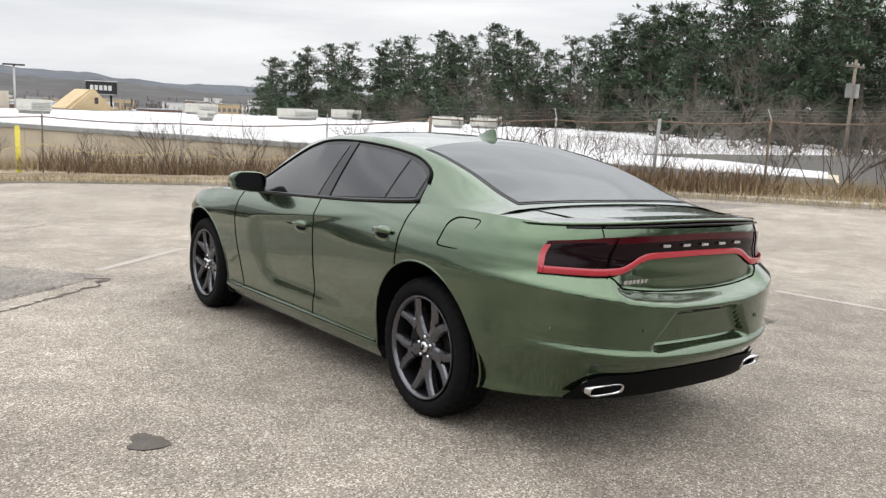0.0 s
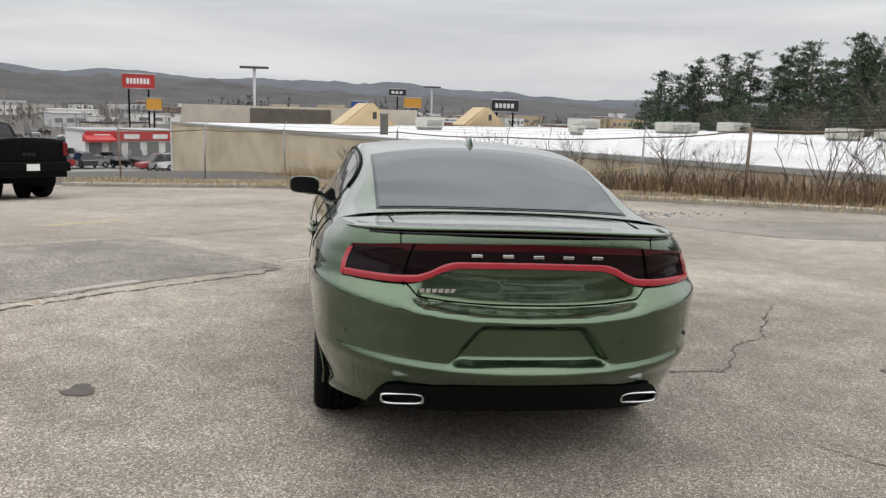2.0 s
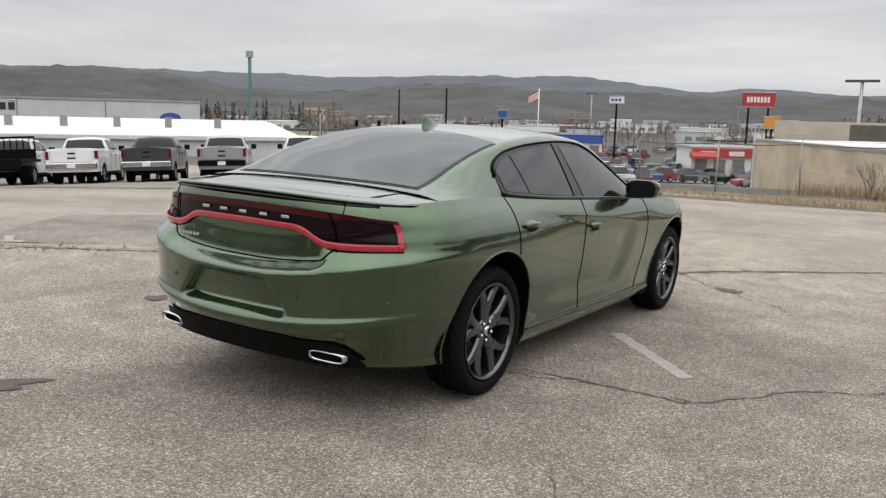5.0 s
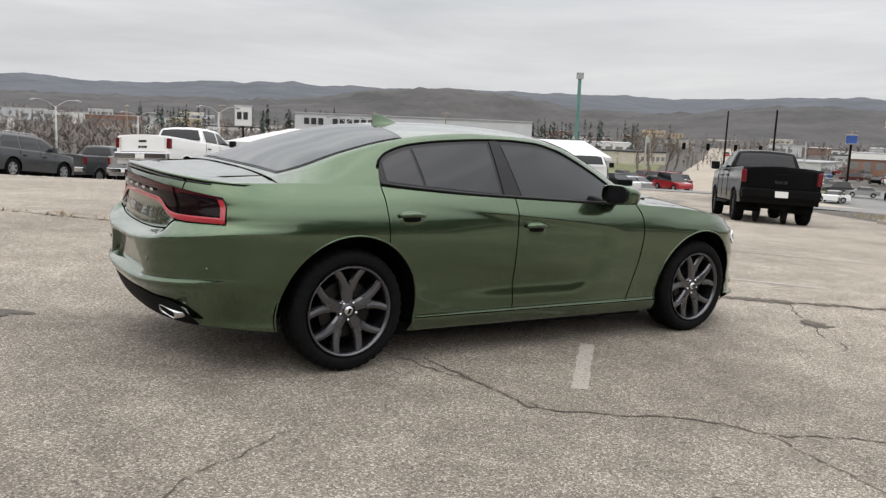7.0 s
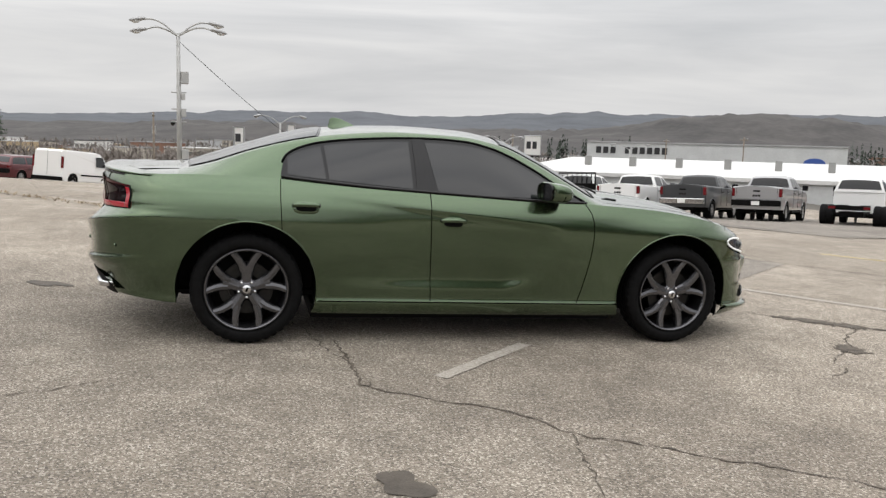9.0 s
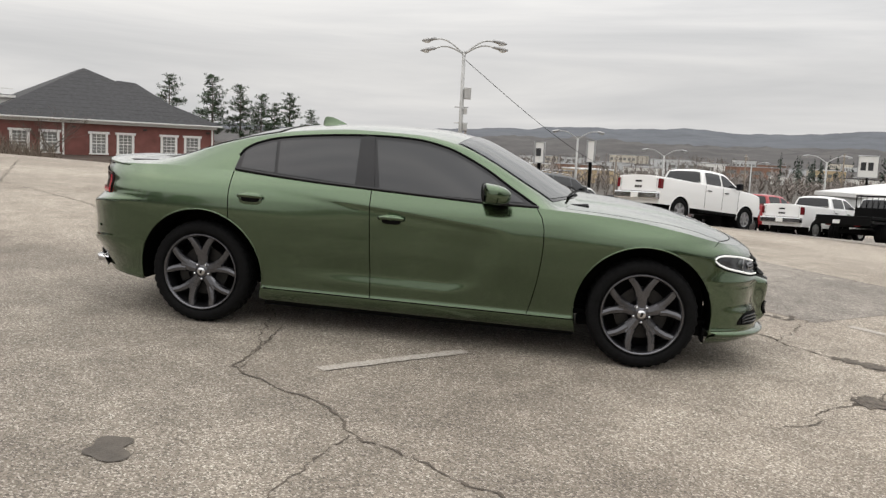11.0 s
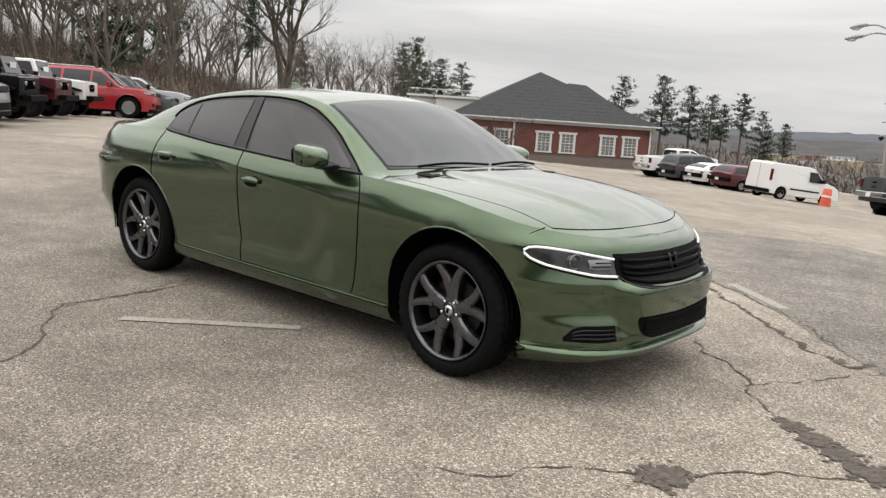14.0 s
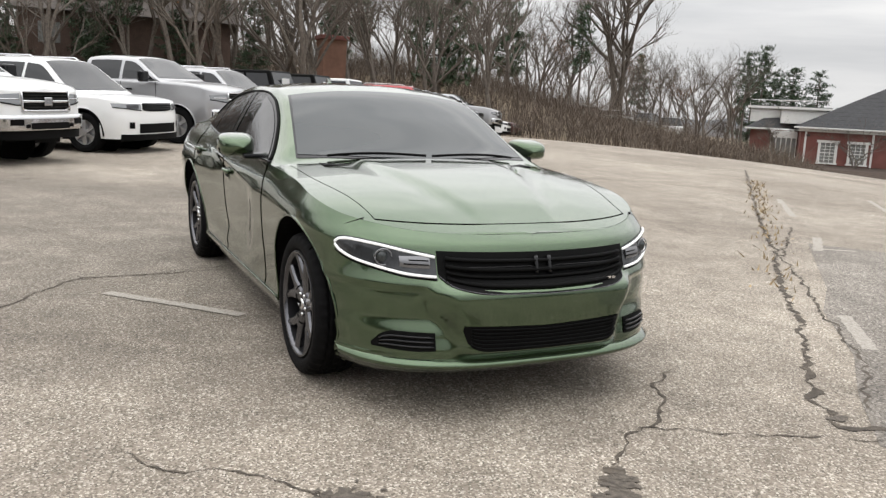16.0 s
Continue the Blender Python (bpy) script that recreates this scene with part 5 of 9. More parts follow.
# Damp dirt gathered along the cracks: many small ragged spots.
rng = random.Random(14)
for cx, cy, lx, ly, n in ((1.13, 2.92, 0.07, 0.05, 120), (0.08, 3.12, 0.035, 0.035, 50), (0.18, 3.25, 0.045, 0.045, 70), (0.29, 3.39, 0.05, 0.05, 70), (0.40, 3.53, 0.05, 0.05, 60)):
    bm = bmesh.new()
    for k in range(n):
        x, y = cx + rng.gauss(0, lx), cy + rng.gauss(0, ly)
        near = math.exp(-((x - cx) / lx) ** 2 / 3 - ((y - cy) / ly) ** 2 / 3)
        r = rng.uniform(0.006, 0.020) + 0.035 * near * rng.random()
        ring = [bm.verts.new((x + r * q * math.cos(a), y + r * q * math.sin(a), lot_z(x, y) + 0.0045 + 0.00002 * k)) for a, q in ((i * math.tau / 9, rng.uniform(0.5, 1.3)) for i in range(9))]
        bm.faces.new(ring)
    on_pave("dirt_spots", bm, DIRT, "dark damp dirt beside a crack")
patch = [(-5.4, 3.7), (-3.09, 5.40), (-1.25, 3.25), (-1.75, 2.75), (-2.35, 2.25), (-3.1, 1.40), (-3.8, 0.85), (-5.6, -0.9), (-7.4, 1.4)]
on_pave("asphalt_patch", sheet_from(patch, 0.4, lambda x, y: lot_z(x, y) + 0.003), PATCH, "darker grey asphalt patch")
on_pave("asphalt_strip", sheet_from([(-36, 1), (-26, 0.5), (-21.0, 3.2), (-14.5, 8.8), (-10.5, 12.4), (-13.5, 18), (-20, 27), (-33, 24), (-45, 8)], 1.5, lambda x, y: lot_z(x, y) + 0.012), PATCH, "darker strip under the parked trucks")
on_pave("asphalt_drain", sheet_from([(5.4, 10.3), (7.5, 9.6), (9.8, 9.4), (12.4, 9.6), (14.2, 6.2), (9.0, 6.4), (7.0, 6.9), (5.6, 8.6)], 0.8, lambda x, y: lot_z(x, y) + 0.004), PATCH, "damp darker paving near the fence")
# Gravel washed up by the drain.
rng = random.Random(5)
bm = bmesh.new()
for _ in range(420):
    a, b = rng.gauss(0, 1), rng.gauss(0, 1)
    x, y, s = 5.6 + 0.9 * a, 10.7 + 0.25 * b + 0.1 * a, rng.uniform(0.015, 0.05)
    bmesh.ops.create_cube(bm, size=s, matrix=Matrix.Translation((x, y, lot_z(x, y) + s * 0.2)) @ Euler((rng.random() * 3, rng.random() * 3, rng.random() * 3)).to_matrix().to_4x4())
tagged(link_mesh("gravel", bm, mat("pale_gravel", (0.36, 0.34, 0.31), 0.9, vary=0.3, scale=20, island=0.4)), "loose pale gravel on the paving", "gravel", kind="stuff")
# Weeds that grow in the long seam.
bm = bmesh.new()
for _ in range(320):
    t = rng.random() ** 0.7
    x, y = -3.0 - 9.0 * t + rng.gauss(0, 0.10), 1.1 - 8.9 * t + rng.gauss(0, 0.10)
    h, a = rng.uniform(0.02, 0.07), rng.random() * 6.28
    z = lot_z(x, y)
    bm.faces.new([bm.verts.new(p) for p in ((x - 0.012 * math.cos(a), y - 0.012 * math.sin(a), z), (x + 0.012 * math.cos(a), y + 0.012 * math.sin(a), z), (x + rng.gauss(0, 0.03), y + rng.gauss(0, 0.03), z + h))])
tagged(link_mesh("seam_weeds", bm, DRY_GRASS), "dry tufts and leaves along the paving seam", "weeds", kind="stuff")


# Kerb, verge and fence along the front edge.
FENCE = [(-7.5, 24.6), (-4.6, 24.2), (-1.8, 24.0), (2.1, 23.6), (5.4, 20.4), (8.7, 17.3), (10.4, 14.4), (12.6, 11.6), (14.2, 9.5), (15.9, 7.3), (18.0, 4.2), (20.2, 1.0), (22.6, -2.4)]
KERB = [(-9, 22.9), (-2, 20.7), (1.0, 19.9), (4.0, 17.1), (8.2, 14.3), (13.6, 9.1), (16.2, 3.6), (20.0, -2.8)]
CONCRETE = mat("weathered_concrete", (0.40, 0.37, 0.32), 0.9, vary=0.3, scale=3, bump=0.4, bump_scale=60)
rows = []
fine = [(x0 + (x1 - x0) * t, y0 + (y1 - y0) * t) for (x0, y0), (x1, y1) in zip(KERB, KERB[1:]) for t in spread(0, 0.96, 12)]
for i, (x, y) in enumerate(fine):
    a, b = fine[max(0, i - 1)], fine[min(len(fine) - 1, i + 1)]
    d = Vector((b[0] - a[0], b[1] - a[1])).normalized()
    nrm = Vector((-d.y, d.x))
    if nrm.y < 0:
        nrm = -nrm
    z = lot_z(x, y)
    rows.append([(x + nrm.x * o, y + nrm.y * o, z + h) for o, h in ((0, -0.02), (0.0, 0.10), (0.03, 0.13), (0.15, 0.13), (0.17, 0.05))])
tagged(link_mesh("kerb", grid(rows, centre=(0, 0, -20)), CONCRETE), "low crumbling concrete kerb", "kerb", kind="structure")
rows = []
for i, (x, y) in enumerate(fine):
    a, b = fine[max(0, i - 1)], fine[min(len(fine) - 1, i + 1)]
    d = Vector((b[0] - a[0], b[1] - a[1])).normalized()
    nrm = Vector((-d.y, d.x)) if d.x * 1 > -2 else Vector((d.y, -d.x))
    if nrm.y < 0:
        nrm = -nrm
    z = lot_z(x, y)
    rows.append([(x + nrm.x * o, y + nrm.y * o, z + h + 0.05 * noise.noise((x * 1.5, y * 1.5, o))) for o, h in ((0.16, 0.07), (0.8, 0.12), (1.8, 0.12), (3.0, 0.02), (4.4, -0.5))])
tagged(link_mesh("verge", grid(rows, centre=(0, 0, -20)), LITTER, smooth=True), "verge of dead leaves and dry earth", "verge", kind="structure")

GALV = mat("galvanised_steel", (0.30, 0.30, 0.29), 0.5, 0.6, vary=0.25, scale=12)
RUSTY = mat("rusty_pipe", (0.20, 0.15, 0.11), 0.75, 0.3, vary=0.4, scale=14)
WIRE = mat("dull_wire", (0.20, 0.20, 0.19), 0.6, 0.5)
fence = thing("chain_link_fence", Matrix(), "old chain-link fence with leaning steel posts and a top rail", "fence")
rng = random.Random(11)
tops = []
for i, (x, y) in enumerate(FENCE):
    z = lot_z(max(-9, min(16, x)), min(20, y)) if i < 4 else lot_z(x, y)
    h = 1.75 if i < 6 else 1.95
    lean = Vector((rng.gauss(0, 0.04), rng.gauss(0, 0.04), 0))
    big = i in (6, 8)
    top = Vector((x, y, z + h)) + lean
    tops.append((Vector((x, y, z)), top))
    part("post", tube([(x, y, z - 0.3), top], 0.045 if big else 0.03, n=8), GALV if i % 3 else RUSTY, fence, "", True)
    if not big:
        part("post_arm", tube([top, top + Vector((0.10, 0.18, 0.26))], 0.014, n=5), GALV, fence)
for (b0, t0), (b1, t1) in zip(tops, tops[1:]):
    sag = [t0.lerp(t1, t) - Vector((0, 0, 0.06 * math.sin(math.pi * t) + 0.06)) for t in spread(0, 1, 8)]
    part("top_rail", tube(sag, 0.022, n=6), RUSTY, fence, "", True)
    for k in (0.08, 0.16, 0.24):
        part("barbed_wire", tube([t0.lerp(t1, t) + Vector((0.10 * k / 0.26, 0.18 * k / 0.26, k - 0.05 * math.sin(math.pi * t))) for t in spread(0, 1, 6)], 0.004, n=3), WIRE, fence)
    bm = bmesh.new()
    span = (b1 - b0).length
    hgt = 1.62
    u = (b1 - b0).normalized()
    k = -hgt
    while k < span:
        for s in (1, -1):
            a0, a1 = (k, k + hgt) if s > 0 else (k + hgt, k)
            pa, pb = b0 + u * a0, b0 + u * a1 + Vector((0, 0, hgt))
            def cut(v, lim):
                return (lim - a0) / (a1 - a0)
            t_lo = max(0.0, min(cut(0, 0), cut(0, span)))
            t_hi = min(1.0, max(cut(0, 0), cut(0, span)))
            if t_hi - t_lo > 0.02:
                v0, v1 = pa.lerp(pb, t_lo), pa.lerp(pb, t_hi)
                w = u * 0.003
                bm.faces.new([bm.verts.new(v) for v in (v0 - w, v0 + w, v1 + w, v1 - w)])
        k += 0.085
    part("wire_mesh", bm, WIRE, fence)
ROPE = mat("yellow_rope", (0.60, 0.47, 0.22), 0.8, vary=0.2, scale=9)
for (b0, t0), (b1, t1) in zip(tops[2:5], tops[3:6]):
    part("rope", tube([b0.lerp(b1, t) + Vector((0, -0.05, 0.85 - 0.22 * math.sin(math.pi * t))) for t in spread(0, 1, 9)], 0.014, n=5), ROPE, fence, "slack yellow rope along the fence", True)
yp = Vector((1.85, 26.3, -1.1))
bollard = thing("bollard", Matrix.Translation(yp), "yellow painted steel post beside the fence", "post")
part("pipe", tube([(0, 0, -0.9), (0, 0, 1.60)], 0.085, n=12), mat("yellow_bollard_paint", (0.70, 0.58, 0.06), 0.6, vary=0.2, scale=6), bollard, "", True)
part("cap", lathe([(0.0, 0.03), (0.06, 0.02), (0.09, 0.0)], n=12, m=Matrix.Translation((0, 0, 1.60)) @ Matrix.Rotation(radians(-90), 4, "Y")), YELLOW, bollard, "", True)

# Dry weeds and brush along the fence.
def brush(n, spot, height, seed, lean=0.35, wide=0.010):
    r = random.Random(seed)
    bm = bmesh.new()
    for _ in range(n):
        x, y = spot(r)
        z = lot_z(max(-9, min(17, x)), min(20.5, y)) + 0.08
        h = height * r.uniform(0.35, 1.0)
        p = Vector((x, y, z))
        d = Vector((r.gauss(0, lean), r.gauss(0, lean), 1)).normalized()
        a = r.random() * 6.28
        w = Vector((math.cos(a), math.sin(a), 0)) * wide * r.uniform(0.5, 1.4)
        m = p + d * h * 0.6
        t = m + (d + Vector((r.gauss(0, 0.4), r.gauss(0, 0.4), -0.1))) * h * 0.4
        vs = [bm.verts.new(q) for q in (p - w, p + w, m + w * 0.6, m - w * 0.6, t)]
        bm.faces.new(vs[:4])
        bm.faces.new((vs[3], vs[2], vs[4]))
    return bm


def along(path, depth, lo=0.0, hi=1.0):
    seg = list(zip(path, path[1:]))
    def f(r):
        t = lo + (hi - lo) * r.random()
        k = min(len(seg) - 1, int(t * len(seg)))
        (x0, y0), (x1, y1) = seg[k]
        q = t * len(seg) - k
        return x0 + (x1 - x0) * q + r.gauss(0, depth), y0 + (y1 - y0) * q + r.gauss(0, depth)
    return f


tagged(link_mesh("dry_weeds", brush(9000, along(FENCE[2:], 0.45), 0.6, 1), DRY_GRASS), "tangled dry straw-coloured weeds along the fence", "weeds", kind="stuff")
tagged(link_mesh("low_grass", brush(9000, along(KERB, 0.5), 0.22, 2), mat("pale_dead_grass", (0.34, 0.27, 0.16), 0.9, island=0.4, vary=0.2, scale=5)), "short dead grass on the verge", "grass", kind="stuff")
tagged(link_mesh("brown_weeds", brush(5200, along(FENCE[3:10], 0.5), 1.0, 7, 0.28, 0.012), mat("dead_brown_stalks", (0.15, 0.095, 0.055), 0.95, island=0.45, vary=0.25, scale=4)), "dead brown weed stalks tangled in the fence", "weeds", kind="stuff")
BARK = mat("grey_brown_bark", (0.135, 0.113, 0.094), 0.9, vary=0.4, scale=7, bump=0.5)
TWIG = mat("thin_twigs", (0.085, 0.064, 0.050), 0.9, island=0.3, vary=0.2, scale=5)


def twiggy(bm, p, d, length, r, depth, rng, spread_=0.55, twig=True):
    """A bare branch and its forks."""
    q = p
    segs = 3 if depth > 1 else 2
    pts = [p]
    dd = d.copy()
    for i in range(segs):
        dd = (dd + Vector((rng.gauss(0, 0.10), rng.gauss(0, 0.10), rng.gauss(0.03, 0.05)))).normalized()
        q = q + dd * length / segs
        pts.append(q)
    if r > 0.012:
        tube(pts, lambda t: r * (1 - 0.45 * t), bm, n=7 if depth > 3 else 5 if r > 0.05 else 4 if r > 0.025 else 3)
    else:
        side = dd.cross(Vector((rng.random(), rng.random(), rng.random()))).normalized() * r
        for a, b in zip(pts, pts[1:]):
            bm.faces.new([bm.verts.new(v) for v in (a - side, a + side, b + side * 0.6, b - side * 0.6)])
    if depth == 0:
        return
    for k in range(rng.choice((2, 3, 3, 4)) if depth < 4 else rng.choice((3, 4))):
        t = rng.uniform(0.45, 1.0)
        i = min(len(pts) - 2, int(t * (len(pts) - 1)))
        base = pts[i].lerp(pts[i + 1], t * (len(pts) - 1) - i)
        nd = (dd + Vector((rng.gauss(0, spread_), rng.gauss(0, spread_), rng.gauss(0.12, spread_ * 0.5)))).normalized()
        twiggy(bm, base, nd, length * rng.uniform(0.55, 0.8), r * rng.uniform(0.4, 0.6), depth - 1, rng, spread_)


def shrub_mesh(seed, h=1.6):
    rng = random.Random(seed)
    bm = bmesh.new()
    for _ in range(9):
        twiggy(bm, Vector((rng.gauss(0, 0.12), rng.gauss(0, 0.12), 0)), Vector((rng.gauss(0, 0.5), rng.gauss(0, 0.5), 1)).normalized(), h * rng.uniform(0.4, 0.6), 0.013, 3, rng, 0.5)
    me = bpy.data.meshes.new("shrub")
    bm.to_mesh(me)
    bm.free()
    me.materials.append(TWIG)
    return me


shrubs = [shrub_mesh(20 + k) for k in range(3)]
rng = random.Random(3)
for k, (x, y, s) in enumerate(((3.2, 22.2, 1.0), (5.0, 20.6, 1.2), (5.8, 19.6, 0.8), (6.8, 18.6, 1.3), (8.0, 17.6, 0.9), (9.2, 16.4, 1.3), (9.9, 15.2, 1.1), (11.8, 12.9, 1.6), (13.0, 11.6, 1.7), (12.4, 12.4, 1.2),
                               (14.6, 9.6, 0.9), (16.4, 7.2, 1.3), (17.2, 6.0, 1.5), (17.8, 5.0, 1.1), (18.6, 3.8, 1.6), (13.7, 10.6, 1.2), (0.5, 23.0, 0.8))):
    ob = new("bare_shrub", shrubs[k % 3])
    ob.matrix_basis = Matrix.Translation((x, y, lot_z(x, min(20, y)) + 0.05)) @ Matrix.Rotation(rng.random() * 6.28, 4, "Z") @ Matrix.Scale(s, 4)
    tagged(ob, "leafless brown shrub growing through the fence", "shrub", "shrubs along the fence")

# The store below: a long tan wall and a white roof level with the eye.
BLOCKWALL = mat("stained_tan_blockwork", (0.56, 0.455, 0.315), 0.9, vary=0.25, scale=0.5, bump=0.3, bump_scale=30, second=(0.70, 0.59, 0.43), detail=8)
ROOFWHITE = mat("white_roof_membrane", (0.60, 0.595, 0.585), 0.7, vary=0.10, scale=0.15, second=(0.70, 0.695, 0.685), detail=7)
store = thing("store_building", Matrix(), "long tan block store with a flat white roof", "building")
A, B = Vector((18.6, 7.1, 0)), Vector((-11.6, 62.2, 0))
ub = (B - A).normalized()
nb = Vector((ub.y, -ub.x, 0))
def store_pt(s, t, z):
    p = A + ub * s + nb * t
    return (p.x, p.y, z)
LEN = (B - A).length
def roof_z(s):
    return 0.20 + 0.20 * s / LEN
def slab(s0, s1, t0, t1, z0, z1, bm=None):
    bm = bm or bmesh.new()
    vs = [bm.verts.new(store_pt(s, t, z)) for z in (z0, z1) for s, t in ((s0, t0), (s1, t0), (s1, t1), (s0, t1))]
    for f in ((0, 1, 2, 3), (4, 5, 6, 7), (0, 1, 5, 4), (1, 2, 6, 5), (2, 3, 7, 6), (3, 0, 4, 7)):
        bm.faces.new([vs[i] for i in f])
    bmesh.ops.recalc_face_normals(bm, faces=bm.faces)
    return bm
step = LEN / 16
for k in range(16):
    s0 = k * step
    bm = slab(s0 + 0.015, s0 + step - 0.015, 0, 0.3, -7, roof_z(s0) - 0.10)
    part("wall_panel", bm, BLOCKWALL, store)
part("wall_cap", slab(-0.2, LEN + 0.2, -0.06, 0.4, 0.12, 0.30), mat("grey_roof_edge", (0.34, 0.33, 0.31), 0.7, vary=0.2, scale=2), store)
part("roof", slab(0, LEN, 0.4, 118, -0.2, 0.26), ROOFWHITE, store, "flat white roof membrane")
part("end_wall", slab(-0.3, 0.0, 0, 118, -7, 0.2), BLOCKWALL, store)
part("roof_mound", slab(-26, 0.0, 36, 118, -7, 0.05), ROOFWHITE, store, "lower white roof wing")
part("corner_trim", slab(LEN - 0.1, LEN + 0.25, -0.1, 0.35, -7, 0.62), mat("pale_corner_trim", (0.62, 0.60, 0.56), 0.7, vary=0.1, scale=2), store)
for k in range(1, 12):
    part("roof_lap", slab(0, LEN, 10 * k, 10 * k + 0.10, 0.26, 0.266), mat("roof_lap_joint", (0.62, 0.615, 0.60), 0.7), store)
UNIT = mat("beige_unit_casing", (0.50, 0.49, 0.44), 0.7, vary=0.12, scale=2)
LOUVRE = mat("grey_louvre", (0.26, 0.26, 0.25), 0.6, 0.3)
def roof_unit(x, y, w, d, h, turn=28):
    ob = thing("roof_unit", pose(x, y, 0.26, 0, 0, turn), "beige air-conditioning unit on the white roof", "air conditioner", "units on the store roof")
    part("curb", block(-w / 2 + 0.1, w / 2 - 0.1, -d / 2 + 0.1, d / 2 - 0.1, 0, 0.2), LOUVRE, ob)
    part("casing", block(-w / 2, w / 2, -d / 2, d / 2, 0.2, h, bevel=0.03), UNIT, ob)
    for k in range(5):
        part("louvre", block(-w / 2 + 0.15, w / 2 - 0.15, -d / 2 - 0.02, -d / 2 - 0.003, 0.32 + (h - 0.5) * k / 5, 0.36 + (h - 0.5) * k / 5), LOUVRE, ob)
    part("fan_guard", lathe([(0.0, 0.08), (min(w, d) * 0.36, 0.08), (min(w, d) * 0.36, 0.0)], n=16, m=Matrix.Translation((0, 0, h)) @ Matrix.Rotation(radians(-90), 4, "Y")), LOUVRE, ob)
for x, y, w, d, h in ((26.9, 77.0, 2.8, 1.8, 1.05), (32.0, 66.5, 3.0, 2.0, 1.0), (34.6, 70.0, 2.4, 1.8, 1.0), (44.0, 78.0, 3.2, 2.0, 1.1), (40.5, 54.0, 2.6, 1.8, 0.95), (47.0, 57.0, 2.6, 1.8, 0.95), (8.0, 57.0, 1.7, 1.4, 0.95), (60, 72, 3, 2, 1.1), (18.0, 52.0, 0.9, 0.8, 0.7)):
    roof_unit(x, y, w, d, h)
stub = thing("vent_stack", Matrix.Translation((3.3, 42.6, 0.26)), "dark square vent stack on the white roof", "vent")
part("shaft", block(-0.22, 0.22, -0.22, 0.22, 0, 1.15, bevel=0.02), mat("dark_vent_metal", (0.10, 0.095, 0.085), 0.7), stub)
part("stack_cap", block(-0.28, 0.28, -0.28, 0.28, 1.15, 1.23, bevel=0.02), LOUVRE, stub)
TANROOF = mat("tan_gable_cladding", (0.52, 0.40, 0.24), 0.85, vary=0.12, scale=1.2)
for x, y, w in ((4.1, 66.5, 4.4), (17.2, 80.0, 4.4)):
    g = thing("roof_gable", pose(x, y, 0.26, 0, 0, 14), "tan gabled entrance dormer with one small window", "gable", "gables on the store roof")
    part("gable_front", prism([(-w / 2, 0), (w / 2, 0), (w * 0.10, 1.8), (-w * 0.02, 1.8)], -0.15, 0.15, m=Matrix.Rotation(radians(90), 4, "X")), TANROOF, g)
    part("gable_roof", prism([(-w / 2 - 0.3, 0), (-w / 2 - 0.3, 0.12), (-w * 0.02, 1.95), (w * 0.10, 1.95), (w / 2 + 0.2, 0.12), (w / 2 + 0.2, 0)], -3.0, -0.16, m=Matrix.Rotation(radians(90), 4, "X")), TANROOF, g)
    part("window", block(w * 0.06, w * 0.06 + 0.35, -0.19, -0.14, 0.6, 1.2), mat("dark_small_pane", (0.05, 0.05, 0.05), 0.2), g)
par = thing("parapet_sign_wall", pose(-4.5, 74, -0.3, 0, 0, 8), "long low beige parapet wall with a dark recessed panel", "building")
part("parapet", block(-8, 14, -0.4, 0.4, 0, 2.0, bevel=0.03), mat("beige_stucco", (0.50, 0.45, 0.37), 0.9, vary=0.12, scale=1), par)
part("panel", block(-2, 5.5, -0.46, -0.41, 0.45, 1.8), mat("dark_brown_panel", (0.13, 0.11, 0.09), 0.8, vary=0.2, scale=1), par)

# ---- parked vehicles ----
PAINT = {}


def paint(name, c, metal=0.2):
    if name not in PAINT:
        PAINT[name] = mat(name + "_vehicle_paint", c, 0.16 if c[0] < 0.03 else 0.28, metal, coat=0.0 if c[0] < 0.03 else 0.5 if c[0] < 0.2 else 0.8, spec=0.16 if c[0] < 0.03 else None, vary=0.03, scale=300)
    return PAINT[name]


WHITE, SILVER, DKGREY, BLACKP = paint("white", (0.78, 0.78, 0.77), 0.0), paint("silver", (0.40, 0.40, 0.41), 0.6), paint("dark_grey", (0.055, 0.058, 0.062), 0.4), paint("black", (0.0025, 0.0027, 0.0032), 0.0)
REDP, MAROON, BLUEP, TANP = paint("red", (0.34, 0.012, 0.018), 0.2), paint("maroon", (0.10, 0.018, 0.022), 0.3), paint("blue", (0.04, 0.08, 0.22), 0.3), paint("tan", (0.42, 0.36, 0.28), 0.3)
CLEAR_LAMP = mat("clear_headlamp", (0.30, 0.31, 0.32), 0.12, 0.5, coat=1.0)
LENS_BOWL = mat("dark_lamp_bowl", (0.06, 0.06, 0.065), 0.2, 0.3)
RED_LAMP = mat("red_tail_lamp", (0.12, 0.006, 0.009), 0.15)
PLATE = mat("pale_number_plate", (0.72, 0.72, 0.70), 0.5)
ALLOY = mat("bright_alloy", (0.50, 0.50, 0.51), 0.3, 0.9)
SIDE = Matrix(((0, 0, 1, 0), (1, 0, 0, 0), (0, 1, 0, 0), (0, 0, 0, 1)))
WHEEL_MESH = {}


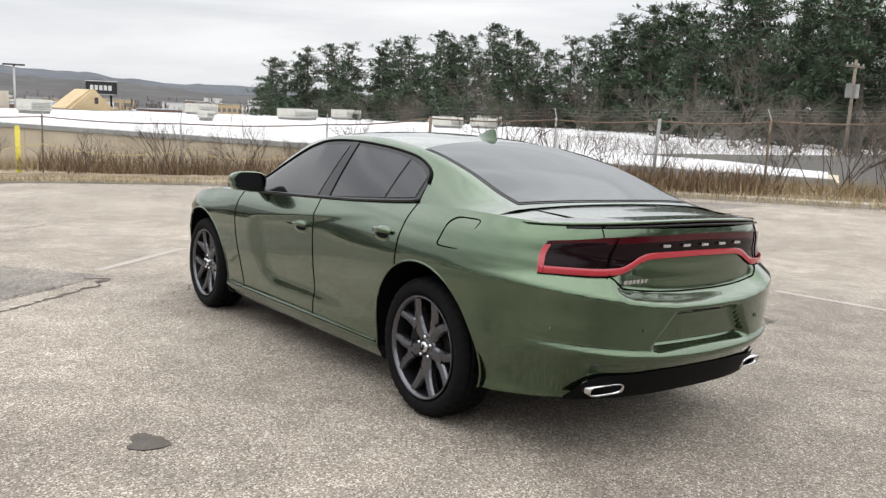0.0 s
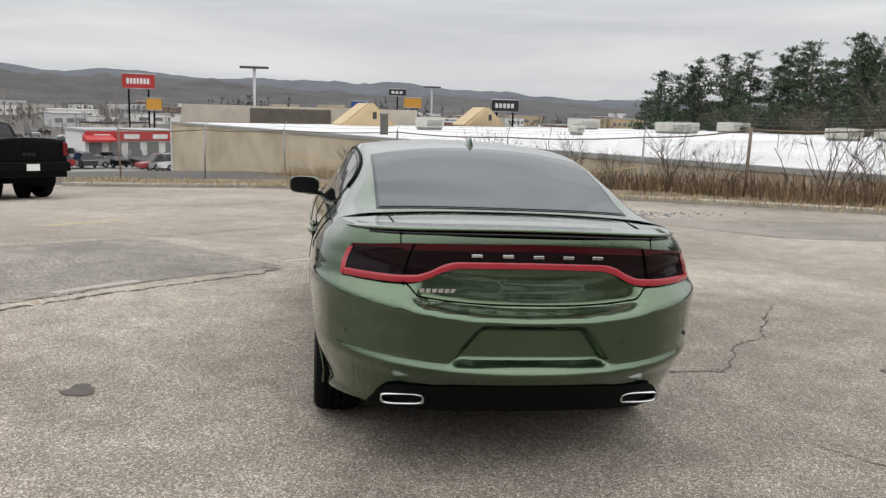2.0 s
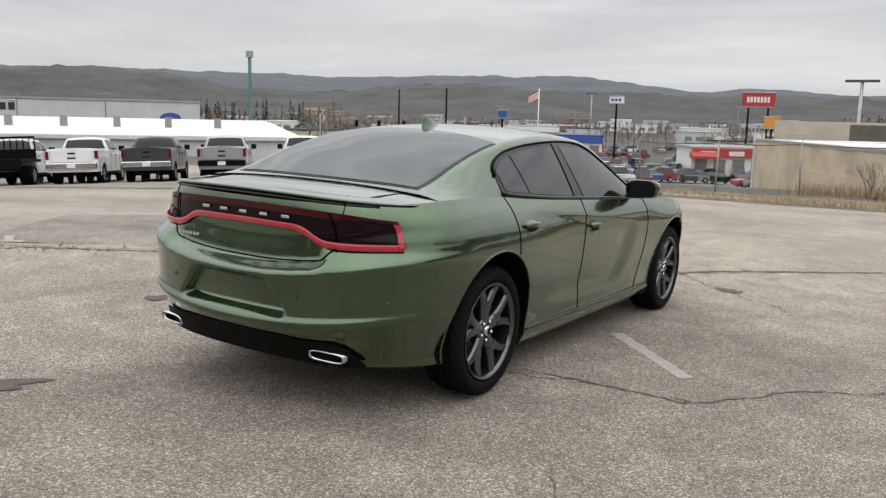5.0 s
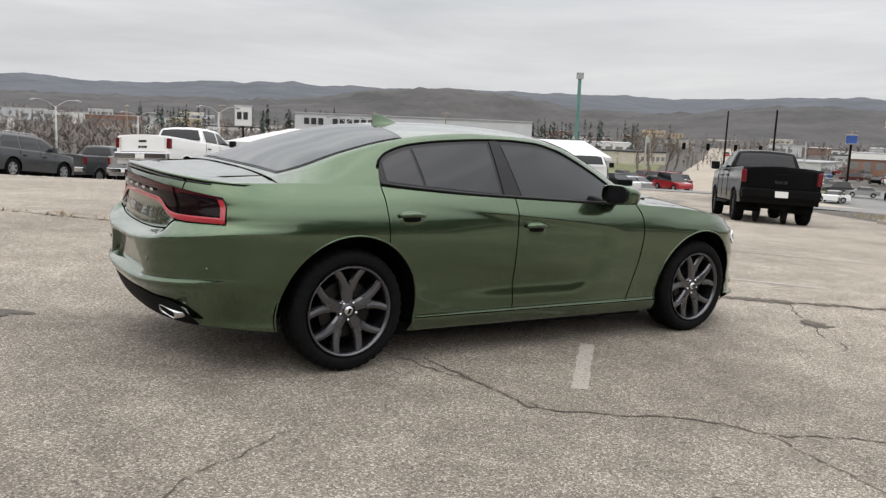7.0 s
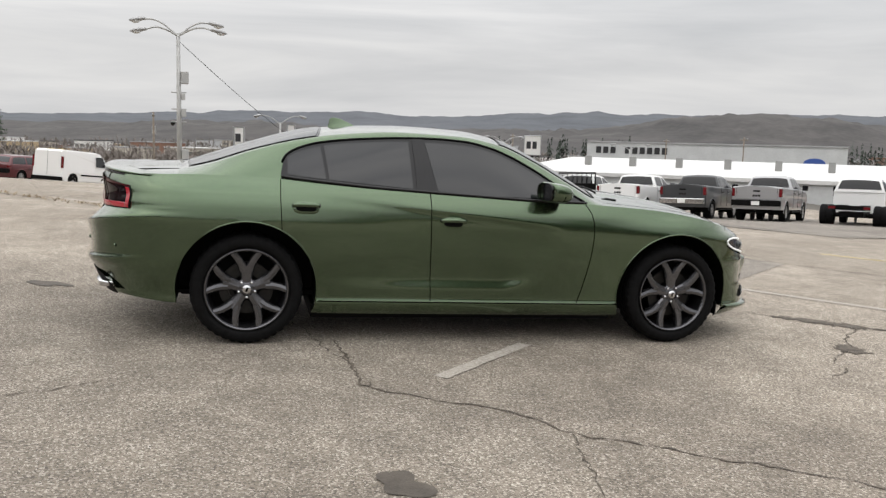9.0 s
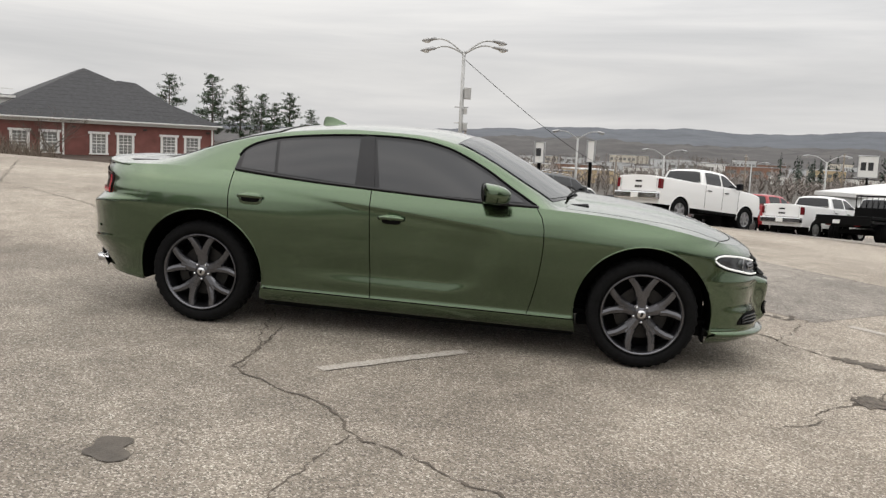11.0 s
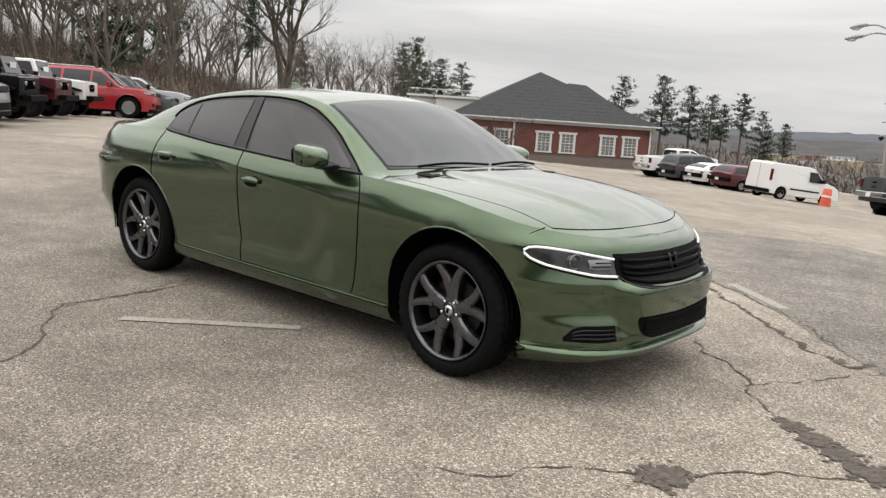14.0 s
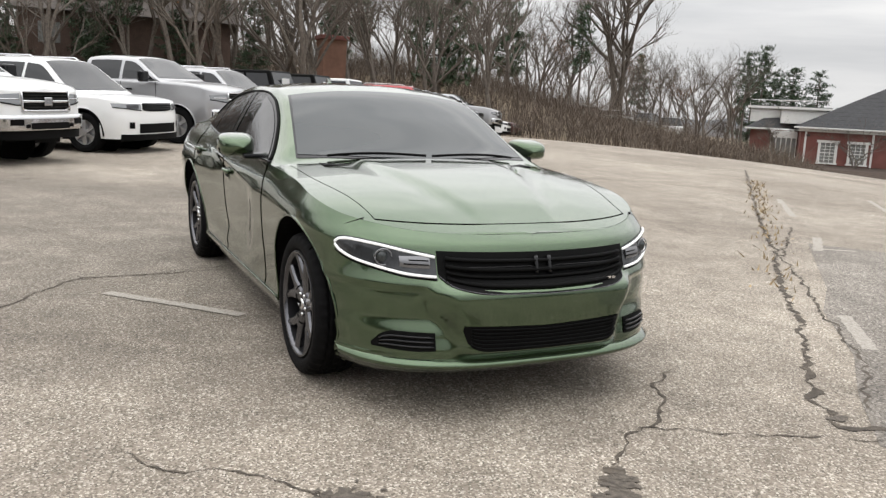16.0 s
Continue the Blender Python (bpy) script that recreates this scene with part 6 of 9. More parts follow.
def simple_wheel(parent, x, y, r, width, alloy):
    """A tyre and a spoked rim; alike wheels share their meshes."""
    key = (round(r, 3), round(width, 3), alloy.name)
    if key not in WHEEL_MESH:
        t = lathe([(r * 0.62, -width / 2 * 0.8), (r * 0.75, -width / 2), (r * 0.93, -width / 2), (r, -width * 0.36), (r, width * 0.36), (r * 0.93, width / 2), (r * 0.75, width / 2), (r * 0.62, width / 2 * 0.8)], n=28)
        bmesh.ops.recalc_face_normals(t, faces=t.faces)
        me_t = bpy.data.meshes.new("tyre")
        t.to_mesh(me_t)
        t.free()
        me_t.materials.append(RUBBER)
        b = lathe([(r * 0.64, width * 0.40), (r * 0.60, width * 0.38), (r * 0.56, width * 0.1), (0.0, width * 0.1)], n=28)
        for i in range(6):
            m = Matrix.Rotation(i * math.tau / 6, 4, "X")
            prism([(-r * 0.075, 0), (r * 0.075, 0), (r * 0.10, r * 0.60), (-r * 0.10, r * 0.60)], width * 0.25, width * 0.38, b, m @ Matrix(((0, 0, 1, 0), (1, 0, 0, 0), (0, 1, 0, 0), (0, 0, 0, 1))))
        lathe([(r * 0.16, width * 0.2), (r * 0.16, width * 0.42), (0.0, width * 0.42)], b, n=12)
        me_r = bpy.data.meshes.new("rim")
        b.to_mesh(me_r)
        b.free()
        me_r.materials.append(alloy)
        WHEEL_MESH[key] = (me_t, me_r)
    me_t, me_r = WHEEL_MESH[key]
    w = new("wheel", me_t)
    w.parent = parent
    w.matrix_basis = Matrix.Translation((x, y, r)) @ (Matrix.Rotation(math.pi, 4, "Z") if x < 0 else Matrix())
    rim = new("rim", me_r)
    rim.parent = w
    return w


def arched(profile_top, y0, y1, zb, axles, r):
    """A side outline with round wheel openings: the lower edge from y0 to y1, then the given upper points back."""
    pts = [(y0, zb)]
    for a in sorted(axles):
        ang = math.acos(max(-1, min(1, (zb - r * 0.86) / (r * 1.16)))) if zb < r * 2 else 0
        k0 = math.asin(max(-1.0, min(1.0, (zb - r) / (r * 1.17))))
        for t in spread(math.pi - k0, k0, 11):
            pts.append((a + r * 1.17 * math.cos(t), r + r * 1.17 * math.sin(t)))
    pts.append((y1, zb))
    return pts + profile_top


def shell(parent, name, outline, w, material, top_w=None, top_from=None, bevel=0.03):
    """A body side outline drawn across the width; above top_from it narrows."""
    bm = prism(outline, -w, w, m=SIDE, bevel=0.0)
    if top_w:
        zs = [v.co.z for v in bm.verts]
        hi = max(zs)
        for v in bm.verts:
            if v.co.z > top_from:
                k = (v.co.z - top_from) / (hi - top_from)
                v.co.x *= 1 - (1 - top_w / w) * k
    long_edges = [e for e in bm.edges if len(e.link_faces) == 2 and e.calc_face_angle(0) > 0.5 and abs(e.verts[0].co.x - e.verts[1].co.x) < 0.2]
    bmesh.ops.bevel(bm, geom=long_edges, offset=bevel, segments=2, affect="EDGES", profile=0.5)
    return part(name, bm, material, parent, "", False)


def cabin(parent, pts, zb, zt, w, wt, material, panes, glass=TINT, roof=None):
    """A glazed cabin: y at the waist rear/front and roof rear/front; panes split the sides."""
    yr, yf, tr, tf = pts
    bm = bmesh.new()
    lo = [bm.verts.new(p) for p in ((-w, yr, zb), (w, yr, zb), (w, yf, zb), (-w, yf, zb))]
    hi = [bm.verts.new(p) for p in ((-wt, tr, zt), (wt, tr, zt), (wt, tf, zt), (-wt, tf, zt))]
    for i in range(4):
        bm.faces.new((lo[i], lo[(i + 1) % 4], hi[(i + 1) % 4], hi[i]))
    bm.faces.new(hi)
    bmesh.ops.recalc_face_normals(bm, faces=bm.faces)
    bmesh.ops.bevel(bm, geom=[e for e in bm.edges if e.is_manifold and len(e.link_faces) == 2], offset=0.05, segments=3, affect="EDGES", profile=0.5)
    cab = part("cab", bm, material, parent, "", False)
    def face(name, fn, u0, u1, v0, v1, out):
        rows = [[fn(u, v) for v in (v0, v1)] for u in (u0, u1)]
        return part(name, grid(rows, centre=(0, (yr + yf) / 2, (zb + zt) / 2 - 0.2), offset=out), glass, cab)
    lerp = lambda a, b, t: a + (b - a) * t
    for sx in (1, -1):
        side = lambda u, v: (sx * lerp(w, wt, v), lerp(lerp(yr, tr, v), lerp(yf, tf, v), u), lerp(zb, zt, v))
        for u0, u1 in panes:
            face("side_window", side, u0, u1, 0.10, 0.84, 0.006)
    face("windscreen", lambda u, v: (lerp(-1, 1, u) * lerp(w, wt, v), lerp(yf, tf, v), lerp(zb, zt, v)), 0.06, 0.94, 0.06, 0.90, 0.006)
    face("rear_window", lambda u, v: (lerp(-1, 1, u) * lerp(w, wt, v), lerp(yr, tr, v), lerp(zb, zt, v)), 0.08, 0.92, 0.18, 0.86, 0.006)
    return cab


class Body:
    """A rounded vehicle body: widths, ends, top line and cabin as smooth functions."""

    def __init__(self, y0, y1, w, low, top, round0=0.12, round1=0.45, n0=6.0, n1=3.6, tuck=0.05, slope=0.0):
        self.y0, self.y1, self.w, self.low, self.top = y0, y1, w, low, top
        self.r0, self.r1, self.n0, self.n1, self.tuck, self.slope = round0, round1, n0, n1, tuck, slope

    def width(self, z, y=0.0):
        f = (z - self.low) / max(0.2, self.top(y) - self.low)
        return self.w - self.tuck * (1.2 * max(0.0, 0.28 - f) + 1.1 * max(0.0, f - 0.62) ** 1.2 * 1.6)

    def x(self, y, z):
        k = 1.0
        if y > self.y1 - self.r1:
            t = min(1.0, (y - self.y1 + self.r1) / self.r1)
            k = max(0.0, 1 - t ** self.n1) ** (1 / self.n1)
        elif y < self.y0 + self.r0:
            t = min(1.0, (self.y0 + self.r0 - y) / self.r0)
            k = max(0.0, 1 - t ** self.n0) ** (1 / self.n0)
        return self.width(z, y) * k

    def nose(self, x, z, push=0.0):
        t = min(0.999, abs(x) / self.width(z, self.y1 - self.r1))
        y = self.y1 - self.r1 + self.r1 * (1 - t ** self.n1) ** (1 / self.n1)
        return (x, y + push - self.slope * max(0.0, z - self.low - 0.35), z)

    def panel(self, x0, x1, lo, hi, push=0.006, n=12, thick=0.0):
        """A sheet on the nose; lo and hi are heights or functions of |x|."""
        f = lambda q, x: q(abs(x)) if callable(q) else q
        rows = [[self.nose(x, f(lo, x) + (f(hi, x) - f(lo, x)) * t, push) for t in spread(0, 1, 5)] for x in spread(x0, x1, n)]
        return grid(rows, centre=(0, self.y1 - 2, self.low + 0.4), thick=thick)

    def rail(self, name, x0, x1, z, r, material, parent, push=0.012, n=14, label=""):
        return part(name, tube([self.nose(x, z(abs(x)) if callable(z) else z, push) for x in spread(x0, x1, n)], r, n=6), material, parent, label, True)

    def build(self, car, material, axles, r, crown=0.03, skirt=None):
        arch = r * 1.17
        st = []
        for k in range(9):
            th = math.pi / 2 * (1 - k / 9)
            st.append((self.y0 + self.r0 - self.r0 * math.sin(th) ** (2 / self.n0), math.cos(th) ** (2 / self.n0)))
        m = int((self.y1 - self.r1 - self.y0 - self.r0) / 0.055)
        st += [(y, 1.0) for y in spread(self.y0 + self.r0, self.y1 - self.r1, m)]
        for k in range(1, 19):
            th = math.pi / 2 * k / 18
            st.append((self.y1 - self.r1 + self.r1 * math.sin(th) ** (2 / self.n1), math.cos(th) ** (2 / self.n1)))
        levels = spread(0, 1, 19)
        bm = bmesh.new()
        sides = []
        for sx in (1, -1):
            cols = []
            for y, k in st:
                col = []
                for f in levels:
                    z = self.low + f * (self.top(y) - self.low)
                    yy = y - (self.slope * max(0.0, z - self.low - 0.35) if y > self.y1 - self.r1 else 0.0)
                    p = Vector((self.width(z, y) * k, yy, z))
                    for a in axles:
                        d = Vector((p.y - a, p.z - r))
                        if abs(d.length - arch) < 0.032 and p.x > self.w * 0.6 and d.length > 0:
                            d = d.normalized() * arch
                            p.y, p.z = a + d.x, r + d.y
                    col.append(bm.verts.new((p.x * sx, p.y, p.z)))
                cols.append(col)
            for i in range(len(cols) - 1):
                for j in range(len(levels) - 1):
                    q = (cols[i][j], cols[i + 1][j], cols[i + 1][j + 1], cols[i][j + 1])
                    c = sum((v.co for v in q), Vector()) / 4
                    if abs(c.x) > self.w * 0.6 and min(math.hypot(c.y - a, c.z - r) for a in axles) < arch - 0.004:
                        continue
                    bm.faces.new(q if sx > 0 else tuple(reversed(q)))
            sides.append(cols)
        ny = len(st)
        rows = []
        for i in range(ny):
            a, b = sides[0][i][-1], sides[1][i][-1]
            row = [a]
            for t in spread(0, 1, 15)[1:-1]:
                u = 1 - 2 * t
                row.append(bm.verts.new((a.co.x * u, a.co.y, a.co.z + crown * (1 - abs(u) ** 2.4))))
            rows.append(row + [b])
        for i in range(ny - 1):
            for j in range(len(rows[0]) - 1):
                bm.faces.new((rows[i][j], rows[i][j + 1], rows[i + 1][j + 1], rows[i + 1][j]))
        bmesh.ops.remove_doubles(bm, verts=bm.verts, dist=0.0008)
        bmesh.ops.recalc_face_normals(bm, faces=bm.faces)
        body = part("body", bm, material, car, "", True)
        for sx in (1, -1):
            for a in axles:
                part("arch_lip", tube([(sx * (self.x(a + arch * math.cos(t), max(self.low, r + arch * math.sin(t))) - 0.004), a + arch * math.cos(t), r + arch * math.sin(t)) for t in spread(-0.12, math.pi + 0.12, 22)], 0.018, n=6), skirt or material, car, "", True)
                rows = [[(sx * x, a + (arch - 0.003) * math.cos(t), r + (arch - 0.003) * math.sin(t)) for x in (0.35, self.w - 0.03)] for t in spread(-0.25, math.pi + 0.25, 18)]
                part("wheel_housing", grid(rows), MATTE_BLACK, car)
                part("inner_wall", prism([(a + arch * math.cos(t), r + arch * math.sin(t)) for t in spread(0, math.tau, 21)[:-1]], 0.36, 0.37, m=Matrix.Diagonal((sx, 1, 1, 1)) @ SIDE), MATTE_BLACK, car)
        return body

    def cabin(self, car, profile, belt, rail_w, material, panes, screen, back, drop=0.05, glass=TINT, waist=0.955, up=0.075):
        """A cabin over the body. profile: (y, z) along the roof's middle from the rear base to the screen's base."""
        pts = [Vector(p) for p in profile]
        path = []
        for i in range(len(pts) - 1):
            a, b, c, d = pts[max(0, i - 1)], pts[i], pts[i + 1], pts[min(len(pts) - 1, i + 2)]
            for k in range(8):
                t = k / 8
                path.append(0.5 * ((2 * b) + (c - a) * t + (2 * a - 5 * b + 4 * c - d) * t * t + (3 * b - a - 3 * c + d) * t ** 3))
        path.append(pts[-1])
        zmax = max(p[1] for p in path)
        wb = self.w * waist
        def rail(y, z):
            f = min(1.0, max(0.0, (z - belt(y)) / (zmax - belt(y))))
            return wb + (rail_w - wb) * f, belt(y) + (z - drop * f - belt(y)) * 1.0
        rows, index = [], []
        for p in path:
            y, z = p
            rx, rz = rail(y, z)
            right = [(wb + (rx - wb) * t + 0.02 * math.sin(math.pi * t), y, belt(y) - 0.02 + (rz - belt(y) + 0.02) * t) for t in spread(0, 1, 7)][:-1]
            mid = [(rx * u, y, rz + (z - rz) * (1 - abs(u) ** 2.6)) for u in spread(1, -1, 17)]
            rows.append(right + mid + [(-q[0], q[1], q[2]) for q in reversed(right)])
        cab = part("cab", grid(rows, centre=(0, (profile[0][0] + profile[-1][0]) / 2, belt(0))), material, car, "", True)
        ys = [p[0] for p in path]
        def roof_at(y):
            best = belt(y)
            for a, b in zip(path, path[1:]):
                if min(a[0], b[0]) <= y <= max(a[0], b[0]):
                    t = 0 if b[0] == a[0] else (y - a[0]) / (b[0] - a[0])
                    best = max(best, a[1] + (b[1] - a[1]) * t)
            return best
        for y0, y1, l0, l1 in panes:
            rowsp = []
            for k in spread(0, 1, 10):
                row = []
                for t in spread(0, 1, 5):
                    y = y0 + (y1 - y0) * k + (l0 + (l1 - l0) * k) * (t - 0.5)
                    z = roof_at(y)
                    rx, rz = rail(y, z)
                    zb, zt = belt(y) + 0.035, max(belt(y) + 0.04, rz - up)
                    zz = zb + (zt - zb) * t
                    f = min(1.0, max(0.0, (zz - belt(y) + 0.02) / max(0.05, rz - belt(y) + 0.02)))
                    row.append((wb + (rx - wb) * f + 0.02 * math.sin(math.pi * f) + 0.009, y, zz))
                rowsp.append(row)
            for sx in (1, -1):
                part("side_window", grid([[(sx * q[0], q[1], q[2]) for q in r_] for r_ in rowsp], centre=(0, 0, belt(0))), glass, cab, "", True)
        def sheet(name, sel, k):
            rowsp = []
            for p in sel:
                rx, rz = rail(*p)
                rowsp.append([(rx * u * k, p[0], rz + (p[1] - rz) * (1 - abs(u * k) ** 2.6)) for u in spread(1, -1, 13)])
            if len(rowsp) > 1:
                part(name, grid(rowsp, centre=(0, (profile[0][0] + profile[-1][0]) / 2, belt(0)), offset=0.009), glass, cab, "", True)
        peak = max(range(len(path)), key=lambda i: path[i][1])
        sheet("windscreen", [p for p in path[peak:] if screen[0] <= p[1] <= screen[1]], 0.93)
        sheet("rear_window", [p for p in path[:peak] if back[0] <= p[1] <= back[1]], 0.90)
        return cab


def ram_front(car, B, z, body):
    """A chrome-framed two-band grille, clear lamps and a chrome bumper."""
    g0, g1 = 0.86 + z, 1.165 + z
    g = part("grille", B.panel(-0.50, 0.50, lambda x: g0 + 0.05 * (x / 0.5) ** 4, g1, 0.010), MATTE_BLACK, car, "black grille in a chrome frame", True)
    for zz, rr in ((g0 + 0.005, 0.020), ((g0 + g1) / 2, 0.026), (g1, 0.016)):
        B.rail("grille_bar", -0.50, 0.50, zz, rr, CHROME, g, 0.020)
    for f in (0.2, 0.36, 0.66, 0.82):
        B.rail("grille_slat", -0.47, 0.47, g0 + (g1 - g0) * f, 0.008, STEEL, g, 0.016)
    part("grille_badge", block(-0.09, 0.09, B.y1 + 0.02, B.y1 + 0.045, (g0 + g1) / 2 - 0.07, (g0 + g1) / 2 + 0.07, bevel=0.02), CHROME, g)
    for sx in (1, -1):
        part("grille_end", tube([B.nose(sx * 0.51, g0 + (g1 - g0) * t, 0.016) for t in spread(0, 1, 5)], 0.020, n=6), CHROME, g, "", True)
        lo, hi = (lambda x: 0.955 + z + 0.05 * max(0, (x - 0.6) / 0.3)), (lambda x: 1.135 + z - 0.02 * max(0, (x - 0.6) / 0.3))
        lamp = part("headlamp", B.panel(sx * 0.54, sx * 0.945, lo, hi, 0.008), CLEAR_LAMP, car, "clear headlamp", True)
        B.rail("lamp_edge", sx * 0.54, sx * 0.945, lo, 0.012, MATTE_BLACK, lamp, 0.008)
        B.rail("lamp_bar", sx * 0.56, sx * 0.90, 1.05 + z, 0.010, CHROME, lamp, 0.012)
    bumper = part("front_bumper", B.panel(-0.96, 0.96, 0.56 + z, 0.80 + z, 0.075, 26, thick=0.07), CHROME, car, "bright chrome bumper", True)
    part("bumper_intake", B.panel(-0.42, 0.42, 0.58 + z, 0.68 + z, 0.080), MATTE_BLACK, bumper, "", True)
    part("lower_apron", B.panel(-0.90, 0.90, 0.42 + z, 0.57 + z, 0.02, 20), MATTE_BLACK, car, "", True)
    for sx in (1, -1):
        part("fog_recess", B.panel(sx * 0.56, sx * 0.78, 0.645 + z, 0.735 + z, 0.081), MATTE_BLACK, bumper, "", True)
        part("tow_hook", B.panel(sx * 0.44, sx * 0.52, 0.60 + z, 0.66 + z, 0.082), MATTE_BLACK, bumper, "", True)


def suv_front(car, B, hood, body, slim=True):
    """A slim dark grille between clear lamps over a wide lower intake."""
    g1 = hood - 0.10
    g0 = g1 - 0.16
    g = part("grille", B.panel(-0.46, 0.46, lambda x: g0 + 0.03 * (x / 0.46) ** 4, g1, 0.008), MATTE_BLACK, car, "slim black grille", True)
    for f in (0.3, 0.55, 0.8):
        B.rail("grille_slat", -0.43, 0.43, g0 + (g1 - g0) * f, 0.008, BLACK_TRIM, g, 0.012)
    part("lower_intake", B.panel(-0.56, 0.56, 0.39, 0.57, 0.010), MATTE_BLACK, car, "", True)
    for sx in (1, -1):
        lo, hi = (lambda x: g0 + 0.02 + 0.05 * (x - 0.48) / 0.42), (lambda x: g1 - 0.01)
        lamp = part("headlamp", B.panel(sx * 0.49, sx * B.w * 0.955, lo, hi, 0.008), CLEAR_LAMP, car, "clear headlamp", True)
        B.rail("lamp_edge", sx * 0.49, sx * B.w * 0.955, lo, 0.010, MATTE_BLACK, lamp, 0.006)
        part("lamp_bowl", B.panel(sx * 0.55, sx * B.w * 0.80, g0 + 0.055, g1 - 0.035, 0.012), LENS_BOWL, lamp, "dark lamp bowl", True)
        part("fog_slot", B.panel(sx * 0.66, sx * 0.76, 0.48, 0.60, 0.008), MATTE_BLACK, car, "", True)
    part("chin", B.panel(-B.w * 0.9, B.w * 0.9, B.low - 0.02, B.low + 0.09, 0.012, 20), MATTE_BLACK, car, "", True)


def face_front(car, y, w, z0, z1, style, body):
    """Grille, lamps and bumper at the front."""
    gz0, gz1 = z0 + (z1 - z0) * 0.45, z0 + (z1 - z0) * 0.93
    gw = w * (0.50 if style != "jeep" else 0.42)
    g = part("grille", block(-gw, gw, y - 0.05, y + 0.018, gz0, gz1, bevel=0.02), body if style == "jeep" else BLACK_TRIM, car)
    if style == "ram":
        part("grille_frame", tube([(-gw, y + 0.02, gz0), (gw, y + 0.02, gz0), (gw * 1.03, y + 0.02, gz1), (-gw * 1.03, y + 0.02, gz1)], 0.022, n=6, close=True), CHROME, g)
        part("grille_bar", block(-gw * 0.95, gw * 0.95, y + 0.015, y + 0.04, (gz0 + gz1) / 2 - 0.03, (gz0 + gz1) / 2 + 0.03, bevel=0.008), CHROME, g)
        for k in (0.2, 0.35, 0.68, 0.83):
            part("grille_slat", block(-gw * 0.9, gw * 0.9, y + 0.012, y + 0.026, gz0 + (gz1 - gz0) * k - 0.008, gz0 + (gz1 - gz0) * k + 0.008), STEEL, g)
        bumper = part("front_bumper", block(-w * 0.99, w * 0.99, y - 0.25, y + 0.10, z0 - 0.06, z0 + (z1 - z0) * 0.36, bevel=0.05), CHROME, car, "bright chrome bumper")
        part("bumper_intake", block(-w * 0.45, w * 0.45, y + 0.09, y + 0.108, z0 + 0.02, z0 + 0.15, bevel=0.01), MATTE_BLACK, bumper)
        for sx in (1, -1):
            part("fog_recess", block(sx * w * 0.68 - 0.10, sx * w * 0.68 + 0.10, y + 0.085, y + 0.106, z0 + 0.09, z0 + 0.18, bevel=0.02), MATTE_BLACK, bumper)
    elif style == "jeep":
        for k in range(7):
            part("grille_slot", block(-gw * 0.82 + gw * 0.273 * k - 0.03, -gw * 0.82 + gw * 0.273 * k + 0.03, y + 0.012, y + 0.026, gz0 + 0.03, gz1 - 0.03), SEAM, g)
        part("front_bumper", block(-w * 0.85, w * 0.85, y + 0.02, y + 0.26, z0, z0 + 0.17, bevel=0.03), MATTE_BLACK, car)
    else:
        part("front_bumper", block(-w * 0.96, w * 0.96, y - 0.2, y + 0.05, z0 - 0.03, z0 + (z1 - z0) * 0.40, bevel=0.05), body, car)
        part("lower_intake", block(-w * 0.62, w * 0.62, y + 0.03, y + 0.058, z0 + 0.03, z0 + (z1 - z0) * 0.30, bevel=0.02), MATTE_BLACK, car)
        for k in (0.3, 0.55, 0.8):
            part("grille_slat", block(-gw * 0.95, gw * 0.95, y + 0.012, y + 0.026, gz0 + (gz1 - gz0) * k - 0.006, gz0 + (gz1 - gz0) * k + 0.006), STEEL, g)
    for sx in (1, -1):
        if style == "jeep":
            part("headlamp", lathe([(0.0, 0.03), (0.065, 0.025), (0.075, 0.0)], n=16, m=Matrix.Translation((sx * w * 0.36, y, gz0 + (gz1 - gz0) * 0.62)) @ Matrix.Rotation(radians(90), 4, "Z")), CLEAR_LAMP, car, "", True)
        else:
            part("headlamp", block(min(sx * gw * 1.06, sx * w * 0.97), max(sx * gw * 1.06, sx * w * 0.97), y - 0.20, y + 0.012, gz0 + (gz1 - gz0) * 0.30, gz1, bevel=0.03), CLEAR_LAMP, car)


def face_rear(car, y, w, z0, z1, body, chrome=True, tall=True):
    for sx in (1, -1):
        part("tail_lamp", block(min(sx * (w - 0.12), sx * (w + 0.006)), max(sx * (w - 0.12), sx * (w + 0.006)), y - 0.012, y + 0.14, z0 + (z1 - z0) * (0.42 if tall else 0.62), z0 + (z1 - z0) * 0.93, bevel=0.02), RED_LAMP, car)
    b = part("rear_bumper", block(-w * 0.98, w * 0.98, y - 0.16, y + 0.15, z0 - 0.10, z0 + 0.14, bevel=0.04), CHROME if chrome else MATTE_BLACK, car)
    part("number_plate", block(-0.16, 0.16, y - 0.172, y - 0.162, z0 - 0.07, z0 + 0.09), PLATE, b, "pale plain number plate")
    part("tailgate_gap", tube([(-w + 0.18, y - 0.002, z1 - 0.03), (-w + 0.18, y - 0.002, z0 + 0.16), (w - 0.18, y - 0.002, z0 + 0.16), (w - 0.18, y - 0.002, z1 - 0.03)], 0.007, n=4), SEAM, car)
    part("tailgate_handle", block(-0.14, 0.14, y - 0.018, y - 0.003, z0 + (z1 - z0) * 0.72, z0 + (z1 - z0) * 0.82, bevel=0.01), MATTE_BLACK, car)


